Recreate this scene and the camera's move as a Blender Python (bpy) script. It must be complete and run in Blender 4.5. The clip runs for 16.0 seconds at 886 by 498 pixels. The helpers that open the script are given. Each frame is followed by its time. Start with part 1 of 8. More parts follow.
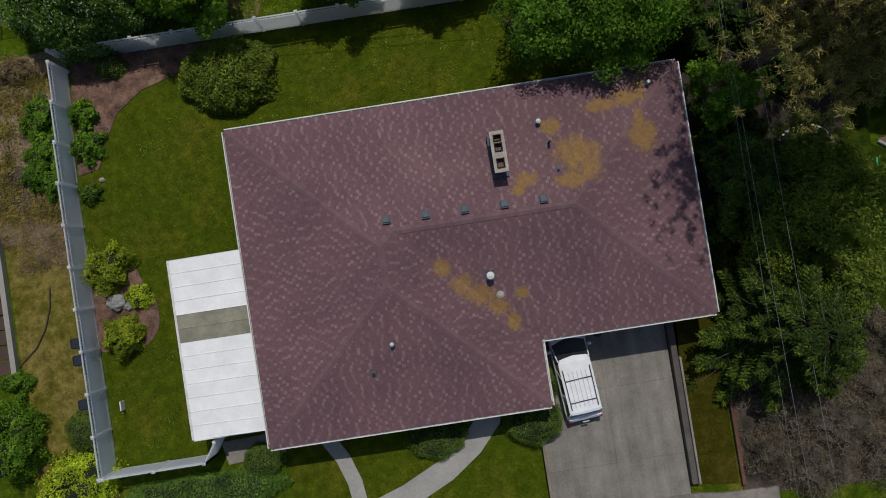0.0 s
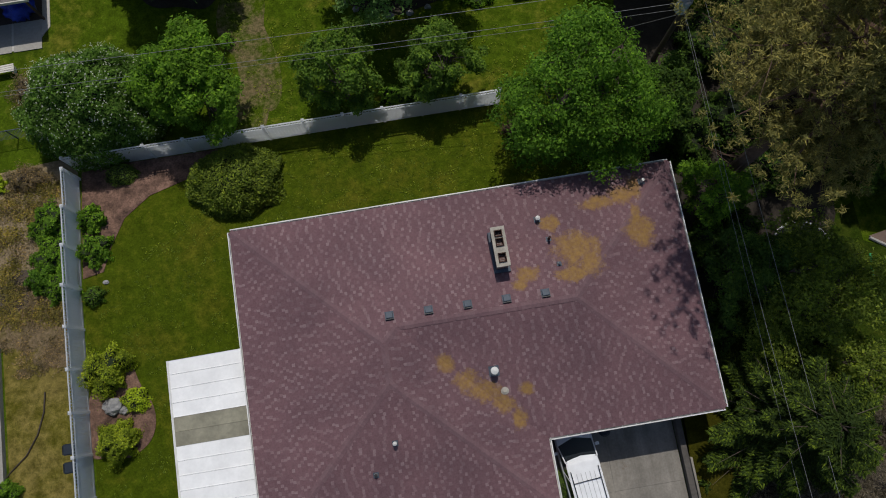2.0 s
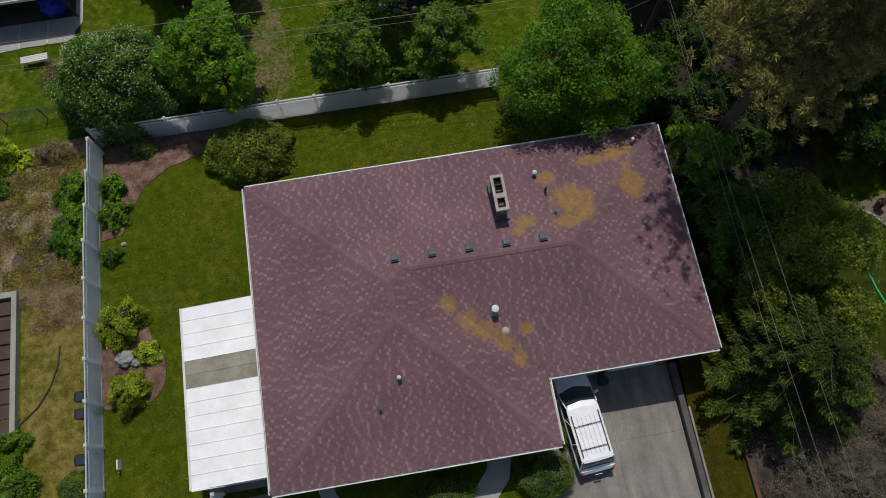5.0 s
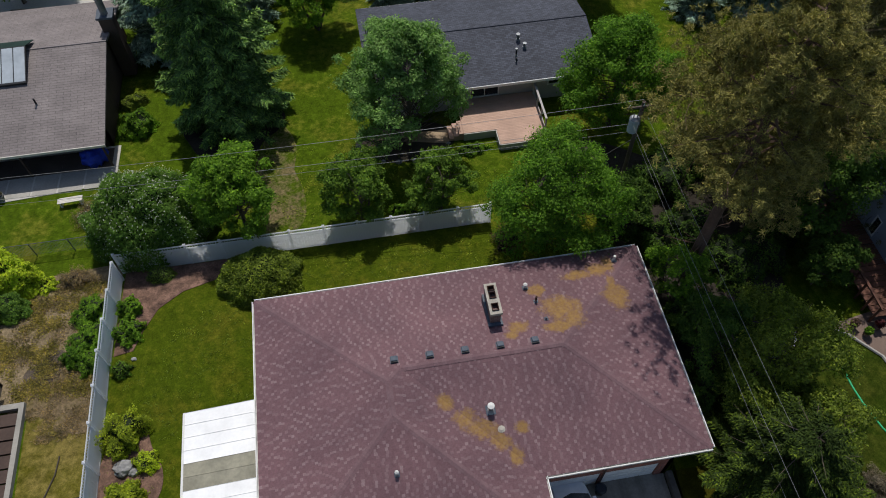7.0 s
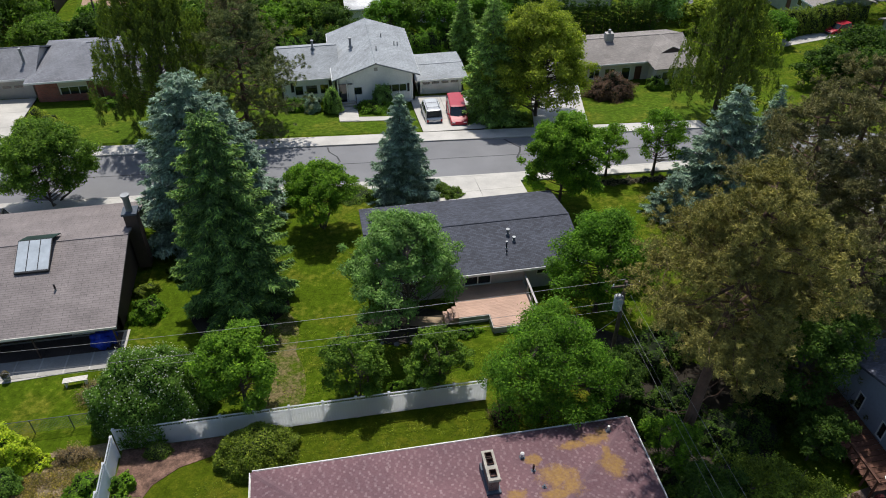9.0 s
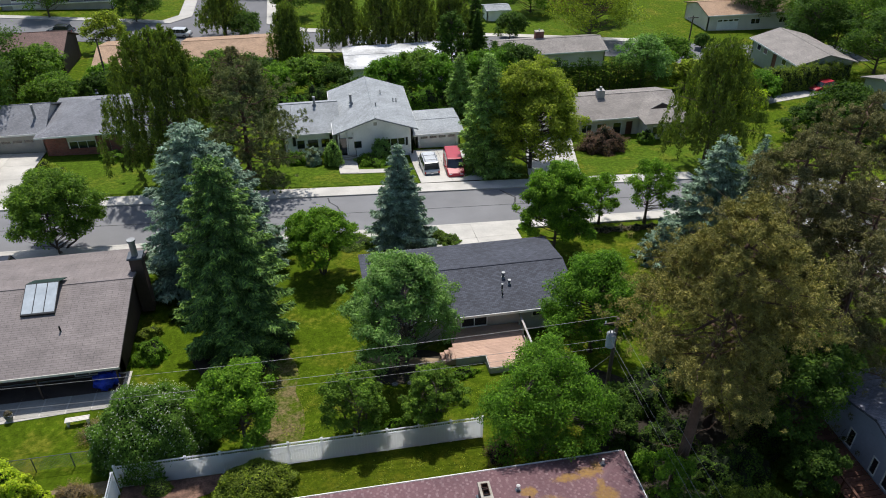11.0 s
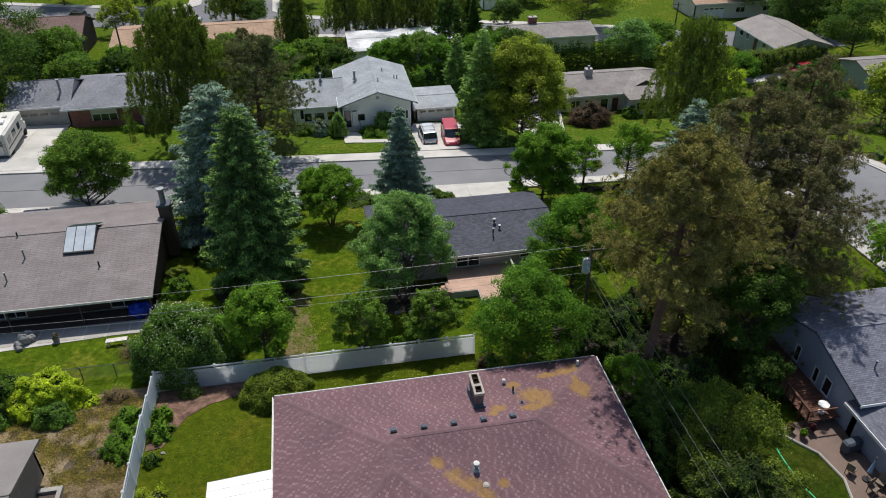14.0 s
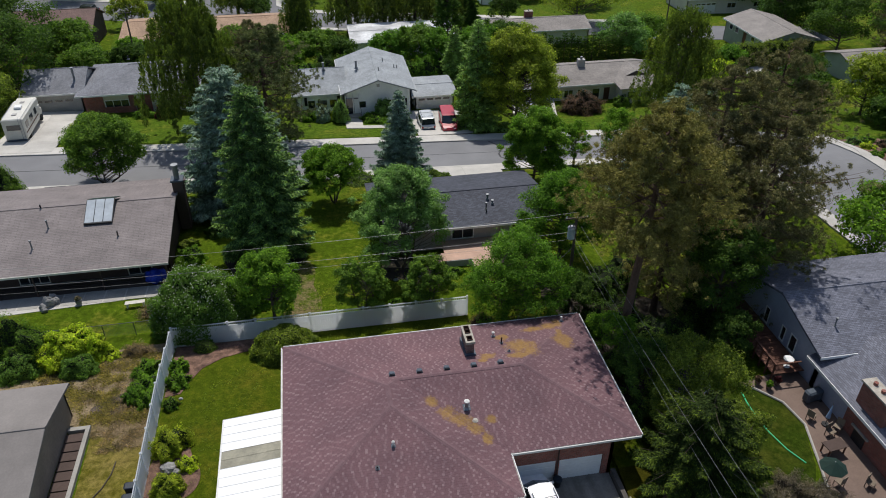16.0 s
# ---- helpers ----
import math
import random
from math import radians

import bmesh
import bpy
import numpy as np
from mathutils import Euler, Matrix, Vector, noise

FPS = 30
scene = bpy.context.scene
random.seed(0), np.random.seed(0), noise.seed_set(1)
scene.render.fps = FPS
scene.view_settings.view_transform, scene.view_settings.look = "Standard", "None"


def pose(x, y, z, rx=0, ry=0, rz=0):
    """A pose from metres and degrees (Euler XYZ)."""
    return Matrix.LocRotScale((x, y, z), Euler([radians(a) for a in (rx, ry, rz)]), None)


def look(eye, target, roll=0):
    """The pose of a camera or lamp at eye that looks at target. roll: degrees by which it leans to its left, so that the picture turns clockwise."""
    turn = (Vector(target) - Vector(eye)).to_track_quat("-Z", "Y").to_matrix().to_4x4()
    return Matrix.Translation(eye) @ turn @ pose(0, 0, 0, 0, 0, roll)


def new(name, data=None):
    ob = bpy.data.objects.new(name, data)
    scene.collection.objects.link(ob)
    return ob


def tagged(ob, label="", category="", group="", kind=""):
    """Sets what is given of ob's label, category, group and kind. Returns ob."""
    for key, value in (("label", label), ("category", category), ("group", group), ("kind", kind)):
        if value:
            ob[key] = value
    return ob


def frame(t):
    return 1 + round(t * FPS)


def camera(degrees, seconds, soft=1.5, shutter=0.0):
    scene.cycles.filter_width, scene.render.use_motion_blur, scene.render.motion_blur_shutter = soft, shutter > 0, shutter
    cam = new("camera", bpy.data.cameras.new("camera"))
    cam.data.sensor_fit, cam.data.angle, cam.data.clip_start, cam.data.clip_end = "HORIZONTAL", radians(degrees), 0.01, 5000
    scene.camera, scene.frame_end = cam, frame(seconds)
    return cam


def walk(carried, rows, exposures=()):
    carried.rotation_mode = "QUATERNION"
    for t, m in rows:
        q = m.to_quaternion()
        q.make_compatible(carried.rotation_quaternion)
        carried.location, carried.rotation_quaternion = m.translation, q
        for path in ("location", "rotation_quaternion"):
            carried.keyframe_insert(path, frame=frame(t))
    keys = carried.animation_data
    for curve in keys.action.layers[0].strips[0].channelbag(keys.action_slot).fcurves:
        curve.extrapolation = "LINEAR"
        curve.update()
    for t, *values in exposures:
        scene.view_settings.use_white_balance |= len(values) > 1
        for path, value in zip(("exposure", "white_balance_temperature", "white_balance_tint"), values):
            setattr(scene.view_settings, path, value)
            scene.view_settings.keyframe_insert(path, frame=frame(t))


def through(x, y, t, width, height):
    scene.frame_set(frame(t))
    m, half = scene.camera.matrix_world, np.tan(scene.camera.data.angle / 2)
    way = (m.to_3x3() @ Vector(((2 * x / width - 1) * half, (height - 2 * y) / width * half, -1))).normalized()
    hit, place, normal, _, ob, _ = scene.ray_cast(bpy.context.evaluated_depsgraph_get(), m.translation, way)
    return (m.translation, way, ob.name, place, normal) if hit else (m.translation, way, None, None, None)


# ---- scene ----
cam = camera(62.0, 16.0, 1.0)
PATH = [
    (0, (-0.96, 1.581, 35.168), (-0.975, 1.631, 33.168), -25.5),
    (0.5, (-0.978, 1.429, 35.188), (-0.982, 1.563, 33.193), -11.0),
    (1, (-1.062, 1.22, 35.209), (-1.052, 1.437, 33.22), -6.6),
    (1.5, (-1.217, 0.868, 35.214), (-1.187, 1.171, 33.237), -3.9),
    (2, (-1.459, 0.336, 35.201), (-1.409, 0.718, 33.239), -2.0),
    (2.5, (-1.652, -0.363, 35.169), (-1.598, 0.026, 33.208), -1.5),
    (3, (-1.818, -1.244, 35.137), (-1.764, -0.849, 33.177), -1.6),
    (5.5, (-2.695, -7.477, 35.311), (-2.595, -6.748, 33.451), -1.8),
    (6, (-2.851, -8.857, 35.297), (-2.73, -7.994, 33.497), -1.6),
    (6.5, (-3.126, -10.214, 35.282), (-2.978, -9.22, 33.553), -1.2),
    (7, (-3.406, -11.457, 35.256), (-3.231, -10.339, 33.606), -0.8),
    (7.5, (-3.673, -12.61, 35.226), (-3.473, -11.374, 33.666), -0.5),
    (8, (-3.907, -13.603, 35.147), (-3.682, -12.256, 33.686), -0.4),
    (8.5, (-4.146, -14.288, 35.105), (-3.896, -12.84, 33.748), -0.1),
    (9, (-4.285, -14.66, 35.084), (-4.012, -13.119, 33.838), -0.0),
    (11.5, (-4.685, -17.512, 34.848), (-4.389, -15.876, 33.736), 0.0),
    (12, (-4.918, -18.731, 34.803), (-4.621, -17.096, 33.69), 0.1),
    (12.5, (-5.145, -20.15, 34.778), (-4.848, -18.515, 33.665), 0.1),
    (13, (-5.376, -21.528, 34.801), (-5.079, -19.894, 33.688), 0.1),
    (13.5, (-5.55, -22.878, 34.797), (-5.253, -21.244, 33.683), 0.0),
    (14, (-5.73, -24.179, 34.811), (-5.433, -22.544, 33.698), 0.0),
    (14.5, (-5.913, -25.463, 34.881), (-5.616, -23.828, 33.769), 0.0),
    (15, (-6.026, -26.682, 34.95), (-5.728, -25.047, 33.838), 0.0),
    (15.5, (-6.104, -27.824, 35.024), (-5.808, -26.189, 33.911), 0.0),
    (16, (-6.202, -28.894, 35.06), (-5.906, -27.259, 33.948), 0.1),
]
EXPOSURES = [(0.0, -0.45), (2.5, -0.27), (6.0, -0.15), (7.0, 0.05), (8.0, 0.27), (8.5, 0.40), (9.2, 0.54), (12.5, 0.62), (14.0, 0.46), (16.0, 0.26)]
walk(cam, [(t, look(eye, target, roll)) for t, eye, target, roll in PATH], EXPOSURES)

# ---- world and sun ----
SUN_TO = Vector((0.05, 0.475, 0.88)).normalized()
world = bpy.data.worlds.new("world")
scene.world = world
world.use_nodes = True
wn = world.node_tree
sky = wn.nodes.new("ShaderNodeTexSky")
sky.sky_type, sky.sun_disc = "NISHITA", False
sky.sun_elevation, sky.sun_rotation = math.asin(SUN_TO.z), math.atan2(SUN_TO.x, SUN_TO.y)
sky.air_density, sky.dust_density, sky.ozone_density = 1.0, 1.2, 1.0
wn.links.new(sky.outputs[0], wn.nodes["Background"].inputs[0])
wn.nodes["Background"].inputs[1].default_value = 0.092
sun_data = bpy.data.lights.new("sun", "SUN")
sun_data.energy, sun_data.angle, sun_data.color = 3.25, radians(0.6), (1.0, 0.965, 0.91)
sun = new("sun", sun_data)
sun.matrix_world = look(SUN_TO * 80, (0, 0, 0))


# ---- materials ----
class Nodes:
    def __init__(self, name):
        self.mat = bpy.data.materials.new(name)
        self.mat.use_nodes = True
        self.tree = self.mat.node_tree
        self.bsdf = self.tree.nodes["Principled BSDF"]
        self.coord = self.add("ShaderNodeTexCoord").outputs["Object"]

    def add(self, kind, **inputs):
        n = self.tree.nodes.new(kind)
        for key, value in inputs.items():
            self.put(n.inputs[key.replace("_", " ")], value)
        return n

    def put(self, socket, value):
        if isinstance(value, bpy.types.NodeSocket):
            self.tree.links.new(value, socket)
        else:
            socket.default_value = value

    def noise(self, scale, detail=3.0, rough=0.55, vector=None):
        n = self.add("ShaderNodeTexNoise", Scale=scale, Detail=detail, Roughness=rough)
        self.put(n.inputs["Vector"], vector or self.coord)
        return n.outputs["Fac"]

    def ramp(self, fac, stops):
        n = self.add("ShaderNodeValToRGB")
        self.put(n.inputs[0], fac)
        el = n.color_ramp.elements
        while len(el) < len(stops):
            el.new(0.5)
        for e, (p, c) in zip(el, stops):
            e.position = p
            e.color = (*c, 1) if len(c) == 3 else c
        return n.outputs[0]

    def math(self, op, a, b=0.0, clamp=False):
        n = self.add("ShaderNodeMath")
        n.operation, n.use_clamp = op, clamp
        self.put(n.inputs[0], a), self.put(n.inputs[1], b)
        return n.outputs[0]

    def mix(self, fac, a, b, kind="MIX"):
        n = self.tree.nodes.new("ShaderNodeMix")
        n.data_type, n.blend_type = "RGBA", kind
        for i, v in ((0, fac), (6, a), (7, b)):
            self.put(n.inputs[i], (*v, 1) if isinstance(v, tuple) and len(v) == 3 else v)
        return n.outputs[2]

    def bump(self, height, strength=0.4, distance=0.02):
        n = self.add("ShaderNodeBump", Strength=strength, Distance=distance, Height=height)
        self.put(self.bsdf.inputs["Normal"], n.outputs[0])

    def done(self, color, rough=0.8, metal=0.0, spec=0.3):
        self.put(self.bsdf.inputs["Base Color"], color if isinstance(color, bpy.types.NodeSocket) else (*color, 1))
        self.put(self.bsdf.inputs["Roughness"], rough)
        self.bsdf.inputs["Metallic"].default_value = metal
        self.bsdf.inputs["Specular IOR Level"].default_value = spec
        return self.mat


def tint(c, k):
    return tuple(min(1.0, v * k) for v in c)


def surface(name, color, rough=0.8, var=0.25, big=0.6, fine=14.0, bump=0.3, metal=0.0, spec=0.3, per_piece=0.0):
    """Two scales of variation round one base colour."""
    n = Nodes(name)
    a = n.ramp(n.noise(big, 3), [(0.3, tint(color, 1 - var)), (0.7, tint(color, 1 + var))])
    b = n.ramp(n.noise(fine, 4), [(0.25, (1 - var * 0.8,) * 3), (0.75, (1 + var * 0.5,) * 3)])
    c = n.mix(1.0, a, b, "MULTIPLY")
    if per_piece:
        o = n.add("ShaderNodeObjectInfo").outputs["Random"]
        c = n.mix(1.0, c, n.ramp(o, [(0.0, (1 - per_piece,) * 3), (1.0, (1 + per_piece,) * 3)]), "MULTIPLY")
    if bump:
        n.bump(n.noise(fine * 2, 4), bump, 0.02)
    return n.done(c, rough, metal, spec)


def grass_mat(name, green, dry, dry_at=0.62, dark=0.6, scale=0.35):
    n = Nodes(name)
    broad = n.noise(scale, 4, 0.6)
    mid = n.noise(scale * 6, 4, 0.65)
    fine = n.noise(9.0, 5, 0.75)
    tiny = n.noise(38.0, 3, 0.7)
    base = n.mix(n.ramp(n.math("ADD", n.math("MULTIPLY", broad, 0.6), n.math("MULTIPLY", mid, 0.4)), [(dry_at - 0.12, (0, 0, 0)), (dry_at + 0.06, (1, 1, 1))]), green, dry)
    base = n.mix(1.0, base, n.ramp(mid, [(0.3, (dark,) * 3), (0.7, (1.3,) * 3)]), "MULTIPLY")
    base = n.mix(1.0, base, n.ramp(fine, [(0.3, (0.62, 0.66, 0.6)), (0.72, (1.35, 1.3, 1.2))]), "MULTIPLY")
    base = n.mix(1.0, base, n.ramp(tiny, [(0.3, (0.7,) * 3), (0.72, (1.3,) * 3)]), "MULTIPLY")
    base = n.mix(1.0, base, (0.92, 0.92, 0.92), "MULTIPLY")
    n.bump(n.math("ADD", tiny, fine), 0.9, 0.05)
    return n.done(base, 0.95, 0.0, 0.05)


def leaf_mat(name, color, spread=0.35, warm=(1.25, 1.1, 0.7), blossom=None, blossom_at=0.9, through=0.44):
    n = Nodes(name)
    color = tint(color, 1.78)
    rnd = n.add("ShaderNodeNewGeometry").outputs["Random Per Island"]
    clump = n.noise(1.2, 3)
    c = n.ramp(rnd, [(0.0, tint(color, 1 - spread)), (0.6, color), (1.0, tuple(a * b for a, b in zip(tint(color, 1 + spread), warm)))])
    c = n.mix(1.0, c, n.ramp(clump, [(0.3, (0.5, 0.54, 0.5)), (0.7, (1.42, 1.36, 1.3))]), "MULTIPLY")
    if blossom:
        c = n.mix(n.ramp(rnd, [(blossom_at, (0, 0, 0)), (blossom_at + 0.002, (1, 1, 1))]), c, blossom)
    n.done(c, 0.7, 0.0, 0.12)
    tr = n.add("ShaderNodeBsdfTranslucent", Color=n.mix(1.0, c, (1.08, 1.32, 0.62), "MULTIPLY"))
    mix = n.add("ShaderNodeMixShader", Fac=through)
    n.tree.links.new(n.bsdf.outputs[0], mix.inputs[1])
    n.tree.links.new(tr.outputs[0], mix.inputs[2])
    n.tree.links.new(mix.outputs[0], n.tree.nodes["Material Output"].inputs[0])
    return n.mat


def courses_mat(name, color, course=0.14, tab=0.3, var=0.3, axis="Z", bump=0.5):
    """Shingle courses seen from afar; u runs along the wall or eave, v up the slope."""
    n = Nodes(name)
    br = n.add("ShaderNodeTexBrick", Scale=1.0, Mortar_Size=0.012, Brick_Width=tab, Row_Height=course, Bias=0.0)
    br.inputs["Color1"].default_value = (*tint(color, 1 - var), 1)
    br.inputs["Color2"].default_value = (*tint(color, 1 + var), 1)
    br.inputs["Mortar"].default_value = (*tint(color, 0.45), 1)
    n.put(br.inputs["Vector"], n.add("ShaderNodeTexCoord").outputs["UV"])
    c = n.mix(1.0, br.outputs[0], n.ramp(n.noise(0.5, 4), [(0.3, (0.82,) * 3), (0.7, (1.16,) * 3)]), "MULTIPLY")
    c = n.mix(1.0, c, n.ramp(n.noise(9.0, 4), [(0.3, (0.85,) * 3), (0.7, (1.15,) * 3)]), "MULTIPLY")
    n.bump(br.outputs[1], -bump, 0.02)
    return n.done(c, 0.8, 0.0, 0.35)


def brick_mat(name, color, mortar=(0.35, 0.32, 0.3)):
    n = Nodes(name)
    br = n.add("ShaderNodeTexBrick", Scale=1.0, Mortar_Size=0.01, Brick_Width=0.22, Row_Height=0.075)
    br.inputs["Color1"].default_value = (*tint(color, 0.75), 1)
    br.inputs["Color2"].default_value = (*tint(color, 1.25), 1)
    br.inputs["Mortar"].default_value = (*mortar, 1)
    n.put(br.inputs["Vector"], n.add("ShaderNodeTexCoord").outputs["UV"])
    c = n.mix(1.0, br.outputs[0], n.ramp(n.noise(1.1, 4), [(0.3, (0.8,) * 3), (0.7, (1.15,) * 3)]), "MULTIPLY")
    n.bump(br.outputs[1], -0.5, 0.01)
    return n.done(c, 0.85)


def glass_mat(name, color=(0.02, 0.025, 0.03), rough=0.06):
    n = Nodes(name)
    n.bump(n.noise(0.8, 2), 0.03, 0.02)
    return n.done(color, rough, 0.0, 0.9)


def paint_mat(name, color, rough=0.25, metal=0.0):
    n = Nodes(name)
    c = n.ramp(n.noise(2.5, 3), [(0.3, tint(color, 0.92)), (0.7, tint(color, 1.05))])
    n.bsdf.inputs["Coat Weight"].default_value = 0.25
    return n.done(c, rough, metal, 0.5)


def roof_mat(name, stops):
    """Worn maroon shingles, each with its own tone; moss in drifts along the valley and behind the chimney."""
    n = Nodes(name)
    rnd = n.math("FRACT", n.math("ADD", n.add("ShaderNodeNewGeometry").outputs["Random Per Island"], n.add("ShaderNodeObjectInfo").outputs["Random"]))
    c = n.ramp(rnd, stops)
    pos = n.add("ShaderNodeNewGeometry").outputs["Position"]
    c = n.mix(1.0, c, n.ramp(n.noise(0.28, 4, 0.6, pos), [(0.3, (0.8, 0.8, 0.82)), (0.7, (1.18, 1.14, 1.12))]), "MULTIPLY")
    c = n.mix(1.0, c, n.ramp(n.noise(11.0, 5, 0.7, pos), [(0.3, (0.82,) * 3), (0.72, (1.16,) * 3)]), "MULTIPLY")
    wob = n.math("ADD", n.math("MULTIPLY", n.math("SUBTRACT", n.noise(1.1, 6, 0.8, pos), 0.5), 2.4), n.math("MULTIPLY", n.math("SUBTRACT", n.noise(5.0, 5, 0.8, pos), 0.5), 1.4))
    moss = None
    for x, y, rx, ry in MOSS:
        sep = n.add("ShaderNodeVectorMath")
        sep.operation = "SUBTRACT"
        n.put(sep.inputs[0], pos), n.put(sep.inputs[1], (x, y, 0))
        sc = n.add("ShaderNodeVectorMath")
        sc.operation = "MULTIPLY"
        n.put(sc.inputs[0], sep.outputs[0]), n.put(sc.inputs[1], (1 / rx, 1 / ry, 0))
        ln = n.add("ShaderNodeVectorMath")
        ln.operation = "LENGTH"
        n.put(ln.inputs[0], sc.outputs[0])
        d = n.math("ADD", ln.outputs["Value"], wob)
        moss = d if moss is None else n.math("MINIMUM", moss, d)
    mask = n.ramp(moss, [(0.55, (0.82,) * 3), (1.05, (0, 0, 0))])
    speck = n.ramp(n.noise(5.0, 5, 0.75, pos), [(0.30, (0.45,) * 3), (0.55, (1,) * 3)])
    c = n.mix(n.mix(1.0, mask, speck, "MULTIPLY"), c, n.ramp(n.noise(7.0, 3, 0.6, pos), [(0.3, (0.215, 0.120, 0.028)), (0.7, (0.30, 0.178, 0.045))]))
    n.bump(n.noise(60.0, 3, 0.6, pos), 0.5, 0.01)
    return n.done(c, 0.84, 0.0, 0.25)


MOSS = [(5.1, 5.6, 1.15, 0.85), (5.6, 4.9, 0.75, 0.7), (4.6, 4.45, 0.8, 0.38), (2.75, 4.75, 0.6, 0.42), (2.35, 4.35, 0.4, 0.3), (8.1, 6.0, 0.75, 0.8), (6.6, 7.55, 1.0, 0.4), (7.6, 7.7, 0.75, 0.5),
        (8.35, 8.1, 0.35, 0.75), (8.1, 6.8, 0.3, 0.5), (-1.4, 1.6, 0.5, 0.45), (-0.6, 0.8, 0.55, 0.5), (0.1, 0.2, 0.75, 0.6), (0.8, -0.45, 0.6, 0.5), (1.4, -1.2, 0.4, 0.5), (4.2, 6.9, 0.5, 0.4), (1.9, 0.0, 0.4, 0.3)]

M = {}
M["roof"] = roof_mat("maroon_shingle", [(0.0, (0.130, 0.072, 0.081)), (0.5, (0.138, 0.078, 0.087)), (1.0, (0.145, 0.083, 0.092))])
M["roof_light"] = roof_mat("pale_maroon_shingle", [(0.0, (0.156, 0.096, 0.104)), (0.6, (0.184, 0.119, 0.127)), (1.0, (0.214, 0.147, 0.154))])
M["roof_cap"] = roof_mat("maroon_cap_shingle", [(0.0, (0.139, 0.081, 0.090)), (1.0, (0.156, 0.097, 0.105))])
M["lawn"] = grass_mat("lawn", (0.066, 0.096, 0.005), (0.108, 0.110, 0.010), 0.59, 0.76)
M["lawn_n"] = grass_mat("bright_lawn", (0.074, 0.122, 0.006), (0.165, 0.160, 0.022), 0.62)
M["lawn_far"] = grass_mat("watered_lawn", (0.075, 0.130, 0.010), (0.14, 0.155, 0.02), 0.62)
# Deep green grass with tree shade put into its colour.
M["lawn_deep_shade"] = grass_mat("deep_green_shade_lawn", (0.034, 0.060, 0.005), (0.060, 0.070, 0.010), 0.58)
M["lawn_olive"] = grass_mat("olive_lawn", (0.052, 0.050, 0.005), (0.076, 0.064, 0.010), 0.6, 0.8)
M["lawn_dry"] = grass_mat("dry_lawn", (0.140, 0.132, 0.018), (0.235, 0.188, 0.058), 0.52)
M["cover"] = grass_mat("ground_cover", (0.250, 0.205, 0.080), (0.295, 0.228, 0.152), 0.42, 0.6, 0.9)
M["worn"] = grass_mat("worn_grass", (0.076, 0.120, 0.007), (0.19, 0.15, 0.08), 0.53, 0.6, 0.9)
M["bark_soil"] = surface("brown_bark_soil", (0.075, 0.058, 0.044), 0.95, 0.5, 1.2, 9.0, 1.0)
M["worn_dirt"] = grass_mat("worn_dry_soil", (0.165, 0.140, 0.045), (0.215, 0.160, 0.10), 0.44, 0.7, 1.3)
M["mulch"] = surface("bark_mulch", (0.150, 0.088, 0.064), 0.95, 0.62, 1.6, 11.0, 1.0)
M["dirt"] = surface("bare_dirt", (0.27, 0.20, 0.13), 0.95, 0.3, 0.8, 12.0, 0.6)
# Serves soil and joints, and stands in for shade under trees.
M["dark_soil_and_shade"] = surface("dark_soil_and_shade", (0.036, 0.029, 0.021), 0.95, 0.4, 0.8, 9.0, 0.8)
M["concrete"] = surface("concrete", (0.33, 0.315, 0.285), 0.85, 0.16, 0.45, 8.0, 0.25, per_piece=0.06)
M["concrete_pale"] = surface("pale_concrete", (0.44, 0.42, 0.385), 0.85, 0.14, 0.4, 7.0, 0.2, per_piece=0.06)
M["concrete_dark"] = surface("dark_weathered_concrete", (0.10, 0.09, 0.08), 0.9, 0.3, 0.8, 7.0, 0.3)
M["concrete_dirty"] = surface("stained_concrete", (0.225, 0.203, 0.172), 0.85, 0.28, 0.55, 5.0, 0.3, per_piece=0.07)
def drive_mat():
    """Weathered concrete with long drip streaks and a few rust stains."""
    n = Nodes("streaked_concrete")
    st = n.add("ShaderNodeMapping", Vector=n.coord)
    st.inputs["Scale"].default_value = (2.6, 0.22, 1.0)
    c = n.ramp(n.noise(1.0, 4, 0.6, st.outputs[0]), [(0.3, (0.165, 0.150, 0.128)), (0.7, (0.245, 0.226, 0.196))])
    c = n.mix(1.0, c, n.ramp(n.noise(0.7, 4, 0.65), [(0.3, (0.74,) * 3), (0.7, (1.16,) * 3)]), "MULTIPLY")
    c = n.mix(1.0, c, n.ramp(n.noise(9.0, 4, 0.7), [(0.3, (0.85,) * 3), (0.7, (1.12,) * 3)]), "MULTIPLY")
    rust = n.ramp(n.noise(0.9, 5, 0.7), [(0.66, (0, 0, 0)), (0.74, (0.75,) * 3)])
    c = n.mix(rust, c, (0.115, 0.062, 0.036))
    o = n.add("ShaderNodeObjectInfo").outputs["Random"]
    c = n.mix(1.0, c, n.ramp(o, [(0.0, (0.95,) * 3), (1.0, (1.06,) * 3)]), "MULTIPLY")
    n.bump(n.noise(16.0, 4), 0.25, 0.02)
    return n.done(c, 0.85)


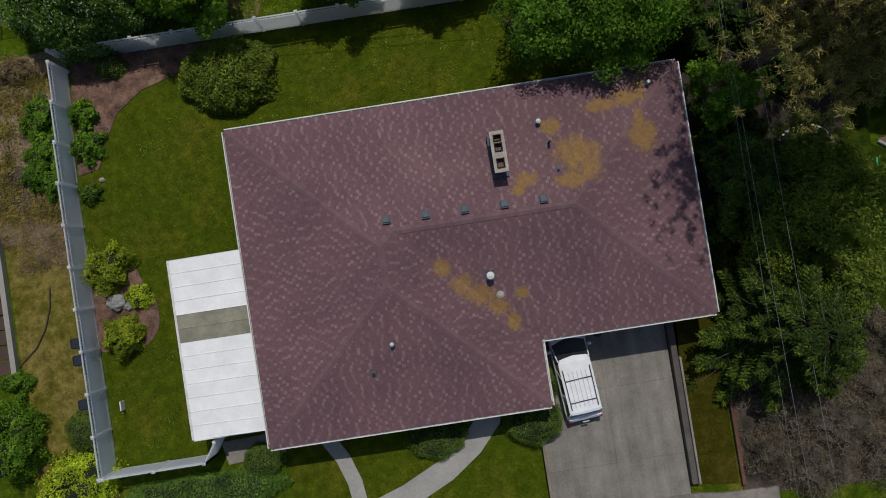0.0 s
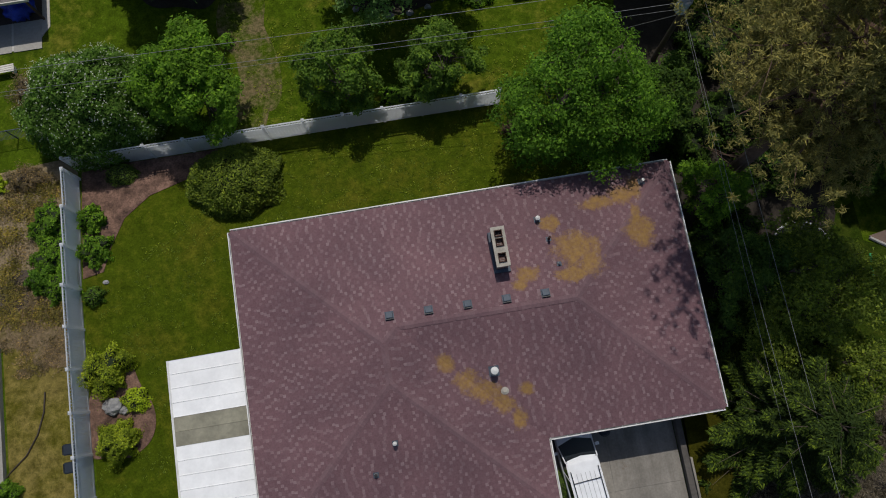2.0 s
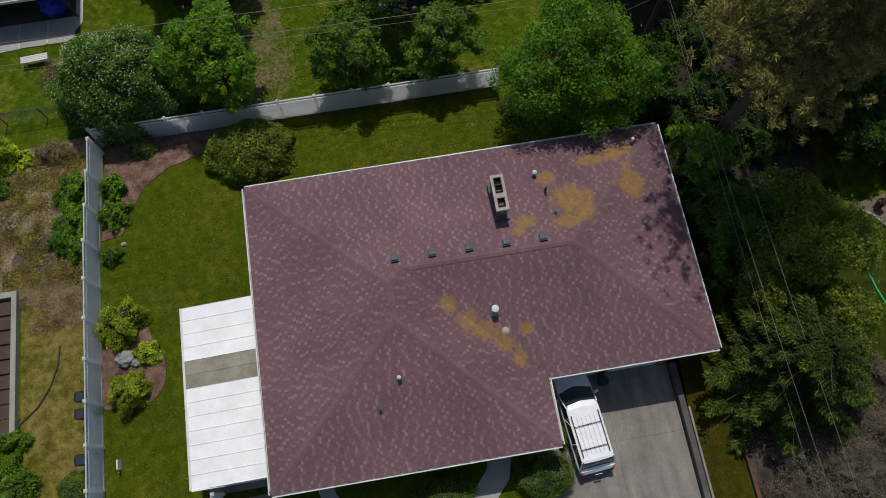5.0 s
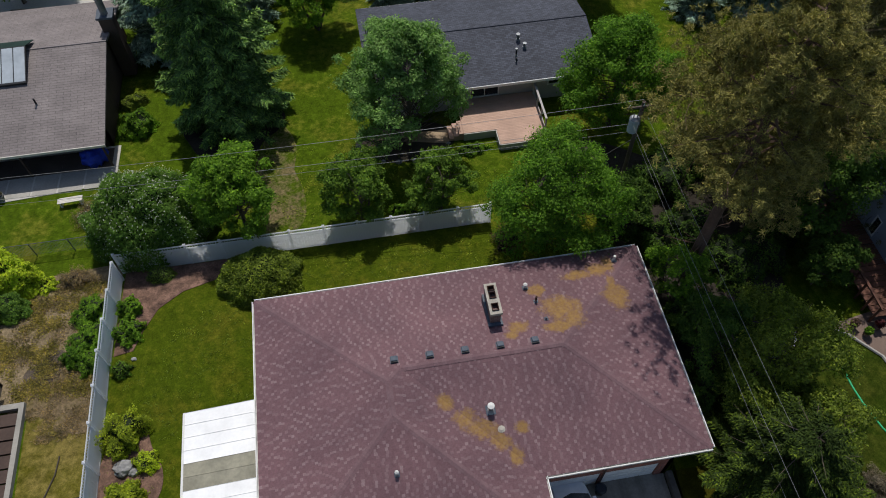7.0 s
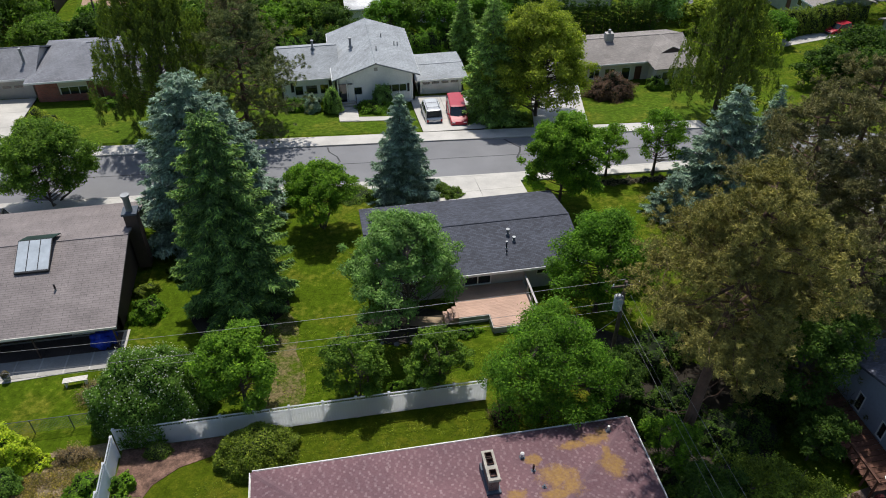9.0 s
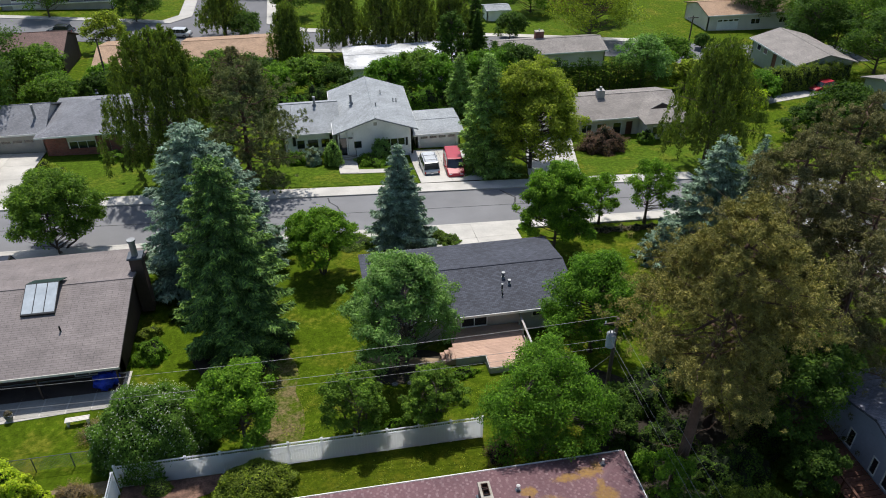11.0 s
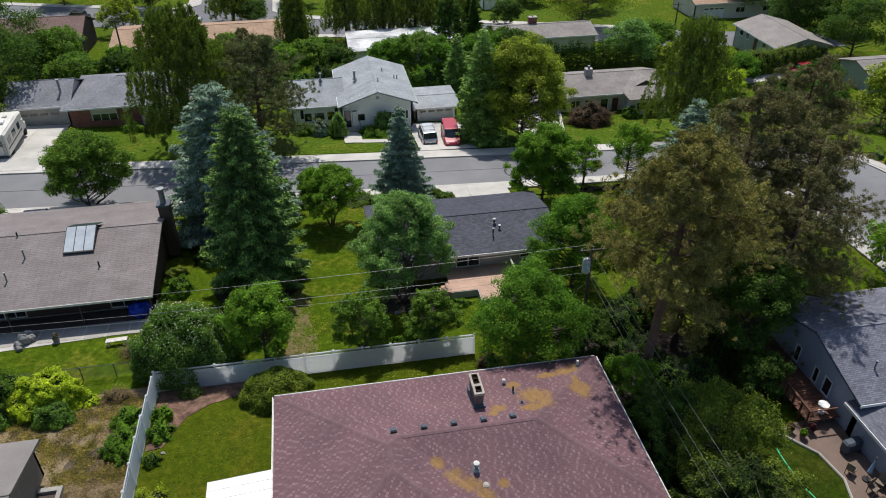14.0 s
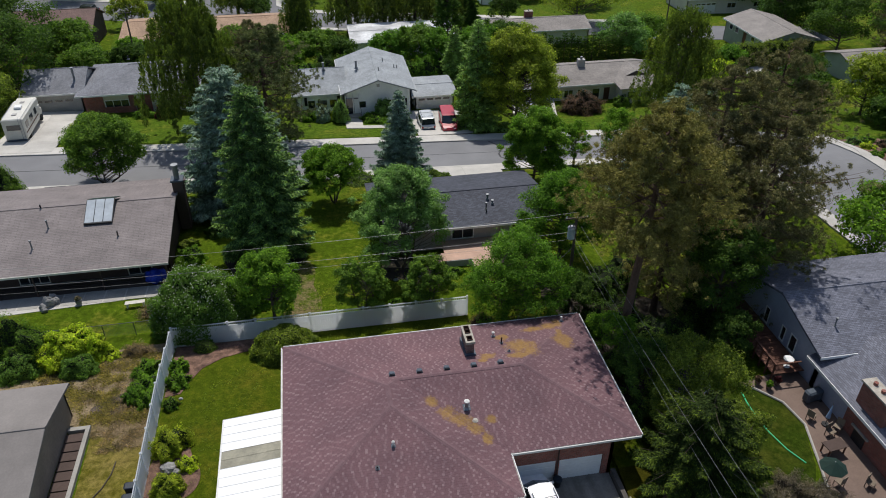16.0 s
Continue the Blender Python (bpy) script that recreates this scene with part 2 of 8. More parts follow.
M["drive"] = drive_mat()
M["asphalt"] = surface("worn_asphalt", (0.180, 0.180, 0.186), 0.9, 0.12, 0.25, 22.0, 0.3)
M["asphalt_far"] = surface("far_asphalt", (0.15, 0.15, 0.158), 0.9, 0.12, 0.25, 10.0, 0.2)
M["tar"] = surface("tar_seam", (0.05, 0.05, 0.052), 0.8, 0.2, 1.0, 9.0, 0.0)
def vinyl_mat():
    """White vinyl, with translucency added to brighten the fence's shaded face."""
    n = Nodes("white_vinyl")
    n.done(n.ramp(n.noise(0.6, 3), [(0.3, (0.84, 0.85, 0.87)), (0.7, (0.89, 0.90, 0.91))]), 0.4, 0.0, 0.4)
    tr = n.add("ShaderNodeBsdfTranslucent", Color=(0.92, 0.93, 0.95, 1))
    mix = n.add("ShaderNodeMixShader", Fac=0.64)
    n.tree.links.new(n.bsdf.outputs[0], mix.inputs[1])
    n.tree.links.new(tr.outputs[0], mix.inputs[2])
    n.tree.links.new(mix.outputs[0], n.tree.nodes["Material Output"].inputs[0])
    return n.mat


M["vinyl"] = vinyl_mat()
M["white"] = surface("white_paint", (0.74, 0.74, 0.73), 0.5, 0.08, 0.7, 6.0, 0.05)
M["gutter"] = surface("white_gutter", (0.62, 0.61, 0.58), 0.45, 0.15, 1.4, 6.0, 0.05)
M["cover_metal"] = surface("white_roof_sheet", (0.80, 0.795, 0.78), 0.5, 0.06, 1.4, 7.0, 0.05, per_piece=0.03)
M["fibreglass"] = surface("olive_fibreglass", (0.24, 0.225, 0.165), 0.5, 0.22, 1.3, 6.0, 0.1, per_piece=0.08)
M["brick"] = brick_mat("red_brick", (0.26, 0.078, 0.055), (0.22, 0.16, 0.14))
M["brick_dark"] = brick_mat("dark_brick", (0.12, 0.06, 0.05), (0.2, 0.18, 0.17))
M["cap"] = surface("chimney_cap_concrete", (0.36, 0.33, 0.28), 0.9, 0.25, 2.0, 14.0, 0.3)
M["flue"] = surface("sooty_flue", (0.05, 0.025, 0.018), 0.95, 0.3, 3.0, 12.0, 0.2)
M["galv"] = surface("galvanised_metal", (0.25, 0.26, 0.27), 0.6, 0.15, 2.0, 9.0, 0.05, metal=0.7)
M["vent"] = surface("grey_vent_metal", (0.065, 0.082, 0.105), 0.6, 0.2, 2.0, 9.0, 0.05)
M["black"] = surface("black_plastic", (0.02, 0.021, 0.023), 0.5, 0.3, 1.5, 8.0, 0.05)
M["rubber"] = surface("tyre_rubber", (0.022, 0.022, 0.022), 0.85, 0.2, 3.0, 14.0, 0.2)
M["bin"] = surface("slate_blue_bin_plastic", (0.018, 0.026, 0.038), 0.5, 0.15, 1.5, 8.0, 0.05)
M["glass"] = glass_mat("dark_glass")
M["pole"] = surface("weathered_pole_wood", (0.10, 0.078, 0.06), 0.9, 0.3, 1.0, 10.0, 0.5)
M["wire"] = surface("aluminium_wire", (0.22, 0.22, 0.216), 0.5, 0.1, 1.0, 3.0, 0.0, metal=0.3)
M["transformer"] = surface("grey_transformer_paint", (0.42, 0.47, 0.53), 0.45, 0.1, 2.0, 9.0, 0.05)
M["stone"] = surface("grey_boulder", (0.25, 0.245, 0.24), 0.9, 0.3, 1.6, 9.0, 0.6)
M["timber"] = surface("grey_timber", (0.20, 0.16, 0.12), 0.85, 0.3, 0.9, 12.0, 0.4, per_piece=0.12)
M["timber_red"] = surface("red_brown_timber", (0.13, 0.06, 0.04), 0.8, 0.3, 0.9, 12.0, 0.4, per_piece=0.15)
M["deck"] = surface("salmon_deck_stain", (0.47, 0.31, 0.235), 0.8, 0.12, 0.8, 10.0, 0.2, per_piece=0.05)
M["navy_roof"] = courses_mat("navy_shingle", (0.052, 0.057, 0.075), 0.14, 0.3, 0.3)
M["brown_roof"] = courses_mat("taupe_shingle", (0.192, 0.166, 0.160), 0.20, 0.9, 0.07, bump=0.35)
M["grey_roof"] = courses_mat("pale_grey_shingle", (0.30, 0.32, 0.335), 0.14, 0.3, 0.12)
M["slate_roof"] = courses_mat("slate_grey_shingle", (0.19, 0.195, 0.215), 0.14, 0.3, 0.15)
M["tan_roof"] = courses_mat("warm_grey_shingle", (0.25, 0.225, 0.205), 0.14, 0.3, 0.12)
M["ochre_roof"] = courses_mat("ochre_shingle", (0.36, 0.235, 0.15), 0.14, 0.3, 0.12)
M["umber_roof"] = courses_mat("umber_shingle", (0.165, 0.10, 0.085), 0.14, 0.3, 0.12)
M["blue_roof"] = courses_mat("mottled_blue_grey_shingle", (0.132, 0.137, 0.170), 0.14, 0.3, 0.25)
M["metal_roof"] = surface("bright_metal_roof", (0.50, 0.505, 0.51), 0.55, 0.45, 0.35, 4.0, 0.05)
M["shed_roof"] = surface("grey_roll_roofing", (0.20, 0.182, 0.17), 0.9, 0.14, 0.5, 9.0, 0.2)
M["wall_white"] = surface("white_siding", (0.87, 0.87, 0.86), 0.6, 0.08, 0.5, 6.0, 0.1)
M["wall_cream"] = surface("cream_siding", (0.62, 0.57, 0.45), 0.7, 0.1, 0.5, 6.0, 0.1)
M["wall_grey"] = surface("grey_siding", (0.40, 0.385, 0.36), 0.7, 0.1, 0.5, 6.0, 0.1)
M["wall_beige"] = surface("beige_siding", (0.62, 0.585, 0.52), 0.7, 0.1, 0.5, 6.0, 0.1)
M["wall_brown"] = surface("dark_brown_siding", (0.075, 0.05, 0.042), 0.8, 0.2, 0.5, 6.0, 0.2)
M["wall_sage"] = surface("sage_siding", (0.27, 0.31, 0.26), 0.7, 0.1, 0.5, 6.0, 0.1)
M["wall_blue"] = surface("pale_blue_siding", (0.35, 0.38, 0.47), 0.7, 0.1, 0.5, 6.0, 0.1)
M["wall_shed"] = surface("weathered_beige_plywood", (0.24, 0.20, 0.16), 0.85, 0.18, 0.5, 6.0, 0.2)
M["tarp"] = surface("blue_tarp", (0.012, 0.04, 0.40), 0.45, 0.3, 2.0, 8.0, 0.4)
M["car_silver"] = paint_mat("white_silver_paint", (0.80, 0.81, 0.82), 0.3, 0.0)
M["car_red"] = paint_mat("red_paint", (0.36, 0.006, 0.022), 0.4)
M["car_pearl"] = paint_mat("pearl_grey_paint", (0.52, 0.53, 0.53), 0.3, 0.3)
M["car_black"] = paint_mat("black_paint", (0.015, 0.016, 0.02))
M["car_blue"] = paint_mat("dark_blue_paint", (0.02, 0.03, 0.07))
M["rv"] = surface("cream_rv_panel", (0.62, 0.60, 0.54), 0.45, 0.08, 0.8, 6.0, 0.05)
M["lamp_red"] = paint_mat("red_lens", (0.35, 0.01, 0.01))
M["lamp_clear"] = paint_mat("clear_lens", (0.75, 0.76, 0.78), 0.1)
M["bark"] = surface("grey_bark", (0.10, 0.078, 0.062), 0.95, 0.35, 1.2, 9.0, 0.8)
M["bark_pine"] = surface("pine_bark", (0.115, 0.07, 0.05), 0.95, 0.35, 1.0, 7.0, 0.9)
M["twig"] = surface("bare_twigs", (0.085, 0.070, 0.057), 0.95, 0.3, 1.0, 7.0, 0.0)
# Near-black green stands in for the shade inside leafy shrubs.
M["core"] = surface("shade_dark_core", (0.018, 0.028, 0.010), 0.95, 0.4, 1.0, 7.0, 0.5)
M["hose_green"] = surface("green_hose", (0.03, 0.42, 0.17), 0.5, 0.1, 1.0, 5.0, 0.0)
M["hose_dark"] = surface("dark_hose", (0.055, 0.042, 0.032), 0.6, 0.1, 1.0, 5.0, 0.0)
M["umbrella_green"] = surface("dark_green_canvas", (0.008, 0.026, 0.02), 0.85, 0.2, 1.0, 9.0, 0.1)
M["umbrella_blue"] = surface("pale_blue_canvas", (0.25, 0.36, 0.55), 0.85, 0.1, 1.0, 9.0, 0.1)
M["paver"] = surface("tan_paver", (0.180, 0.128, 0.104), 0.9, 0.15, 0.7, 10.0, 0.3, per_piece=0.12)
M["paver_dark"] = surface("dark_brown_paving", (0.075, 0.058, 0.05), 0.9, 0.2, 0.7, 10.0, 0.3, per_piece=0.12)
M["skylight"] = surface("solar_glass", (0.42, 0.46, 0.49), 0.12, 0.15, 0.6, 3.0, 0.0, spec=0.7)
LEAF = {
    "lime": leaf_mat("lime_leaf", (0.240, 0.300, 0.024)),
    "maple": leaf_mat("maple_leaf", (0.078, 0.150, 0.016)),
    "mid": leaf_mat("mid_green_leaf", (0.070, 0.124, 0.020)),
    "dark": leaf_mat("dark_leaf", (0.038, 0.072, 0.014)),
    "silver": leaf_mat("grey_green_leaf", (0.108, 0.182, 0.055), 0.3, (1.1, 1.05, 1.0)),
    "feather": leaf_mat("feathery_green_leaf", (0.062, 0.130, 0.015)),
    "cotton": leaf_mat("yellow_green_leaf", (0.140, 0.175, 0.024)),
    # spruce_lit is the sunlit tone of the spruce needles.
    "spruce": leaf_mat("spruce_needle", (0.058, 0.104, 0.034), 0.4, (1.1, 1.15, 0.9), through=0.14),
    "spruce_lit": leaf_mat("lit_spruce_needle", (0.120, 0.195, 0.048), 0.4, (1.15, 1.1, 0.8), through=0.14),
    "blue": leaf_mat("blue_spruce_needle", (0.136, 0.186, 0.142), 0.4, (1.0, 1.05, 1.05), through=0.14),
    "pine": leaf_mat("ponderosa_needle", (0.130, 0.121, 0.040), 0.4, (1.12, 1.02, 0.8), through=0.14),
    "pine_dark": leaf_mat("dark_pine_needle", (0.100, 0.095, 0.045), 0.4, (1.1, 1.02, 0.8), through=0.14),
    "pine_green": leaf_mat("green_pine_needle", (0.092, 0.108, 0.046), 0.4, (1.1, 1.02, 0.8), through=0.14),
    "lilac": leaf_mat("blossoming_leaf", (0.074, 0.130, 0.026), 0.35, (1.1, 1.1, 0.9)),
    "olive": leaf_mat("olive_leaf", (0.098, 0.132, 0.022), 0.4, (1.2, 1.08, 0.7)),
    "box": leaf_mat("clipped_leaf", (0.075, 0.120, 0.024), 0.35),
    "juniper": leaf_mat("juniper_needle", (0.082, 0.150, 0.030), 0.35),
    "plum": leaf_mat("plum_leaf", (0.085, 0.055, 0.045), 0.4, (1.1, 1.0, 0.9)),
    "burgundy": leaf_mat("burgundy_leaf", (0.075, 0.022, 0.026), 0.4, (1.1, 1.0, 1.0)),
    "willow": leaf_mat("weeping_leaf", (0.070, 0.094, 0.022), 0.35),
    # One needle in two tones: outer boughs lit, inner boughs shaded.
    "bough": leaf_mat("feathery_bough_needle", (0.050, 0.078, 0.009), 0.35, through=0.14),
    "bough_shade": leaf_mat("shaded_bough_needle", (0.017, 0.030, 0.006), 0.3, through=0.14),
    "blossom": leaf_mat("white_blossom", (0.34, 0.35, 0.31), 0.1, (1.0, 1.0, 1.0)),
    "gold": leaf_mat("yellow_green_shrub_leaf", (0.175, 0.215, 0.022)),
    "sedum": leaf_mat("dry_yellow_ground_cover", (0.165, 0.140, 0.046), 0.4),
    "twigtan": leaf_mat("dry_tan_twig", (0.150, 0.115, 0.075), 0.4),
    "brownbush": leaf_mat("brown_twiggy_leaf", (0.120, 0.100, 0.078), 0.4, (1.0, 1.0, 1.0)),
}

# ---- mesh helpers ----
BASE = {}


def thing(name, at, label, category, group="", turn=0.0):
    if len(label.split()) < 4:
        label += " standing in a yard"
    ob = new(name)
    ob.empty_display_size = 0.2
    ob.matrix_basis = pose(at[0], at[1], at[2], 0, 0, turn)
    BASE[ob] = Vector(at)
    return tagged(ob, label, category, group)


def slope_uv(bm):
    """u runs level along each face, v up its slope, both in metres."""
    layer = bm.loops.layers.uv.new("UVMap")
    bm.normal_update()
    for f in bm.faces:
        n = f.normal
        u = Vector((1, 0, 0)) if abs(n.z) > 0.9995 else Vector((-n.y, n.x, 0)).normalized()
        v = n.cross(u)
        for lp in f.loops:
            lp[layer].uv = (lp.vert.co.dot(u), lp.vert.co.dot(v))


def part(name, bm, material, parent=None, label="", local=False, smooth=False):
    """One mesh object under a thing or a part. Geometry in the world's metres unless local."""
    slope_uv(bm)
    me = bpy.data.meshes.new(name)
    bm.to_mesh(me)
    bm.free()
    me.materials.append(material)
    if smooth:
        me.shade_smooth()
    ob = new(name, me)
    if parent is not None:
        ob.parent = parent
        base = BASE.get(parent, Vector())
        BASE[ob] = base
        if not local:
            if parent.parent is None:
                ob.matrix_parent_inverse = parent.matrix_basis.inverted()
    if label:
        ob["label"] = label
    return ob


def solo(name, bm, material, label, category, kind="", group="", smooth=False):
    return tagged(part(name, bm, material, smooth=smooth), label, category, group, kind)


def bm_box(bm, x0, x1, y0, y1, z0, z1, bevel=0.0, m=None):
    vs = [bm.verts.new((x, y, z)) for z in (z0, z1) for x, y in ((x0, y0), (x1, y0), (x1, y1), (x0, y1))]
    fs = [bm.faces.new([vs[i] for i in q]) for q in ((3, 2, 1, 0), (4, 5, 6, 7), (0, 1, 5, 4), (1, 2, 6, 5), (2, 3, 7, 6), (3, 0, 4, 7))]
    if bevel:
        es = list({e for f in fs for e in f.edges})
        out = bmesh.ops.bevel(bm, geom=es, offset=bevel, segments=1, affect="EDGES")
        vs = list({v for f in out["faces"] for v in f.verts} | {v for v in vs if v.is_valid})
    if m is not None:
        bmesh.ops.transform(bm, matrix=m, verts=[v for v in vs if v.is_valid])
    return bm


def box(x0, x1, y0, y1, z0, z1, bevel=0.0, m=None):
    return bm_box(bmesh.new(), x0, x1, y0, y1, z0, z1, bevel, m)


def bm_cyl(bm, x, y, z0, z1, r0, r1=None, n=12, cap=True):
    r1 = r0 if r1 is None else r1
    a = [bm.verts.new((x + r0 * math.cos(k * math.tau / n), y + r0 * math.sin(k * math.tau / n), z0)) for k in range(n)]
    b = [bm.verts.new((x + r1 * math.cos(k * math.tau / n), y + r1 * math.sin(k * math.tau / n), z1)) for k in range(n)]
    for k in range(n):
        bm.faces.new((a[k], a[(k + 1) % n], b[(k + 1) % n], b[k]))
    if cap:
        bm.faces.new(b), bm.faces.new(a[::-1])
    return bm


def cyl(*args, **kw):
    return bm_cyl(bmesh.new(), *args, **kw)


def bm_tube(bm, pts, radii, n=6):
    rings = []
    for i, p in enumerate(pts):
        p = Vector(p)
        d = (Vector(pts[min(i + 1, len(pts) - 1)]) - Vector(pts[max(i - 1, 0)])).normalized()
        u = d.cross(Vector((0, 0, 1)) if abs(d.z) < 0.95 else Vector((1, 0, 0))).normalized()
        v = d.cross(u)
        r = radii[i] if isinstance(radii, (list, tuple)) else radii
        rings.append([bm.verts.new(p + r * (math.cos(k * math.tau / n) * u + math.sin(k * math.tau / n) * v)) for k in range(n)])
    for a, b in zip(rings, rings[1:]):
        for k in range(n):
            bm.faces.new((a[k], a[(k + 1) % n], b[(k + 1) % n], b[k]))
    bm.faces.new(rings[0][::-1]), bm.faces.new(rings[-1])
    return bm


def tube(pts, radii, n=6):
    return bm_tube(bmesh.new(), pts, radii, n)


def bm_slab(bm, pts, t):
    """A plate with the outline pts as its upper face and a thickness t straight down."""
    top = [bm.verts.new(p) for p in pts]
    low = [bm.verts.new((p[0], p[1], p[2] - t)) for p in pts]
    f = bm.faces.new(top)
    f.normal_update()
    if f.normal.z < 0:
        f.normal_flip()
        top, low = top[::-1], low[::-1]
    bm.faces.new(low[::-1])
    for k in range(len(top)):
        j = (k + 1) % len(top)
        bm.faces.new((top[k], low[k], low[j], top[j]))
    return bm


def slab(pts, t):
    return bm_slab(bmesh.new(), pts, t)


def ease(v, a, b):
    k = np.clip((np.asarray(v, float) - a) / (b - a), 0, 1)
    return k * k * (3 - 2 * k)


def lie(x, y):
    """Height of the land: level round the house, falling to the street and on to the far lots."""
    z = np.interp(y, [-60, -10, 8, 14.5, 20, 25, 36, 44, 53, 60, 75, 110, 200], [0.4, 0.1, 0, -0.75, -1.15, -1.5, -2.1, -2.8, -3.6, -4.6, -5.5, -7, -9])
    z = z - 0.42 * ease(x, 1.85, 2.0) * (1 - ease(x, 9.0, 9.14)) * ease(y, -26, -12) * (1 - ease(y, -1.6, -0.8))
    return z - 0.035 * np.clip(x, -80, 80) * ease(y, 30, 60) - 1.6 * ease(x, 12, 21) * (1 - ease(y, 18, 40))


def gz(x, y):
    return float(lie(x, y))


def drape(name, outline, material, label, category, lift=0.05, step=2.0, kind="structure", thick=0.25, parent=None):
    """A sheet cut to an outline and laid over the land, with a skirt that goes down into it."""
    bm = bmesh.new()
    f = bm.faces.new([bm.verts.new((x, y, 0)) for x, y in outline])
    f.normal_update()
    if f.normal.z < 0:
        f.normal_flip()
    xs, ys = [p[0] for p in outline], [p[1] for p in outline]
    for axis, vals in ((0, xs), (1, ys)):
        k = math.floor(min(vals) / step) * step + step
        while k < max(vals):
            co = (k, 0, 0) if axis == 0 else (0, k, 0)
            bmesh.ops.bisect_plane(bm, geom=bm.verts[:] + bm.edges[:] + bm.faces[:], plane_co=co, plane_no=(1, 0, 0) if axis == 0 else (0, 1, 0))
            k += step
    for v in bm.verts:
        v.co.z = gz(v.co.x, v.co.y) + lift
    rim = [e for e in bm.edges if e.is_boundary]
    for v in [g for g in bmesh.ops.extrude_edge_only(bm, edges=rim)["geom"] if isinstance(g, bmesh.types.BMVert)]:
        v.co.z -= thick
    bmesh.ops.recalc_face_normals(bm, faces=bm.faces[:])
    ob = part(name, bm, material, parent)
    if parent is None:
        tagged(ob, label, category, "", kind)
    elif label:
        ob["label"] = label
    return ob


def blob(cx, cy, rx, ry, n=18, wob=0.15, seed=0):
    n = n * 2
    r = random.Random(seed)
    ph = [r.uniform(0, math.tau) for _ in range(3)]
    out = []
    for k in range(n):
        a = k * math.tau / n
        s = 1 + wob * (math.sin(2 * a + ph[0]) + 0.6 * math.sin(3 * a + ph[1]) + 0.4 * math.sin(5 * a + ph[2])) / 1.5
        out.append((cx + rx * s * math.cos(a), cy + ry * s * math.sin(a)))
    return out


# ---- land ----
def land():
    gx = np.concatenate([np.array([-2500, -1200, -600, -300, -180, -120, -90]), np.arange(-70, 101, 1.0), np.array([115, 140, 200, 300, 600, 1200, 2500])])
    gy = np.concatenate([np.array([-2500, -1200, -600, -300, -150, -90, -60]), np.arange(-40, 161, 1.0), np.array([175, 200, 260, 400, 700, 1300, 2500])])
    X, Y = np.meshgrid(gx, gy)
    Z = lie(X, Y)
    verts = np.stack([X, Y, Z], -1).reshape(-1, 3)
    w, h = len(gx), len(gy)
    i = (np.arange(h - 1)[:, None] * w + np.arange(w - 1)[None]).reshape(-1)
    faces = np.stack([i, i + 1, i + w + 1, i + w], -1)
    me = bpy.data.meshes.new("ground")
    me.from_pydata(verts.tolist(), [], faces.tolist())
    me.materials.append(M["lawn_n"])
    me.shade_smooth()
    tagged(new("ground", me), "green lawn land with dry patches, sloping down to the street", "ground", "", "structure")


land()
drape("lawn", [(-18, -5.4), (-10, -5.6), (-10, -12), (1.9, -12), (1.9, -1.0), (9.2, -1.0), (9.2, -3), (10.6, -3), (10.6, 14.3), (-18, 14.5)], M["lawn"], "mown backyard lawn with brownish patches", "lawn", 0.03, 1.0)
drape("side_yard", [(-21.9, -12), (-18.2, -12), (-18.2, 5.6), (-22.0, 6.2)], M["lawn_dry"], "dry yellowing side yard grass", "lawn", 0.035, 1.0)
drape("dry_ground", [(-18.2, 5.5), (-22.1, 6.1), (-22.8, 6.4), (-30, 8.5), (-34, 13.5), (-27, 14.6), (-18.2, 15.2)], M["cover"], "patchy yellow ground cover over dry soil", "garden bed", 0.03, 1.0)
drape("dirt_patch", blob(-20.6, 6.2, 2.0, 0.75, 30, 0.3, 12), M["worn_dirt"], "bare patch of pale dry soil", "soil", 0.055, 1.0)
drape("dirt_patch", blob(-19.3, 5.2, 0.9, 0.9, 26, 0.35, 13), M["worn_dirt"], "bare patch of pale dry soil by the fence", "soil", 0.058, 1.0)
drape("dirt_patch", blob(-21.4, 8.4, 0.8, 1.1, 26, 0.35, 14), M["bark_soil"], "bare patch of brown soil in the bed", "soil", 0.056, 1.0)
drape("mulch_bed", [(-18.0, 8.6), (-17.0, 8.8), (-16.6, 10.0), (-15.9, 11.4), (-14.6, 12.4), (-12.9, 12.9), (-11.2, 13.4), (-10.8, 14.35), (-18.0, 14.4)], M["mulch"], "reddish bark mulch bed along the fence corner", "garden bed", 0.06, 1.0)
drape("mulch_bed", blob(-16.75, 2.0, 1.35, 2.6, 30, 0.28, 3), M["mulch"], "bark mulch bed round shrubs and a boulder", "garden bed", 0.06, 1.0)
drape("dirt_patch", blob(-8.9, 21.0, 1.5, 4.2, 30, 0.35, 5), M["worn"], "worn bare patch in the grass", "soil", 0.012, 1.0)
drape("dirt_patch", blob(-9.4, 16.4, 1.6, 1.3, 26, 0.35, 6), M["worn"], "worn bare patch beside the white fence", "soil", 0.014, 1.0)
drape("shade_bed", blob(-0.6, 22.4, 3.1, 2.0, 22, 0.12, 7), M["dark_soil_and_shade"], "dark soil bed under a shade tree", "garden bed", 0.045, 1.0)
# These two sheets are darkened in place of the trees' shade.
drape("shade_bed", blob(-12.0, 25.6, 2.8, 3.2, 26, 0.3, 8), M["dark_soil_and_shade"], "dark soil patch with spruce shade put into its colour", "garden bed", 0.045, 1.0)
drape("shade_bed", [(10.4, 3.0), (17.2, 1.5), (19.5, 6.0), (20.5, 15.0), (11.0, 20.5), (9.6, 14.6), (10.4, 13.0)], M["dark_soil_and_shade"], "soil with shade put into its colour under tall pines", "garden bed", 0.045, 1.0)
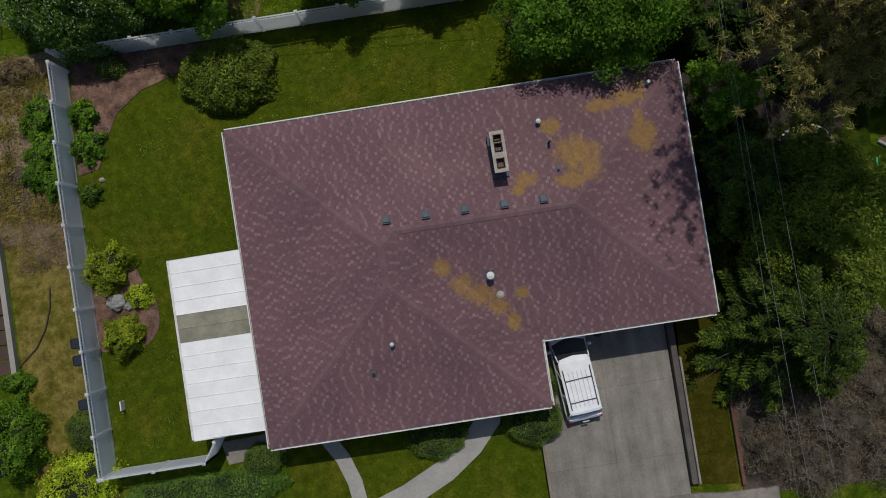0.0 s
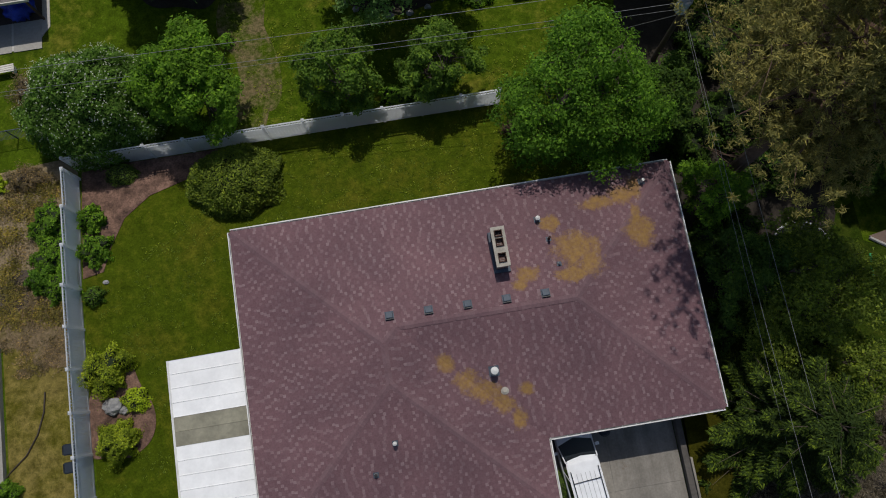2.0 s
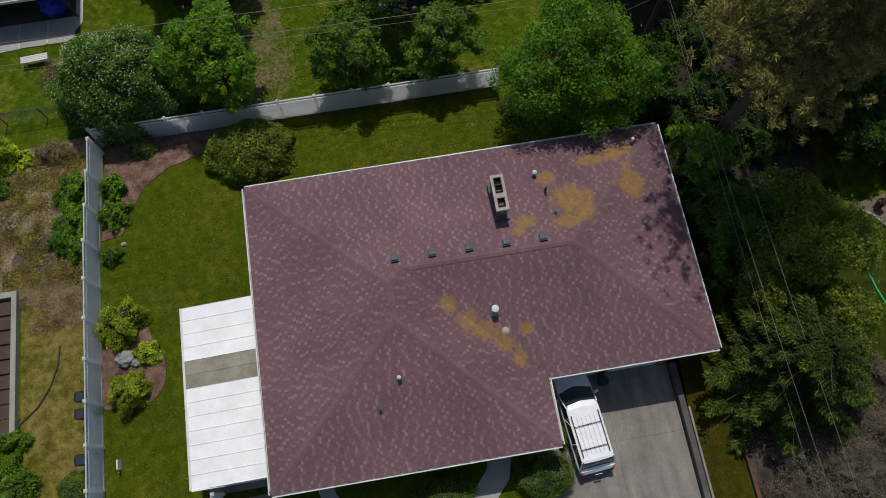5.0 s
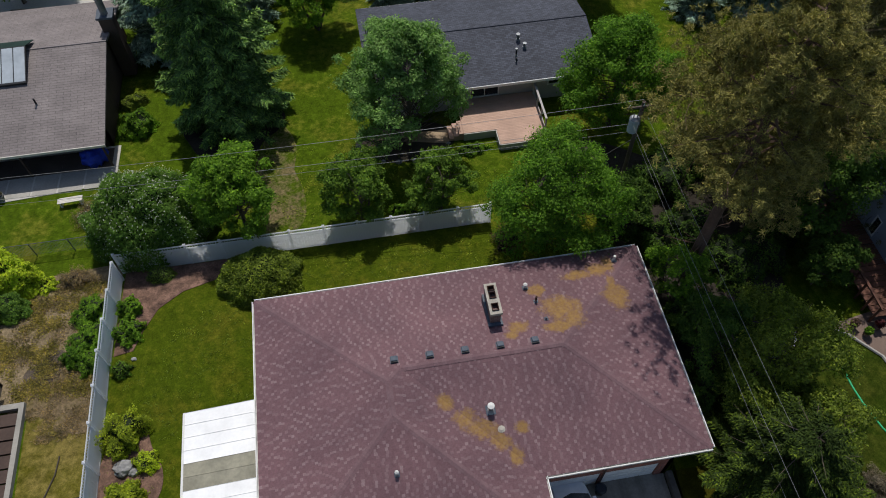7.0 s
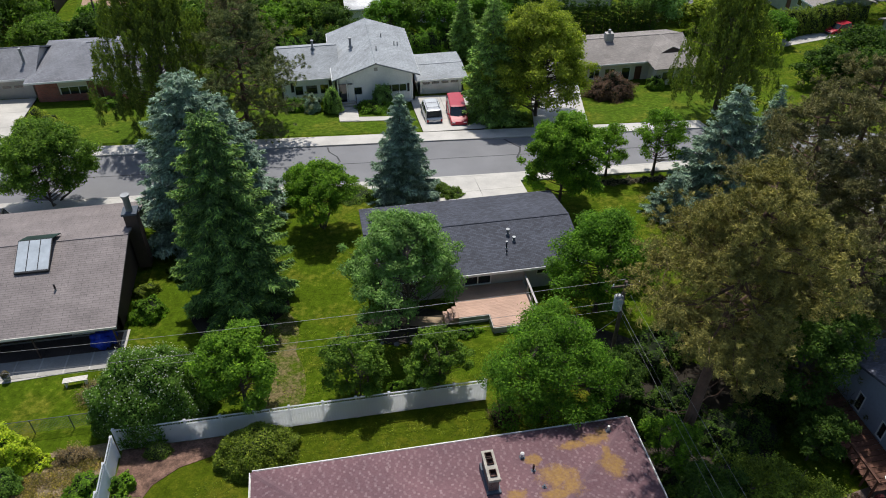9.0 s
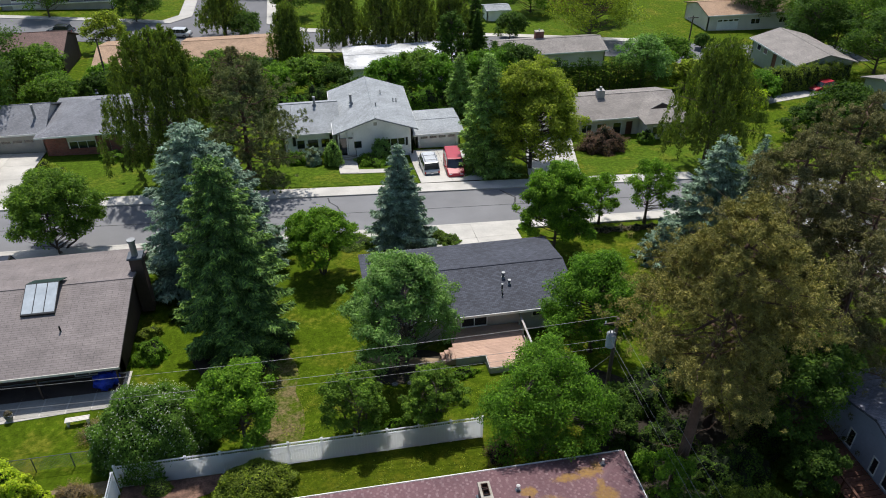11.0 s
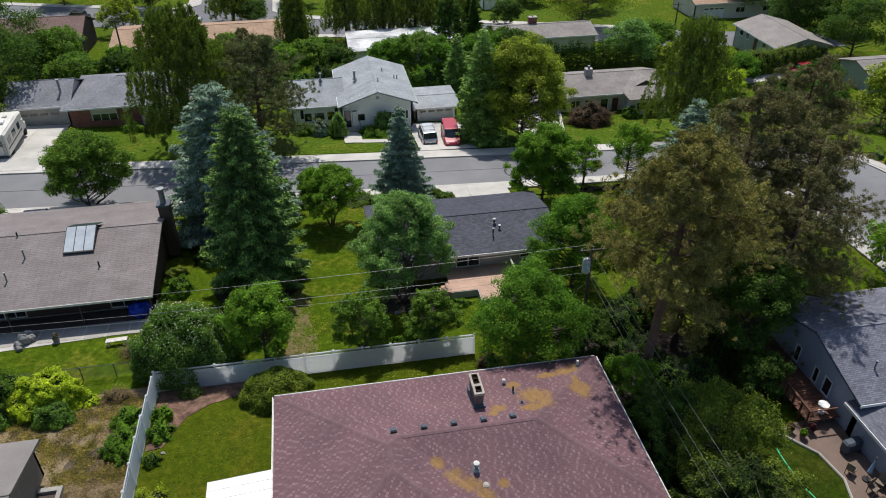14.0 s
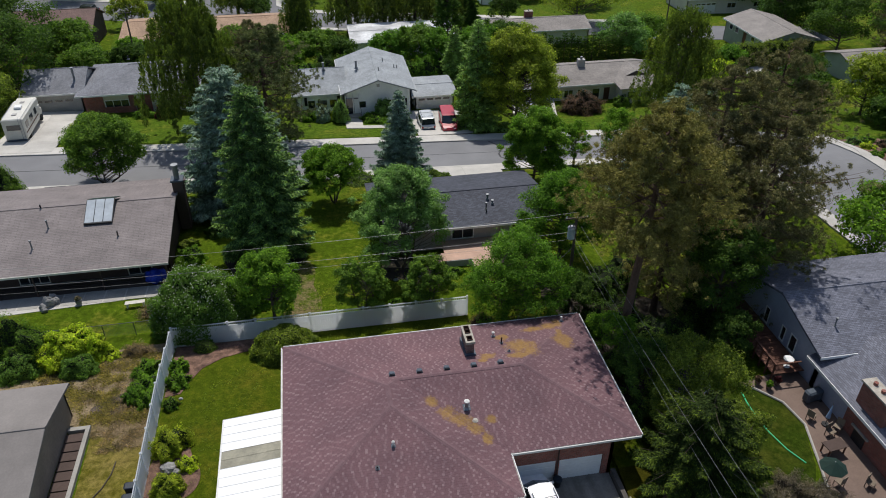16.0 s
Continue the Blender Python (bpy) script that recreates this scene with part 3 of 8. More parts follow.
drape("bark_bed", [(11.0, -11.0), (20, -12), (21, -7), (17, -5), (11.3, -4.2)], M["bark_soil"], "dark bed under brown twiggy shrubs", "garden bed", 0.05, 1.0)
drape("lawn", [(10.95, -3.8), (11.2, 3.0), (17.2, 1.6), (19.4, 6.0), (20.6, 6.5), (20.4, -8), (17, -5.2)], M["lawn_deep_shade"], "deep green grass darkened as shade between trees and a paver patio", "lawn", 0.035, 1.0)
drape("grass_strip", [(9.15, -2.2), (10.9, -2.2), (10.85, -10.5), (8.85, -10.4)], M["lawn_olive"], "narrow olive grass strip beside the driveway", "lawn", 0.06, 1.0)

# ---- street, kerbs, pavements ----
def street_y(x, y0):
    return y0 - 0.045 * x


def ribbon(x0, x1, ya, yb, n=28):
    xs = [x0 + (x1 - x0) * k / n for k in range(n + 1)]
    return [(x, street_y(x, ya)) for x in xs] + [(x, street_y(x, yb)) for x in reversed(xs)]


drape("road", ribbon(-90, 36, 42.9, 51.0), M["asphalt"], "worn grey asphalt residential street", "road", 0.05)
drape("road", [(36, 39.0), (36, 49.6), (47, 49.0), (53, 44), (53.5, 36), (54, 20), (56, -30), (44, -30), (43.2, 20), (42.5, 30), (41, 37)], M["asphalt"], "grey asphalt side street", "road", 0.05)
for k, (ya, yb) in enumerate(((51.0, 51.25), (42.65, 42.9))):
    drape("kerb", ribbon(-90, 36, ya, yb), M["concrete_pale"], "pale concrete kerb", "kerb", 0.19, 2.0)
drape("pavement", ribbon(-90, 36, 51.25, 53.2), M["concrete_pale"], "pale concrete pavement along the street", "pavement", 0.18)
drape("pavement", ribbon(-90, 36, 41.2, 42.65), M["concrete_pale"], "pale concrete pavement along the near kerb", "pavement", 0.18)
drape("kerb", [(53.0, 44), (53.5, 36), (54, 20), (56, -30), (57.6, -30), (55.6, 20), (55.1, 36), (54.6, 45)], M["concrete_pale"], "pale concrete pavement of the side street", "pavement", 0.18)
drape("kerb", [(43.2, 20), (42.5, 30), (41, 37), (39.6, 37), (40.9, 30), (41.6, 20), (42.4, -30), (44, -30)], M["concrete_pale"], "pale concrete pavement of the side street", "pavement", 0.18)
for sx, w in ((-20.5, 0.09), (-4.0, 0.08), (14.2, 0.1), (4.5, 0.06)):
    r = random.Random(int(sx * 10))
    pts = [(sx + 0.5 * math.sin(k * 1.3 + sx) + r.uniform(-0.1, 0.1), street_y(sx, 43.1 + k * 1.1)) for k in range(8)]
    drape("tar_seam", [(x - w, y) for x, y in pts] + [(x + w, y) for x, y in reversed(pts)], M["tar"], "dark tar-filled crack across the asphalt", "road crack", 0.062, 4.0, thick=0.05)
drape("tar_seam", ribbon(-60, 30, 46.9, 46.98), M["tar"], "dark lengthwise seam in the asphalt", "road crack", 0.06, thick=0.05)

# far street
drape("road", [(-70, 122), (-30, 113.6), (-4, 108.6), (30, 104), (58, 97), (90, 92), (90, 102), (60, 107), (32, 113), (2, 117.5), (-8, 119.6), (-12.5, 125), (-13, 165), (-27, 165), (-26.5, 131), (-30, 126.5), (-70, 134)], M["asphalt_far"], "pale asphalt street between far houses", "road", 0.06, 3.0)
drape("road", [(54.5, 90), (59, 92), (61, 103), (56, 104)], M["asphalt_far"], "pale asphalt lane down to the far street", "road", 0.07, 3.0)
drape("pavement", [(-8, 119.6), (2, 117.5), (32, 113), (60, 107), (60, 109), (32, 115), (3, 119.5), (-6, 121.6), (-10, 126), (-10.4, 165), (-13, 165), (-12.5, 125)], M["concrete_pale"], "pale concrete pavement of the far street", "pavement", 0.16, 3.0)
drape("pavement", [(-29.4, 165), (-27, 165), (-26.5, 131), (-30, 126.5), (-70, 134), (-70, 136), (-31.5, 128.6), (-29, 132)], M["concrete_pale"], "pale concrete pavement of the far street", "pavement", 0.16, 3.0)
drape("pavement", [(-30, 111.8), (-4, 106.8), (30, 102.2), (30, 104), (-4, 108.6), (-30, 113.6)], M["concrete_pale"], "pale concrete pavement of the far street", "pavement", 0.16, 3.0)
for o, lab in (([(-9.5, 127), (3, 120), (60, 109.5), (66, 140), (-9.5, 160)], "green lawns beyond the far street"),
               ([(-22, 55), (14, 53.2), (5, 62.5), (-10, 64)], "bright green front lawn"),
               ([(-36, 56), (-22, 55), (-22, 67), (-36, 67)], "bright green front lawn"),
               ([(24.5, 52.8), (42, 51), (44, 64), (27, 65)], "bright green front lawn"),
               ([(57, 40), (75, 45), (75, 60), (60, 55)], "bright green corner lawn"),
               ([(-38, 90), (-33, 90), (-33, 116), (-41, 117)], "bright green side lawn"),
               ([(18.6, -5.0), (20.2, 4.6), (21.6, 3.9), (22.9, 2.2), (23.2, 0.2), (22.0, -3.0), (20, -6)], "small mown curved lawn beside a paver patio")):
    drape("lawn", o, M["lawn_deep_shade"] if "patio" in lab else M["lawn_far"], lab, "lawn", 0.04)

# drives and walks
def slabs_of(parent, x0, x1, y0, y1, nx, ny, mat, lift=0.1, gap=0.012, skew=0.0):
    for i in range(nx):
        for j in range(ny):
            xa, xb = x0 + (x1 - x0) * i / nx + gap, x0 + (x1 - x0) * (i + 1) / nx - gap
            ya, yb = y0 + (y1 - y0) * j / ny + gap, y0 + (y1 - y0) * (j + 1) / ny - gap
            pts = [(x + skew * (y - y0), y, gz(x, y) + lift) for x, y in ((xa, ya), (xb, ya), (xb, yb), (xa, yb))]
            part("slab", slab(pts, 0.12), mat, parent)


def paved(name, label, category, quad_args, mat, bed=None, **kw):
    x0, x1, y0, y1, nx, ny = quad_args
    sk = kw.get("skew", 0.0)
    ob = drape(name, [(x0, y0), (x1, y0), (x1 + sk * (y1 - y0), y1), (x0 + sk * (y1 - y0), y1)], bed or M["dark_soil_and_shade"], label, category, kw.get("lift", 0.1) - 0.05, 1.0)
    slabs_of(ob, x0, x1, y0, y1, nx, ny, mat, **kw)
    return ob


paved("driveway", "wide weathered concrete driveway with rust stains", "driveway", (2.15, 8.65, -16.0, -1.7, 2, 4), M["drive"], bed=M["concrete_dirty"], lift=0.1, gap=0.004)
paved("driveway", "pale concrete driveway with parked cars", "driveway", (5.6, 12.6, 53.0, 63.6, 2, 3), M["concrete_pale"], lift=0.2)
paved("driveway", "pale concrete driveway with a parked motorhome", "driveway", (-43.5, -36.4, 53.4, 68.3, 2, 4), M["concrete_pale"], lift=0.2)
paved("driveway", "pale concrete driveway beside a bed", "driveway", (17.5, 23.6, 52.4, 66, 2, 3), M["concrete_pale"], lift=0.2, skew=0.25)
paved("driveway", "pale concrete driveway apron at the street", "driveway", (4.6, 12.8, 33.6, 42.2, 2, 3), M["concrete_pale"], lift=0.2)
paved("driveway", "concrete driveway in front of a brown house", "driveway", (-40, -29.5, 36.0, 43.6, 2, 2), M["concrete_pale"], lift=0.2)
paved("walk", "pale concrete front walk to the steps", "path", (-2.9, -0.7, 57.6, 62.2, 1, 3), M["concrete_pale"], lift=0.14)
drape("walk", [(-2.9, 57.6), (4.0, 57.2), (4.0, 58.4), (-0.7, 58.8)], M["concrete_pale"], "pale concrete walk across the lawn", "path", 0.1)


def curved_walk(name, mid, widths, label):
    left, right = [], []
    for k, (x, y) in enumerate(mid):
        a, b = Vector(mid[max(k - 1, 0)]), Vector(mid[min(k + 1, len(mid) - 1)])
        d = (b - a).normalized()
        nrm = Vector((-d.y, d.x))
        w = widths / 2
        left.append((x + nrm.x * w, y + nrm.y * w)), right.append((x - nrm.x * w, y - nrm.y * w))
    drape(name, left + right[::-1], M["concrete"], label, "path", 0.08, 1.0)


curved_walk("walk", [(-8.3, -4.6), (-8.0, -5.6), (-7.4, -6.6), (-7.0, -7.8), (-6.85, -9.0), (-7.1, -11.0)], 0.7, "narrow curved concrete path to the street")
curved_walk("walk", [(0.0, -4.6), (-0.3, -5.8), (-1.3, -6.9), (-2.7, -7.9), (-4.6, -8.8), (-7.0, -9.6)], 1.1, "curved concrete front walk")
drape("walk", [(-13.0, -5.0), (-10.2, -4.9), (-10.0, -5.9), (-12.8, -6.1)], M["concrete_dirty"], "concrete pad beside the patio", "path", 0.06, 1.0)
drape("patio", [(-13.4, 3.5), (-9.5, 3.5), (-9.5, -4.6), (-13.4, -4.6)], M["concrete_dirty"], "concrete patio floor under a white cover", "patio", 0.05, 1.0)
drape("pavement", [(2.0, -10.7), (12.6, -10.9), (12.6, -12.8), (2.0, -12.6)], M["concrete_dirty"], "concrete pavement across the driveway", "pavement", 0.16, 1.0)

# ---- the maroon-roofed house ----
RW, RE, RN, RS, RS2, RI = -10.0, 10.2, 9.0, -2.17, -5.09, 2.45
EAVE, PITCH = 2.75, 0.235
HM, HW = (RN - RS) / 2, (RI - RW) / 2


def rz(rise):
    return EAVE + PITCH * rise


house = thing("house", (0, 2, 0), "single-storey brick house with a worn maroon shingle hip roof", "house")


def wall_run(parent, p0, p1, z0, z1, mat, openings=(), t=0.2, name="wall", label=""):
    """A wall with thickness from p0 to p1 and openings (u0, u1, v0, v1) cut through it; its outer face is on the right of the way."""
    a, b = Vector((p0[0], p0[1], 0)), Vector((p1[0], p1[1], 0))
    L = (b - a).length
    d = (b - a).normalized()
    us = sorted({0.0, L, *[o[0] for o in openings], *[o[1] for o in openings]})
    vs = sorted({0.0, z1 - z0, *[o[2] for o in openings], *[o[3] for o in openings]})
    m = Matrix(((d.x, -d.y, 0, a.x), (d.y, d.x, 0, a.y), (0, 0, 1, z0), (0, 0, 0, 1)))
    bm = bmesh.new()
    for u0, u1 in zip(us, us[1:]):
        for v0, v1 in zip(vs, vs[1:]):
            if not any(o[0] <= (u0 + u1) / 2 <= o[1] and o[2] <= (v0 + v1) / 2 <= o[3] for o in openings):
                bm_box(bm, u0, u1, 0, t, v0, v1)
    bmesh.ops.remove_doubles(bm, verts=bm.verts[:], dist=0.0005)
    bmesh.ops.transform(bm, matrix=m, verts=bm.verts[:])
    return part(name, bm, mat, parent, label), m


def window_in(parent, m, o, frame_mat, panes=2, t=0.2, name="window"):
    """A framed window set into the opening o of a wall whose matrix is m."""
    u0, u1, v0, v1 = o
    w = 0.07
    fr = bmesh.new()
    for q in ((u0, u1, v0, v0 + w), (u0, u1, v1 - w, v1), (u0, u0 + w, v0 + w, v1 - w), (u1 - w, u1, v0 + w, v1 - w)):
        bm_box(fr, q[0], q[1], -0.03, 0.09, q[2], q[3])
    for k in range(1, panes):
        c = u0 + (u1 - u0) * k / panes
        bm_box(fr, c - 0.03, c + 0.03, -0.02, 0.08, v0 + w, v1 - w)
    bmesh.ops.transform(fr, matrix=m, verts=fr.verts[:])
    win = part(name, fr, frame_mat, parent)
    for k in range(panes):
        a, b = u0 + (u1 - u0) * k / panes, u0 + (u1 - u0) * (k + 1) / panes
        part("pane", box(a + 0.03, b - 0.03, 0.03, 0.045, v0 + w, v1 - w, 0, m), M["glass"], win)
    return win


IN = 0.6
GI = 0.05
GX = 8.66
wall_run(house, (GX, RN - IN), (RW + IN, RN - IN), 0, 2.62, M["brick"])
wall_run(house, (RW + IN, RN - IN), (RW + IN, RS2 + IN), 0, 2.62, M["brick"])
o_front = [(1.2, 2.9, 0.9, 2.1), (5.2, 7.6, 0.7, 2.1), (8.9, 9.9, 0.05, 2.1)]
_, m = wall_run(house, (RW + IN, RS2 + IN), (RI - IN, RS2 + IN), 0, 2.62, M["brick"], o_front)
for o in o_front[:2]:
    window_in(house, m, o, M["white"])
part("front_door", box(8.95, 9.85, 0.05, 0.1, 0.06, 2.08, 0, m), M["timber_red"], house, "red-brown front door")
wall_run(house, (RI - IN, RS2 + IN), (RI - IN, RS + GI), -0.45, 2.62, M["brick"])
o_gar = [(0.8, 3.44, 0.0, 1.92), (3.62, 6.26, 0.0, 1.92)]
_, m = wall_run(house, (RI - IN, RS + GI), (GX, RS + GI), -0.45, 2.62, M["brick"], o_gar)
for o in o_gar:
    door = part("garage_door", box(o[0] + 0.02, o[1] - 0.02, 0.08, 0.12, 0.1, o[3], 0, m), M["white"], house, "white sectional garage door")
    for k in range(4):
        for j in range(4):
            x0 = o[0] + 0.08 + j * 0.64
            part("panel", box(x0, x0 + 0.56, 0.065, 0.085, 0.16 + k * 0.42, 0.5 + k * 0.42, 0, m), M["white"], door)
part("downspout", tube([(5.36, RS + GI - 0.06, -0.4), (5.36, RS + GI - 0.06, 2.3), (5.36, RS - 0.02, 2.62)], 0.04, 8), M["wall_brown"], house, "dark downspout between the garage doors")
wall_run(house, (GX, RS + GI), (GX, RN - IN), -0.45, 2.62, M["brick"])

facets = {
    "north": ((RE, RN), (-1, 0), (0, -1), [(RE, RN), (RI - HM, RN), (RI - HM, RN - HM), (RE - HM, RN - HM)]),
    "north_west": ((RE, RN), (-1, 0), (0, -1), [(RI - HM, RN), (RW, RN), (RW + HW, RN - HW), (RI - HM, RN - HM)]),
    "west": ((RW, RN), (0, -1), (1, 0), [(RW, RN), (RW, RS2), (RW + HW, RS2 + HW), (RW + HW, RN - HW)]),
    "wing_south": ((RW, RS2), (1, 0), (0, 1), [(RW, RS2), (RI, RS2), (RW + HW, RS2 + HW)]),
    "wing_east": ((RI, RS2), (0, 1), (-1, 0), [(RI, RS2), (RI, RS), (RI - HM, RN - HM), (RW + HW, RN - HW), (RW + HW, RS2 + HW)]),
    "south": ((RI, RS), (1, 0), (0, 1), [(RI, RS), (RE, RS), (RE - HM, RN - HM), (RI - HM, RN - HM)]),
    "east": ((RE, RS), (0, 1), (-1, 0), [(RE, RS), (RE, RN), (RE - HM, RN - HM)]),
}


def rise_of(fc, x, y):
    o, u, d, _ = fc
    return (x - o[0]) * d[0] + (y - o[1]) * d[1]


deck_bm = bmesh.new()
for fc in facets.values():
    bm_slab(deck_bm, [(x, y, rz(rise_of(fc, x, y)) - 0.012) for x, y in fc[3]], 0.1)
roof = part("roof", deck_bm, M["roof"], house, "hip roof of maroon shingles with ochre moss")
soffit = bmesh.new()
bm_slab(soffit, [(RW, RN, 2.63), (RW, RS2, 2.63), (RI, RS2, 2.63), (RI, RS, 2.63), (RE, RS, 2.63), (RE, RN, 2.63)], 0.02)
part("soffit", soffit, M["white"], house, "white boxed soffit")


def clip_poly(poly, clip):
    """Clips a polygon to a convex one; both in plan, clip counter-clockwise."""
    for i in range(len(clip)):
        a, b = clip[i], clip[(i + 1) % len(clip)]
        out = []
        for k in range(len(poly)):
            p, q = poly[k], poly[(k + 1) % len(poly)]
            sp = (b[0] - a[0]) * (p[1] - a[1]) - (b[1] - a[1]) * (p[0] - a[0])
            sq = (b[0] - a[0]) * (q[1] - a[1]) - (b[1] - a[1]) * (q[0] - a[0])
            if sp >= 0:
                out.append(p)
            if sp * sq < 0:
                t = sp / (sp - sq)
                out.append((p[0] + t * (q[0] - p[0]), p[1] + t * (q[1] - p[1])))
        poly = out
        if len(poly) < 3:
            return []
    return poly


COURSE, TAB = 0.142, 0.16
SINGLE = []


def shingles():
    r = random.Random(11)
    verts, faces, tone = [], [], []
    for key, fc in facets.items():
        o, u, d, poly = fc
        if sum((poly[i][0] * poly[(i + 1) % len(poly)][1] - poly[(i + 1) % len(poly)][0] * poly[i][1]) for i in range(len(poly))) < 0:
            poly = poly[::-1]
        us = [(x - o[0]) * u[0] + (y - o[1]) * u[1] for x, y in poly]
        dmax = max(rise_of(fc, x, y) for x, y in poly)
        for i in range(int(dmax / COURSE) + 1):
            d0, d1 = i * COURSE - (0.03 if i == 0 else 0), (i + 1) * COURSE + 0.03
            p = min(us) - r.uniform(0, TAB)
            single_row = key == "north" and 14 <= i <= 24
            pale, since = False, r.uniform(0, 0.5)
            while p < max(us):
                pale = not pale and since > 0.24 and r.random() < 0.6
                w = r.uniform(0.10, 0.15) if pale else TAB if single_row else r.choice((0.11, 0.15, 0.19))
                since = 0.0 if pale else since + w
                q = p + w
                lift = r.choice((0.004, 0.006, 0.008))
                rect = [(o[0] + u[0] * a + d[0] * b, o[1] + u[1] * a + d[1] * b) for a, b in ((p + 0.001, d0), (q - 0.001, d0), (q - 0.001, d1), (p + 0.001, d1))]
                if single_row and not pale and 7.6 < p and q < 13.0 and len(SINGLE) < 290:
                    SINGLE.append((p, d0, lift))
                    p = q
                    continue
                cut = clip_poly(rect if u[0] * d[1] - u[1] * d[0] > 0 else rect[::-1], poly if i else [(x - d[0] * 0.03, y - d[1] * 0.03) if abs(rise_of(fc, x, y)) < 0.01 else (x, y) for x, y in poly])
                if len(cut) >= 3:
                    n0, n = len(verts), len(cut)
                    for x, y in cut:
                        k = rise_of(fc, x, y)
                        top = rz(k) + lift * (1 - 0.85 * (k - d0) / (d1 - d0))
                        verts.append((x, y, top))
                    for x, y in cut:
                        verts.append((x, y, rz(rise_of(fc, x, y)) - 0.02))
                    tone += [int(pale)] * (n + 1)
                    faces.append(tuple(range(n0, n0 + n)))
                    for a in range(n):
                        b = (a + 1) % n
                        faces.append((n0 + a, n0 + n + a, n0 + n + b, n0 + b))
                p = q
    me = bpy.data.meshes.new("shingles")
    me.from_pydata(verts, [], faces)
    me.materials.append(M["roof"]), me.materials.append(M["roof_light"])
    me.polygons.foreach_set("material_index", tone)
    ob = new("shingles", me)
    ob.parent = roof
    tagged(ob, "overlapping worn maroon shingles", "", "", "stuff")


shingles()

caps = bmesh.new()
ridge_lines = [((RE, RN, 0), (RE - HM, RN - HM, HM)), ((RE, RS, 0), (RE - HM, RN - HM, HM)), ((RE - HM, RN - HM, HM), (RI - HM, RN - HM, HM)), ((RI - HM, RN - HM, HM), (RW + HW, RN - HW, HW)),
               ((RW, RN, 0), (RW + HW, RN - HW, HW)), ((RW + HW, RN - HW, HW), (RW + HW, RS2 + HW, HW)), ((RW, RS2, 0), (RW + HW, RS2 + HW, HW)), ((RI, RS2, 0), (RW + HW, RS2 + HW, HW))]
for a, b in ridge_lines:
    a, b = Vector((a[0], a[1], rz(a[2]))), Vector((b[0], b[1], rz(b[2])))
    L = (b - a).length
    d = (b - a).normalized()
    s = d.cross(Vector((0, 0, 1))).normalized()
    for k in range(int(L / 0.2)):
        c = a + d * (k * 0.2)
        e = c + d * 0.26
        v = [c + s * 0.15 - Vector((0, 0, 0.004)), c + Vector((0, 0, 0.03)), c - s * 0.15 - Vector((0, 0, 0.004)), e - s * 0.15 - Vector((0, 0, 0.018)), e + Vector((0, 0, 0.018)), e + s * 0.15 - Vector((0, 0, 0.018))]
        bv = [caps.verts.new(p) for p in v]
        caps.faces.new((bv[0], bv[1], bv[4], bv[5])), caps.faces.new((bv[1], bv[2], bv[3], bv[4])), caps.faces.new((bv[0], bv[2], bv[1]))
tagged(part("ridge_capping", caps, M["roof_cap"], roof), "row of overlapping cap shingles", "", "", "stuff")

gut = [((RW, RN), (RE, RN)), ((RE, RN), (RE, RS)), ((RE, RS), (RI, RS)), ((RI, RS), (RI, RS2)), ((RI, RS2), (RW, RS2)), ((RW, RS2), (RW, RN))]
for (xa, ya), (xb, yb) in gut:
    bm = bmesh.new()
    d = Vector((xb - xa, yb - ya, 0)).normalized()
    out = Vector((-d.y, d.x, 0))
    L = math.hypot(xb - xa, yb - ya)
    m = Matrix(((d.x, out.x, 0, xa), (d.y, out.y, 0, ya), (0, 0, 1, 0), (0, 0, 0, 1)))
    e0 = 0.0
    for q in ((0.02, 0.03, 2.60, 2.745), (0.03, 0.125, 2.60, 2.615), (0.082, 0.130, 2.60, 2.748)):
        bm_box(bm, -e0, L + e0, q[0], q[1], q[2], q[3])
    for k in range(int(L / 0.6)):
        bm_box(bm, 0.3 + k * 0.6, 0.33 + k * 0.6, 0.03, 0.082, 2.725, 2.74)
    bmesh.ops.transform(bm, matrix=m, verts=bm.verts[:])
    part("gutter", bm, M["gutter"], house, "white metal eaves gutter")

# chimney
def roof_z(x, y):
    return rz(min(RN - y, x - RW, max(min(y - RS, RE - x), min(y - RS2, RI - x))))


cx0, cx1, cy0, cy1 = 1.42, 2.02, 5.12, 6.85
chim = part("chimney", box(cx0 + 0.06, cx1 - 0.06, cy0 + 0.06, cy1 - 0.06, 3.0, 4.55), M["brick_dark"], house, "dark brick chimney with a pale concrete cap")
cap = bmesh.new()
fl = [(cy0 + 0.18, cy0 + 0.58), (cy1 - 0.86, cy1 - 0.51), (cy1 - 0.44, cy1 - 0.16)]
ys = [cy0, *[v for f in fl for v in f], cy1]
for k in range(7):
    if k in (1, 3, 5):
        bm_box(cap, cx0, cx0 + 0.13, ys[k], ys[k + 1], 4.55, 4.72), bm_box(cap, cx1 - 0.13, cx1, ys[k], ys[k + 1], 4.55, 4.72)
    else:
        bm_box(cap, cx0, cx1, ys[k], ys[k + 1], 4.55, 4.72)
bmesh.ops.remove_doubles(cap, verts=cap.verts[:], dist=0.001)
part("chimney_cap", cap, M["cap"], chim, "pale concrete cap")
for a, b in fl:
    f = bmesh.new()
    xa, xb = cx0 + 0.13, cx1 - 0.13
    for q in ((xa, xa + 0.035, a, b), (xb - 0.035, xb, a, b), (xa, xb, a, a + 0.035), (xa, xb, b - 0.035, b)):
        bm_box(f, *q, 4.56, 4.79)
    part("flue", f, M["flue"], chim, "sooty clay flue liner")
fl_b = bmesh.new()
z0 = roof_z(1.7, cy0)
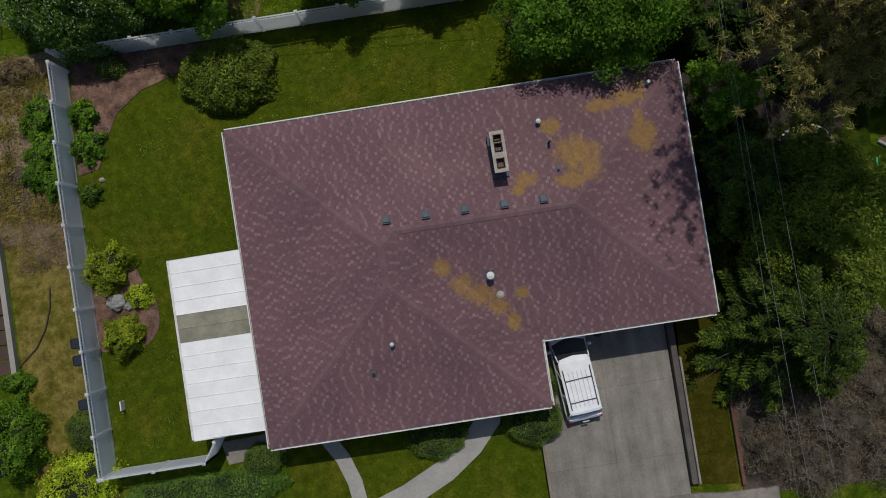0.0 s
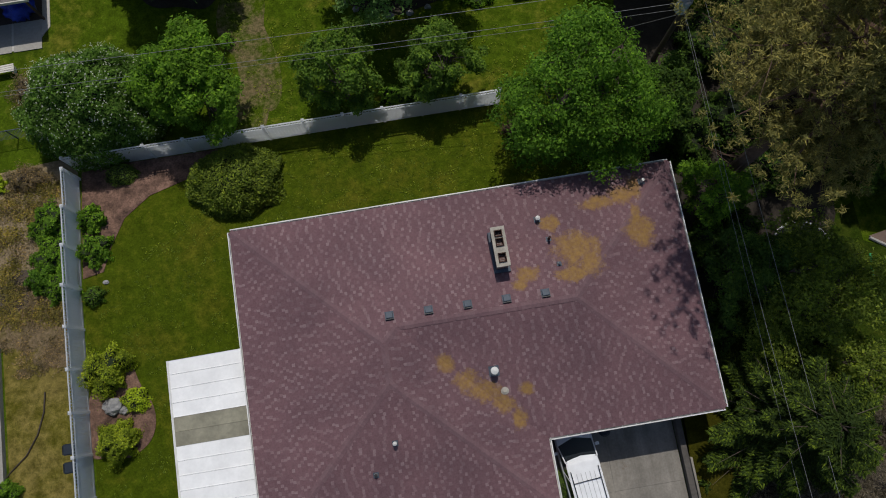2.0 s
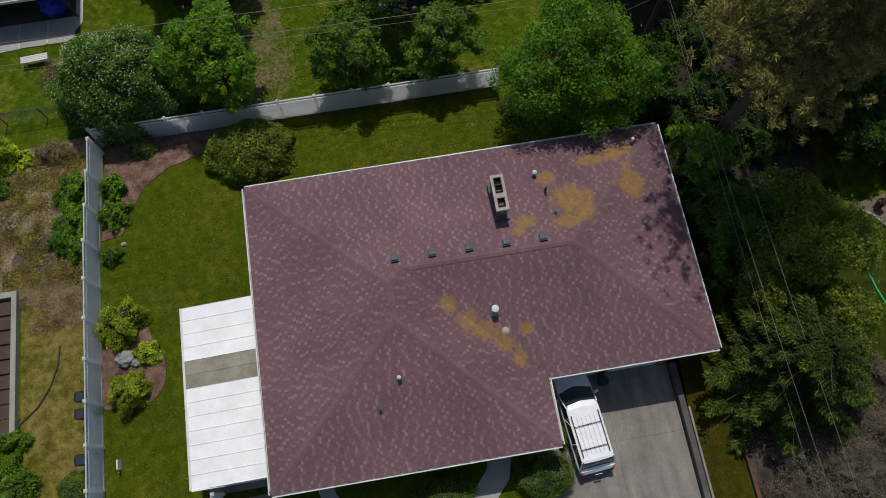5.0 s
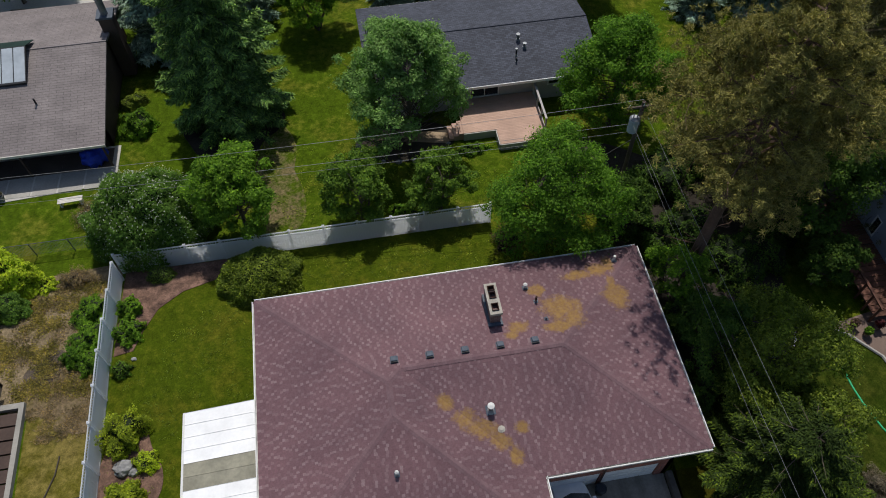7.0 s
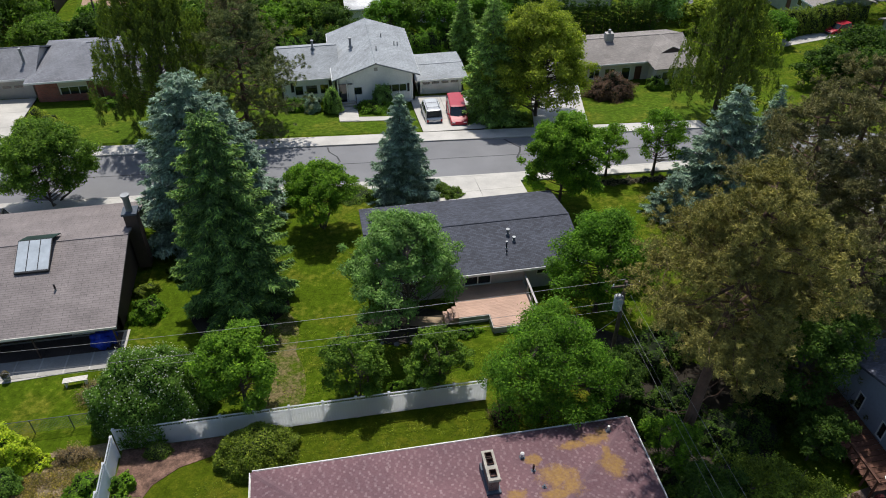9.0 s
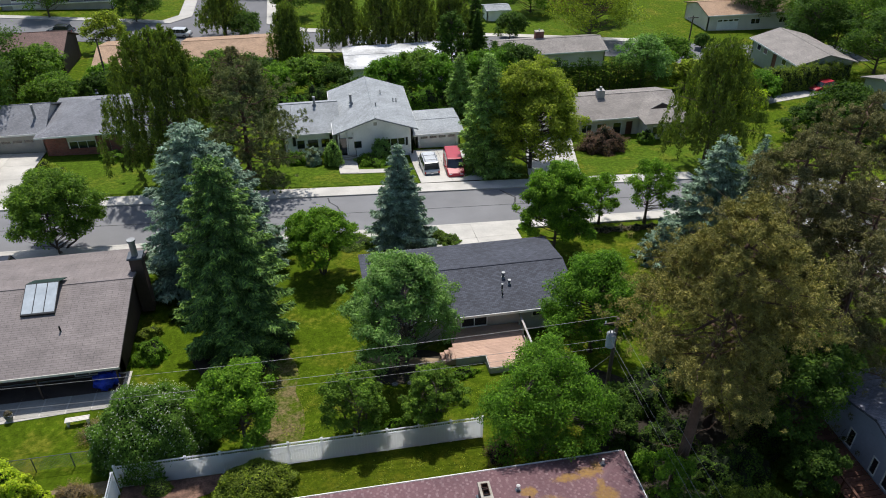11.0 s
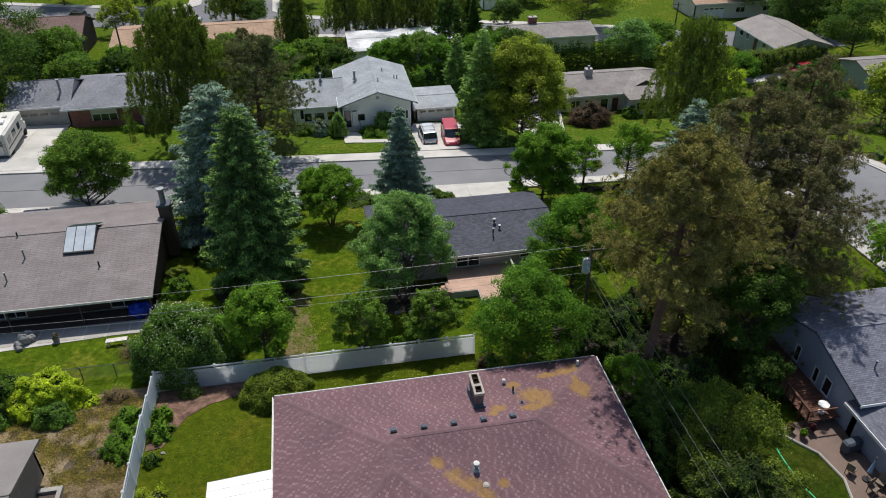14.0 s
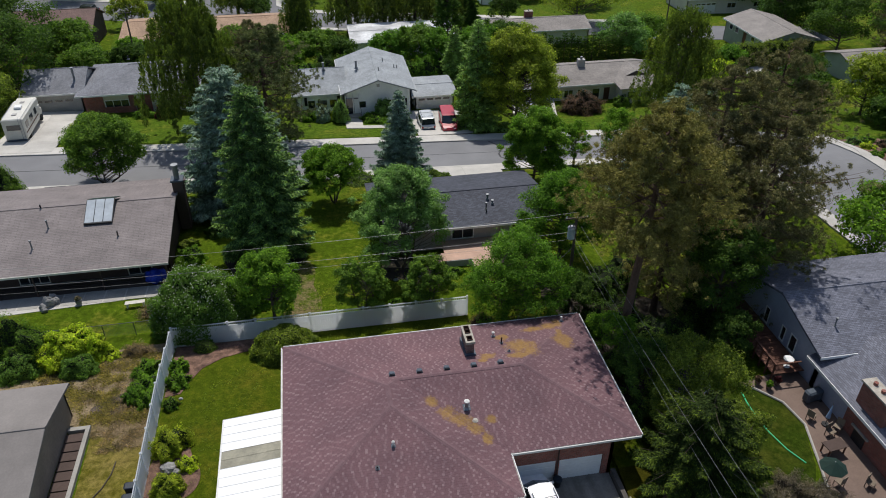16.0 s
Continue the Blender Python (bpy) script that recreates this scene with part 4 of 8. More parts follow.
for q in ((cx0 - 0.06, cx1 + 0.06, cy0 - 0.1, cy0 + 0.05, z0 - 0.05, z0 + 0.14), (cx0 - 0.05, cx0 + 0.055, cy0, cy1, roof_z(1.7, cy1), z0 + 0.1), (cx1 - 0.055, cx1 + 0.05, cy0, cy1, roof_z(1.7, cy1), z0 + 0.1)):
    bm_box(fl_b, *q)
part("flashing", fl_b, M["vent"], chim, "grey metal flashing")

# roof vents and pipes
for k in range(5):
    x, y = -3.38 + 1.677 * k, 3.94 - 0.035 * k
    z = roof_z(x, y)
    bm = bmesh.new()
    tilt = pose(x, y, z, math.degrees(math.atan(-PITCH)), 0, 0)
    bm_box(bm, -0.19, 0.19, -0.19, 0.19, 0.0, 0.04, 0, tilt)
    bm_box(bm, -0.15, 0.15, -0.15, 0.15, 0.03, 0.17, 0.02, tilt)
    vent = part("roof_vent", bm, M["vent"], house, "square grey metal roof vent")
    lip = bmesh.new()
    bm_box(lip, -0.17, 0.17, -0.2, -0.13, 0.05, 0.11, 0.005, tilt)
    part("vent_hood", lip, M["black"], vent, "dark louvred mouth")


def roof_pipe(x, y, r, h, hat, mat, label):
    z = roof_z(x, y)
    p = part("vent_pipe", cyl(x, y, z - 0.05, z + h, r, n=12), mat, house, label)
    part("pipe_boot", cyl(x, y, z - 0.03, z + 0.09, r * 2.1, r * 1.15, n=12), M["galv"], p, "pale flashing boot")
    fb = bmesh.new()
    bm_slab(fb, [(x + a * r * 2, y + b * r * 2, roof_z(x + a * r * 2, y + b * r * 2) + 0.026) for a, b in ((-1, -1), (1, -1), (1, 1), (-1, 1))], 0.01)
    part("flashing", fb, M["vent"], p, "square sheet-metal flashing")
    if hat:
        bm = cyl(x, y, z + h + 0.03, z + h + 0.1, r * 1.5, n=12)
        bm_cyl(bm, x, y, z + h + 0.1, z + h + 0.16, r * 1.5, 0.02, n=12)
        part("rain_cap", bm, M["gutter"], p, "round pale metal rain cap")


roof_pipe(0.62, 0.95, 0.11, 0.42, True, M["galv"], "capped metal furnace flue on the roof")
roof_pipe(-3.95, -1.3, 0.06, 0.24, True, M["gutter"], "short pale vent pipe")
roof_pipe(-4.95, -2.45, 0.06, 0.2, False, M["black"], "short dark vent pipe")
roof_pipe(3.7, 7.2, 0.07, 0.25, True, M["gutter"], "short capped vent pipe")
roof_pipe(4.0, 6.2, 0.055, 0.45, False, M["flue"], "rusty brown vent pipe")
roof_pipe(4.2, 5.0, 0.05, 0.18, False, M["vent"], "short grey vent pipe")
roof_pipe(8.72, 8.2, 0.07, 0.4, False, M["gutter"], "thin pale vent pipe near the roof corner")
# pale patch round an old vent
pv = bmesh.new()
bm_cyl(pv, 0.95, 0.1, roof_z(0.95, 0.1) - 0.02, roof_z(0.95, 0.1) + 0.05, 0.2, 0.1, n=12)
part("old_vent", pv, M["cap"], house, "worn pale round roof vent")

# patio cover of metal sheets
cover = thing("patio_cover", (-11.7, -0.3, 0), "white corrugated metal patio cover with an olive translucent strip", "patio cover")
CY0, CY1, ZI, ZO = -4.34, 3.78, 2.46, 2.13
n_sheet = 13
for k in range(n_sheet):
    ya, yb = CY0 + (CY1 - CY0) * k / n_sheet, CY0 + (CY1 - CY0) * (k + 1) / n_sheet
    clear = k in (7, 8)
    bm = bmesh.new()
    prof = []
    nr = 1
    for j in range(nr):
        s0, s1 = ya + (yb - ya) * j / nr, ya + (yb - ya) * (j + 1) / nr
        hgt = 0.012 if clear else 0.02
        prof += [(s0 + 0.0015 if j == 0 else s0, hgt), (s0 + 0.025, hgt), (s0 + 0.04, 0.0), (s1 - 0.015, 0.0)]
    prof.append((yb - 0.0015, 0.02 if not clear else 0.012))
    rows = []
    for x, z in ((-13.5, ZO), (-9.94, ZI)):
        rows.append([bm.verts.new((x, y, z + h)) for y, h in prof])
    for j in range(len(prof) - 1):
        bm.faces.new((rows[0][j + 1], rows[0][j], rows[1][j], rows[1][j + 1]))
    ex = bmesh.ops.extrude_face_region(bm, geom=bm.faces[:])
    for v in [g for g in ex["geom"] if isinstance(g, bmesh.types.BMVert)]:
        v.co.z -= 0.012
    bmesh.ops.recalc_face_normals(bm, faces=bm.faces[:])
    part("roof_sheet", bm, M["fibreglass"] if clear else M["cover_metal"], cover, "olive translucent fibreglass sheet" if clear else "")
part("cover_gutter", box(-13.6, -13.5, CY0, CY1, ZO - 0.1, ZO + 0.02), M["gutter"], cover, "white edge gutter")
part("wall_flashing", box(-9.99, -9.9, CY0, CY1, ZI - 0.02, ZI + 0.07), M["white"], cover)
part("edge_trim", box(-13.5, -9.95, CY0 - 0.05, CY0 - 0.002, 2.14, 2.2), M["white"], cover)
for y in (CY0 + 0.1, -0.3, CY1 - 0.1):
    part("post", box(-13.46, -13.36, y - 0.05, y + 0.05, gz(-13.4, y), ZO - 0.012, 0.008), M["white"], cover)
    part("beam", box(-13.4, -9.4, y - 0.04, y + 0.04, 1.98, ZO - 0.03), M["white"], cover)


# ---- white vinyl fence ----
def vinyl_fence(pts, label, step=1.94):
    f = thing("vinyl_fence", (*pts[0], gz(*pts[0])), label, "fence", "vinyl fences")
    for (xa, ya), (xb, yb) in zip(pts, pts[1:]):
        L = math.hypot(xb - xa, yb - ya)
        n = max(1, round(L / step))
        d = Vector((xb - xa, yb - ya, 0)).normalized()
        for k in range(n + 1):
            x, y = xa + (xb - xa) * k / n, ya + (yb - ya) * k / n
            z = gz(x, y)
            bm = box(x - 0.063, x + 0.063, y - 0.063, y + 0.063, z - 0.1, z + 1.86)
            post = part("post", bm, M["vinyl"], f)
            cp = box(x - 0.08, x + 0.08, y - 0.08, y + 0.08, z + 1.86, z + 1.885)
            c = cp.verts.new((x, y, z + 1.95))
            tp = [v for v in cp.verts if abs(v.co.z - z - 1.885) < 1e-4]
            tp.sort(key=lambda v: math.atan2(v.co.y - y, v.co.x - x))
            for j in range(4):
                cp.faces.new((tp[j], tp[(j + 1) % 4], c))
            part("post_cap", cp, M["vinyl"], post)
            if k == n:
                continue
            x2, y2 = xa + (xb - xa) * (k + 1) / n, ya + (yb - ya) * (k + 1) / n
            zz = gz((x + x2) / 2, (y + y2) / 2)
            m = Matrix(((d.x, -d.y, 0, x), (d.y, d.x, 0, y), (0, 0, 1, zz), (0, 0, 0, 1)))
            s = L / n
            pn = bmesh.new()
            nb = 11
            prof = []
            for j in range(nb):
                a, b = 0.06 + (s - 0.12) * j / nb, 0.06 + (s - 0.12) * (j + 1) / nb
                prof += [(a, 0.009), (a + 0.008, 0.016), (b - 0.008, 0.016), (b, 0.009)]
            prof = prof + [(u_, -v_) for u_, v_ in reversed(prof)]
            lo = [pn.verts.new((u_, v_, 0.1)) for u_, v_ in prof]
            up = [pn.verts.new((u_, v_, 1.5)) for u_, v_ in prof]
            for j in range(len(prof)):
                i2 = (j + 1) % len(prof)
                pn.faces.new((lo[j], up[j], up[i2], lo[i2]))
            bmesh.ops.remove_doubles(pn, verts=pn.verts[:], dist=0.0005)
            bmesh.ops.recalc_face_normals(pn, faces=pn.faces[:])
            bmesh.ops.transform(pn, matrix=m, verts=pn.verts[:])
            panel = part("panel", pn, M["vinyl"], f, "solid white tongue-and-groove panel")
            for v0, v1 in ((0.03, 0.17), (1.45, 1.56), (1.76, 1.83)):
                part("rail", box(0.06, s - 0.06, -0.025, 0.025, v0, v1, 0, m), M["vinyl"], panel)
            sp = bmesh.new()
            q = 0.13
            while q < s - 0.1:
                bm_box(sp, q - 0.02, q + 0.02, -0.012, 0.012, 1.56, 1.76)
                q += 0.145
            bmesh.ops.transform(sp, matrix=m, verts=sp.verts[:])
            tagged(part("spindle_band", sp, M["vinyl"], panel), "row of small white spindles", "", "", "stuff")


vinyl_fence([(-18.12, -5.52), (-18.12, 13.9)], "white vinyl privacy fence with spindle top along the side yard")
vinyl_fence([(-18.12, 14.45), (3.5, 14.42)], "white vinyl privacy fence with spindle top behind the lawn")
vinyl_fence([(-17.95, -5.52), (-13.3, -5.5), (-12.72, -4.62)], "white vinyl privacy fence with spindle top beside the front hedge")

# ---- plants ----
def leaf_cloud(name, C, U, V, material, parent, label=""):
    """One mesh of many pointed leaves: centres C, half-axes U (long) and V (wide), n x 3 each."""
    n = len(C)
    P = np.stack([C - 0.8 * U + V * 1.15, C + 1.1 * U, C - 0.8 * U - V * 1.15], 1).reshape(-1, 3).astype(np.float32)
    me = bpy.data.meshes.new(name)
    me.vertices.add(3 * n), me.loops.add(3 * n), me.polygons.add(n)
    me.vertices.foreach_set("co", P.ravel())
    me.loops.foreach_set("vertex_index", np.arange(3 * n, dtype=np.int32))
    me.polygons.foreach_set("loop_start", np.arange(0, 3 * n, 3, dtype=np.int32))
    me.update(calc_edges=True)
    me.materials.append(material)
    ob = new(name, me)
    ob.parent = parent
    if label:
        ob["label"] = label
    return ob


def unit(a):
    return a / np.maximum(np.linalg.norm(a, axis=-1, keepdims=True), 1e-9)


def leaf_axes(rs, N, size, slim=0.5, tumble=0.7, droop=0.0):
    """Half-axes for leaves whose faces look roughly along N."""
    n = len(N)
    nn = unit(N + tumble * rs.normal(size=(n, 3)))
    u = unit(np.cross(nn, rs.normal(size=(n, 3))))
    u[:, 2] -= droop
    u = unit(u)
    v = unit(np.cross(nn, u))
    s = size * rs.uniform(0.65, 1.35, (n, 1))
    return u * s, v * s * slim


def limb(bm, a, b, r0, r1, rs, sag=0.0, n=5):
    a, b = np.array(a, float), np.array(b, float)
    L = np.linalg.norm(b - a)
    pts, rad = [], []
    for k in range(n):
        t = k / (n - 1)
        p = a + (b - a) * t + rs.normal(size=3) * 0.035 * L * math.sin(math.pi * t)
        p[2] += sag * L * math.sin(math.pi * t)
        pts.append(tuple(p)), rad.append(r0 + (r1 - r0) * t)
    bm_tube(bm, pts, rad, 4)


def broadleaf(x, y, height, radius, leaf, label, seed, trunk_h=0.28, flat=1.0, clumps=70, leaves=16000, size=0.11, lean=(0, 0), clump_r=0.26, droop=0.0, stems=1, bark="bark", name="tree", top=0.0):
    """Trunk, forking limbs and a crown of leaf clumps with gaps; crown is an uneven ellipsoid, pointed when top > 0."""
    rs = np.random.RandomState(seed)
    leaves, size = int(leaves * 1.85), size * 0.68
    clumps, clump_r = int(clumps * 2.1), clump_r * 0.6
    root = thing(name, (x, y, gz(x, y) - 0.05), label, name)
    ch = height * (1 - trunk_h)
    mid = np.array([lean[0], lean[1], height * trunk_h + ch * 0.48])
    D = unit(rs.normal(size=(clumps, 3)))
    D[:, 2] = np.where(D[:, 2] < -0.55, -D[:, 2], D[:, 2])
    rad = rs.uniform(0.45, 1.0, (clumps, 1)) ** 0.6
    C = D * rad
    t = C[:, 2]
    taper = np.clip(1 - top * np.clip(t + 0.2, 0, 1.2) / 1.2, 0.12, 1)
    wob = 1 + 0.22 * np.sin(3 * np.arctan2(C[:, 1], C[:, 0]) + rs.uniform(0, 6)) + 0.1 * rs.normal(size=clumps)
    wob = np.minimum(wob, 1.22)
    cr = radius * clump_r * rs.uniform(0.7, 1.35, clumps)
    C = C * np.stack([radius * taper * wob - cr * 0.6, radius * taper * wob - cr * 0.6, np.full(clumps, ch * 0.52) - cr * 0.6], -1) * np.array([1, 1, flat]) + mid
    C[:, 2] = np.maximum(C[:, 2], height * trunk_h * 0.75)
    bm = bmesh.new()
    r0 = (0.019 * height + 0.03) / stems ** 0.4
    tops = []
    for s in range(stems):
        fan = s * math.tau / stems + 0.6
        off = np.array([math.cos(fan), math.sin(fan)]) * 0.3 * radius * (stems > 1)
        p = [(off[0] * 0.12, off[1] * 0.12, -0.2), (off[0] * 0.5 + lean[0] * 0.2, off[1] * 0.5 + lean[1] * 0.2, height * trunk_h * 0.6), (off[0] + lean[0] * 0.5, off[1] + lean[1] * 0.5, height * trunk_h), (off[0] * 1.5 + lean[0], off[1] * 1.5 + lean[1], height * (trunk_h + 0.42 * (1 - trunk_h))), (off[0] * 1.7 + lean[0], off[1] * 1.7 + lean[1], height * 0.88)]
        bm_tube(bm, p, [r0 * 1.25, r0 * 0.95, r0 * 0.8, r0 * 0.45, r0 * 0.12], 8)
        tops.append(p)
    for k in range(clumps):
        p = tops[k % stems]
        h = min(max(C[k, 2] - 0.55 * np.linalg.norm(C[k, :2]), height * trunk_h * 0.8), height * 0.8)
        zs = [q[2] for q in p]
        a = (np.interp(h, zs, [q[0] for q in p]), np.interp(h, zs, [q[1] for q in p]), h)
        limb(bm, a, C[k], r0 * 0.26, 0.01, rs, -0.04, 4)
    part("trunk", bm, M[bark], root, local=True)
    w = cr ** 2
    idx = rs.choice(clumps, leaves, p=w / w.sum())
    d = unit(rs.normal(size=(leaves, 3)))
    d[:, 2] = np.where(rs.rand(leaves) < 0.55, np.abs(d[:, 2]), d[:, 2])
    rr = cr[idx][:, None] * rs.uniform(0.45, 1.08, (leaves, 1))
    stray = rs.rand(leaves, 1) < 0.07
    rr = np.where(stray, rr * 1.45, rr)
    L = C[idx] + d * rr * np.array([1, 1, 0.75])
    L[:, 2] -= droop * rs.uniform(0, 1, leaves) * cr[idx] * 2.0
    N = unit(d + np.array([0, 0, 0.6]))
    U, V = leaf_axes(rs, N, size, 0.55, 0.42, droop)
    leaf_cloud("crown", L, U, V, LEAF[leaf], root)
    return root


def weeping(x, y, height, radius, leaf, label, seed, leaves=15000, size=0.14):
    rs = np.random.RandomState(seed)
    root = thing("tree", (x, y, gz(x, y) - 0.05), label, "tree")
    bm = bmesh.new()
    bm_tube(bm, [(0, 0, -0.2), (0.1, 0, height * 0.3), (0, 0.1, height * 0.65), (0.05, 0, height * 0.97)], [0.32, 0.25, 0.14, 0.02], 8)
    P, A = [], []
    leaves, size = int(leaves * 1.6), size * 0.8
    n_str = 560
    for k in range(n_str):
        h = rs.uniform(0.22, 0.97)
        a = rs.uniform(0, math.tau)
        rr = radius * (1 - 0.7 * max(0, h - 0.45) / 0.55) * rs.uniform(0.3, 1.0)
        e = np.array([rr * math.cos(a), rr * math.sin(a), height * min(h + 0.03, 0.99)])
        if k % 4 == 0:
            limb(bm, (0, 0, height * h * 0.85), e, 0.05, 0.012, rs, 0.06)
        hang = rs.uniform(1.0, 3.4) * min(1, height * h / 6)
        m = int(leaves / n_str)
        t = rs.uniform(0, 1, m) ** 0.8
        q = e + np.stack([rs.normal(size=m) * 0.12 + 0.12 * t * math.cos(a), rs.normal(size=m) * 0.12 + 0.12 * t * math.sin(a), -hang * t], -1)
        P.append(q), A.append(np.tile([math.cos(a), math.sin(a), 0.4], (m, 1)))
    part("trunk", bm, M["bark"], root, local=True)
    C, N = np.concatenate(P), np.concatenate(A)
    U, V = leaf_axes(rs, N, size, 0.36, 0.6, 1.4)
    leaf_cloud("crown", C, U, V, LEAF[leaf], root)
    return root


def spruce(x, y, height, radius, leaf, label, seed, sprays=22000, size=0.2, low=0.05, droop=0.28, power=0.85, gap=0.0, top_leaf=None, tiers=3.0, fan=0.42, loose=0.45, skirt=1.0):
    """Whorled branches that droop and turn up at the tip, feathered with short sprays; the spire narrows to a leader."""
    sprays, size = int(sprays * 1.35), size * 0.82
    rs = np.random.RandomState(seed)
    root = thing("conifer", (x, y, gz(x, y) - 0.05), label, "tree")
    bm = bmesh.new()
    bm_tube(bm, [(0, 0, -0.2), (0.03, 0, height * 0.4), (0, 0.03, height * 0.75), (0, 0, height)], [0.02 * height + 0.03, 0.014 * height, 0.007 * height, 0.01], 8)
    whorls = int(height * tiers)
    branches = []
    for k in range(whorls):
        h = low + (1 - low) * (k + rs.uniform(-0.3, 0.3)) / whorls
        if rs.rand() < gap:
            continue
        nb = rs.randint(6, 10)
        for j in range(nb):
            a = j * math.tau / nb + rs.uniform(-0.35, 0.35) + k * 0.7
            L = radius * (skirt + (1 - skirt) * min(1.0, h / 0.28)) * max(0.03, (1 - h)) ** power * rs.uniform(0.68, 1.12) + 0.1
            branches.append((h * height, a, L))
    Ls = np.array([b[2] for b in branches])
    cnt = np.maximum(3, (sprays * Ls ** 1.35 / (Ls ** 1.35).sum())).astype(int)
    P, D, S = [], [], []
    for (h, a, L), m in zip(branches, cnt):
        u = np.array([math.cos(a), math.sin(a)])
        if L > radius * 0.35 and rs.rand() < 0.5:
            bm_tube(bm, [(0, 0, h), (u[0] * L * 0.5, u[1] * L * 0.5, h - droop * L * 0.42), (u[0] * L * 0.92, u[1] * L * 0.92, h - droop * L * 0.5)], [0.02 + 0.008 * L, 0.02, 0.006], 4)
        nsec = max(4, int(L * 4.5))
        t0 = (rs.randint(0, nsec, m) + 0.5) / nsec * 0.86 + 0.1
        sgn = rs.choice((-1.0, 1.0), m)
        out = rs.uniform(0, 1, m) ** 0.8 * fan * L * (1.12 - t0)
        along, side = L * t0 + out * 0.72, sgn * out * 0.75 + rs.normal(size=m) * 0.03
        z = h - droop * L * np.sin(np.minimum(along / L, 1.1) * 2.0) / 1.1 + rs.normal(size=m) * 0.035 - out * 0.22
        P.append(np.stack([u[0] * along - u[1] * side, u[1] * along + u[0] * side, z], -1))
        D.append(np.concatenate([np.array([[u[0], u[1]]]) * 0.9 + (sgn * 0.85)[:, None] * np.array([[-u[1], u[0]]]), np.full((m, 1), -0.25)], 1))
        S.append(np.full(m, 0.7 + 0.3 * L / radius))
    part("trunk", bm, M["bark"], root, local=True)
    C, D, S = np.concatenate(P), np.concatenate(D), np.concatenate(S)[:, None]
    U = unit(D + loose * rs.normal(size=D.shape)) * size * S * rs.uniform(0.7, 1.3, S.shape)
    V = unit(np.cross(U, np.array([0, 0, 1.0]) + 1.35 * loose * rs.normal(size=U.shape))) * size * 0.30 * S
    # Sun and shade are coloured in: outer sprays lighter, inner ones darker.
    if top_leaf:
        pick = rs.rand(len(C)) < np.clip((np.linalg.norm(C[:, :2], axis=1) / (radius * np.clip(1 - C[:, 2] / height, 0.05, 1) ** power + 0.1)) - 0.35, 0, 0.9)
        leaf_cloud("crown", C[~pick], U[~pick], V[~pick], LEAF[leaf], root, "inner needles coloured darker, as in shade")
        leaf_cloud("outer_crown", C[pick], U[pick], V[pick], LEAF[top_leaf], root, "needle tips coloured lighter, as in sun")
    else:
        leaf_cloud("crown", C, U, V, LEAF[leaf], root)
    return root


def pine(x, y, height, radius, leaf, label, seed, lean=(0, 0), tufts=900, per=24, size=0.2, low=0.35, bare=0.0, squash=1.0):
    """A bare lower trunk, crooked limbs and rounded needle tufts at their ends."""
    per, size = int(per * 1.75), size * 0.7
    rs = np.random.RandomState(seed)
    root = thing("pine", (x, y, gz(x, y) - 0.05), label, "tree")
    bm = bmesh.new()
    spine = [np.array([0, 0, -0.3]), np.array([lean[0] * 0.25, lean[1] * 0.25, height * 0.3]), np.array([lean[0] * 0.7, lean[1] * 0.7, height * 0.62]), np.array([lean[0], lean[1], height * 0.97])]
    bm_tube(bm, [tuple(p) for p in spine], [0.0185 * height, 0.0155 * height, 0.011 * height, 0.02], 9)
    hs = [p[2] for p in spine]
    centres = []
    n_l = 64
    for k in range(n_l):
        h = low + (0.97 - low) * (k + rs.uniform(0, 1)) / n_l
        a = k * 2.4 + rs.uniform(-0.4, 0.4)
        f = (h - low) / (1 - low)
        L = radius * (0.42 + 0.58 * math.sin(math.pi * min(1, f * 0.85 + 0.22))) * rs.uniform(0.42, 1.15) * (1 - 0.4 * max(0, f - 0.7) / 0.3)
        o = np.array([np.interp(h * height, hs, [p[i] for p in spine]) for i in (0, 1)])
        s = np.array([o[0], o[1], h * height])
        e = s + np.array([math.cos(a) * L, math.sin(a) * L, L * rs.uniform(-0.12, 0.32) * squash])
        limb(bm, s, e, 0.035 + 0.012 * L, 0.014, rs, -0.08)
        for j in range(int(tufts / n_l)):
            t = rs.uniform(0.5, 1.06)
            centres.append(s + (e - s) * t + rs.normal(size=3) * np.array([0.2, 0.2, 0.13]) * L * 0.62)
        for j in range(3):
            t = rs.uniform(0.35, 0.85)
            b = s + (e - s) * t
            limb(bm, b, b + rs.normal(size=3) * 0.28 * L, 0.018, 0.006, rs)
    for k in range(int(bare)):
        h = rs.uniform(0.12, low) * height
        a = rs.uniform(0, math.tau)
        o = np.array([np.interp(h, hs, [p[i] for p in spine]) for i in (0, 1)])
        L = rs.uniform(0.8, 2.6)
        limb(bm, (o[0], o[1], h), (o[0] + math.cos(a) * L, o[1] + math.sin(a) * L, h - 0.2 * L), 0.03, 0.006, rs, -0.1)
    part("trunk", bm, M["bark_pine"], root, local=True)
    K = np.array(centres)
    idx = np.repeat(np.arange(len(K)), per)
    d = unit(rs.normal(size=(len(idx), 3)) + np.array([0, 0, 0.35]))
    rad = rs.uniform(0.14, 0.28, len(K))[idx][:, None]
    C = K[idx] + d * rad * rs.uniform(0.5, 1.0, (len(idx), 1))
    U = unit(d + 0.9 * rs.normal(size=d.shape)) * size * rs.uniform(0.55, 1.0, (len(idx), 1))
    V = unit(np.cross(U, rs.normal(size=U.shape))) * size * 0.125
    leaf_cloud("crown", C, U, V, LEAF[leaf], root)
    return root


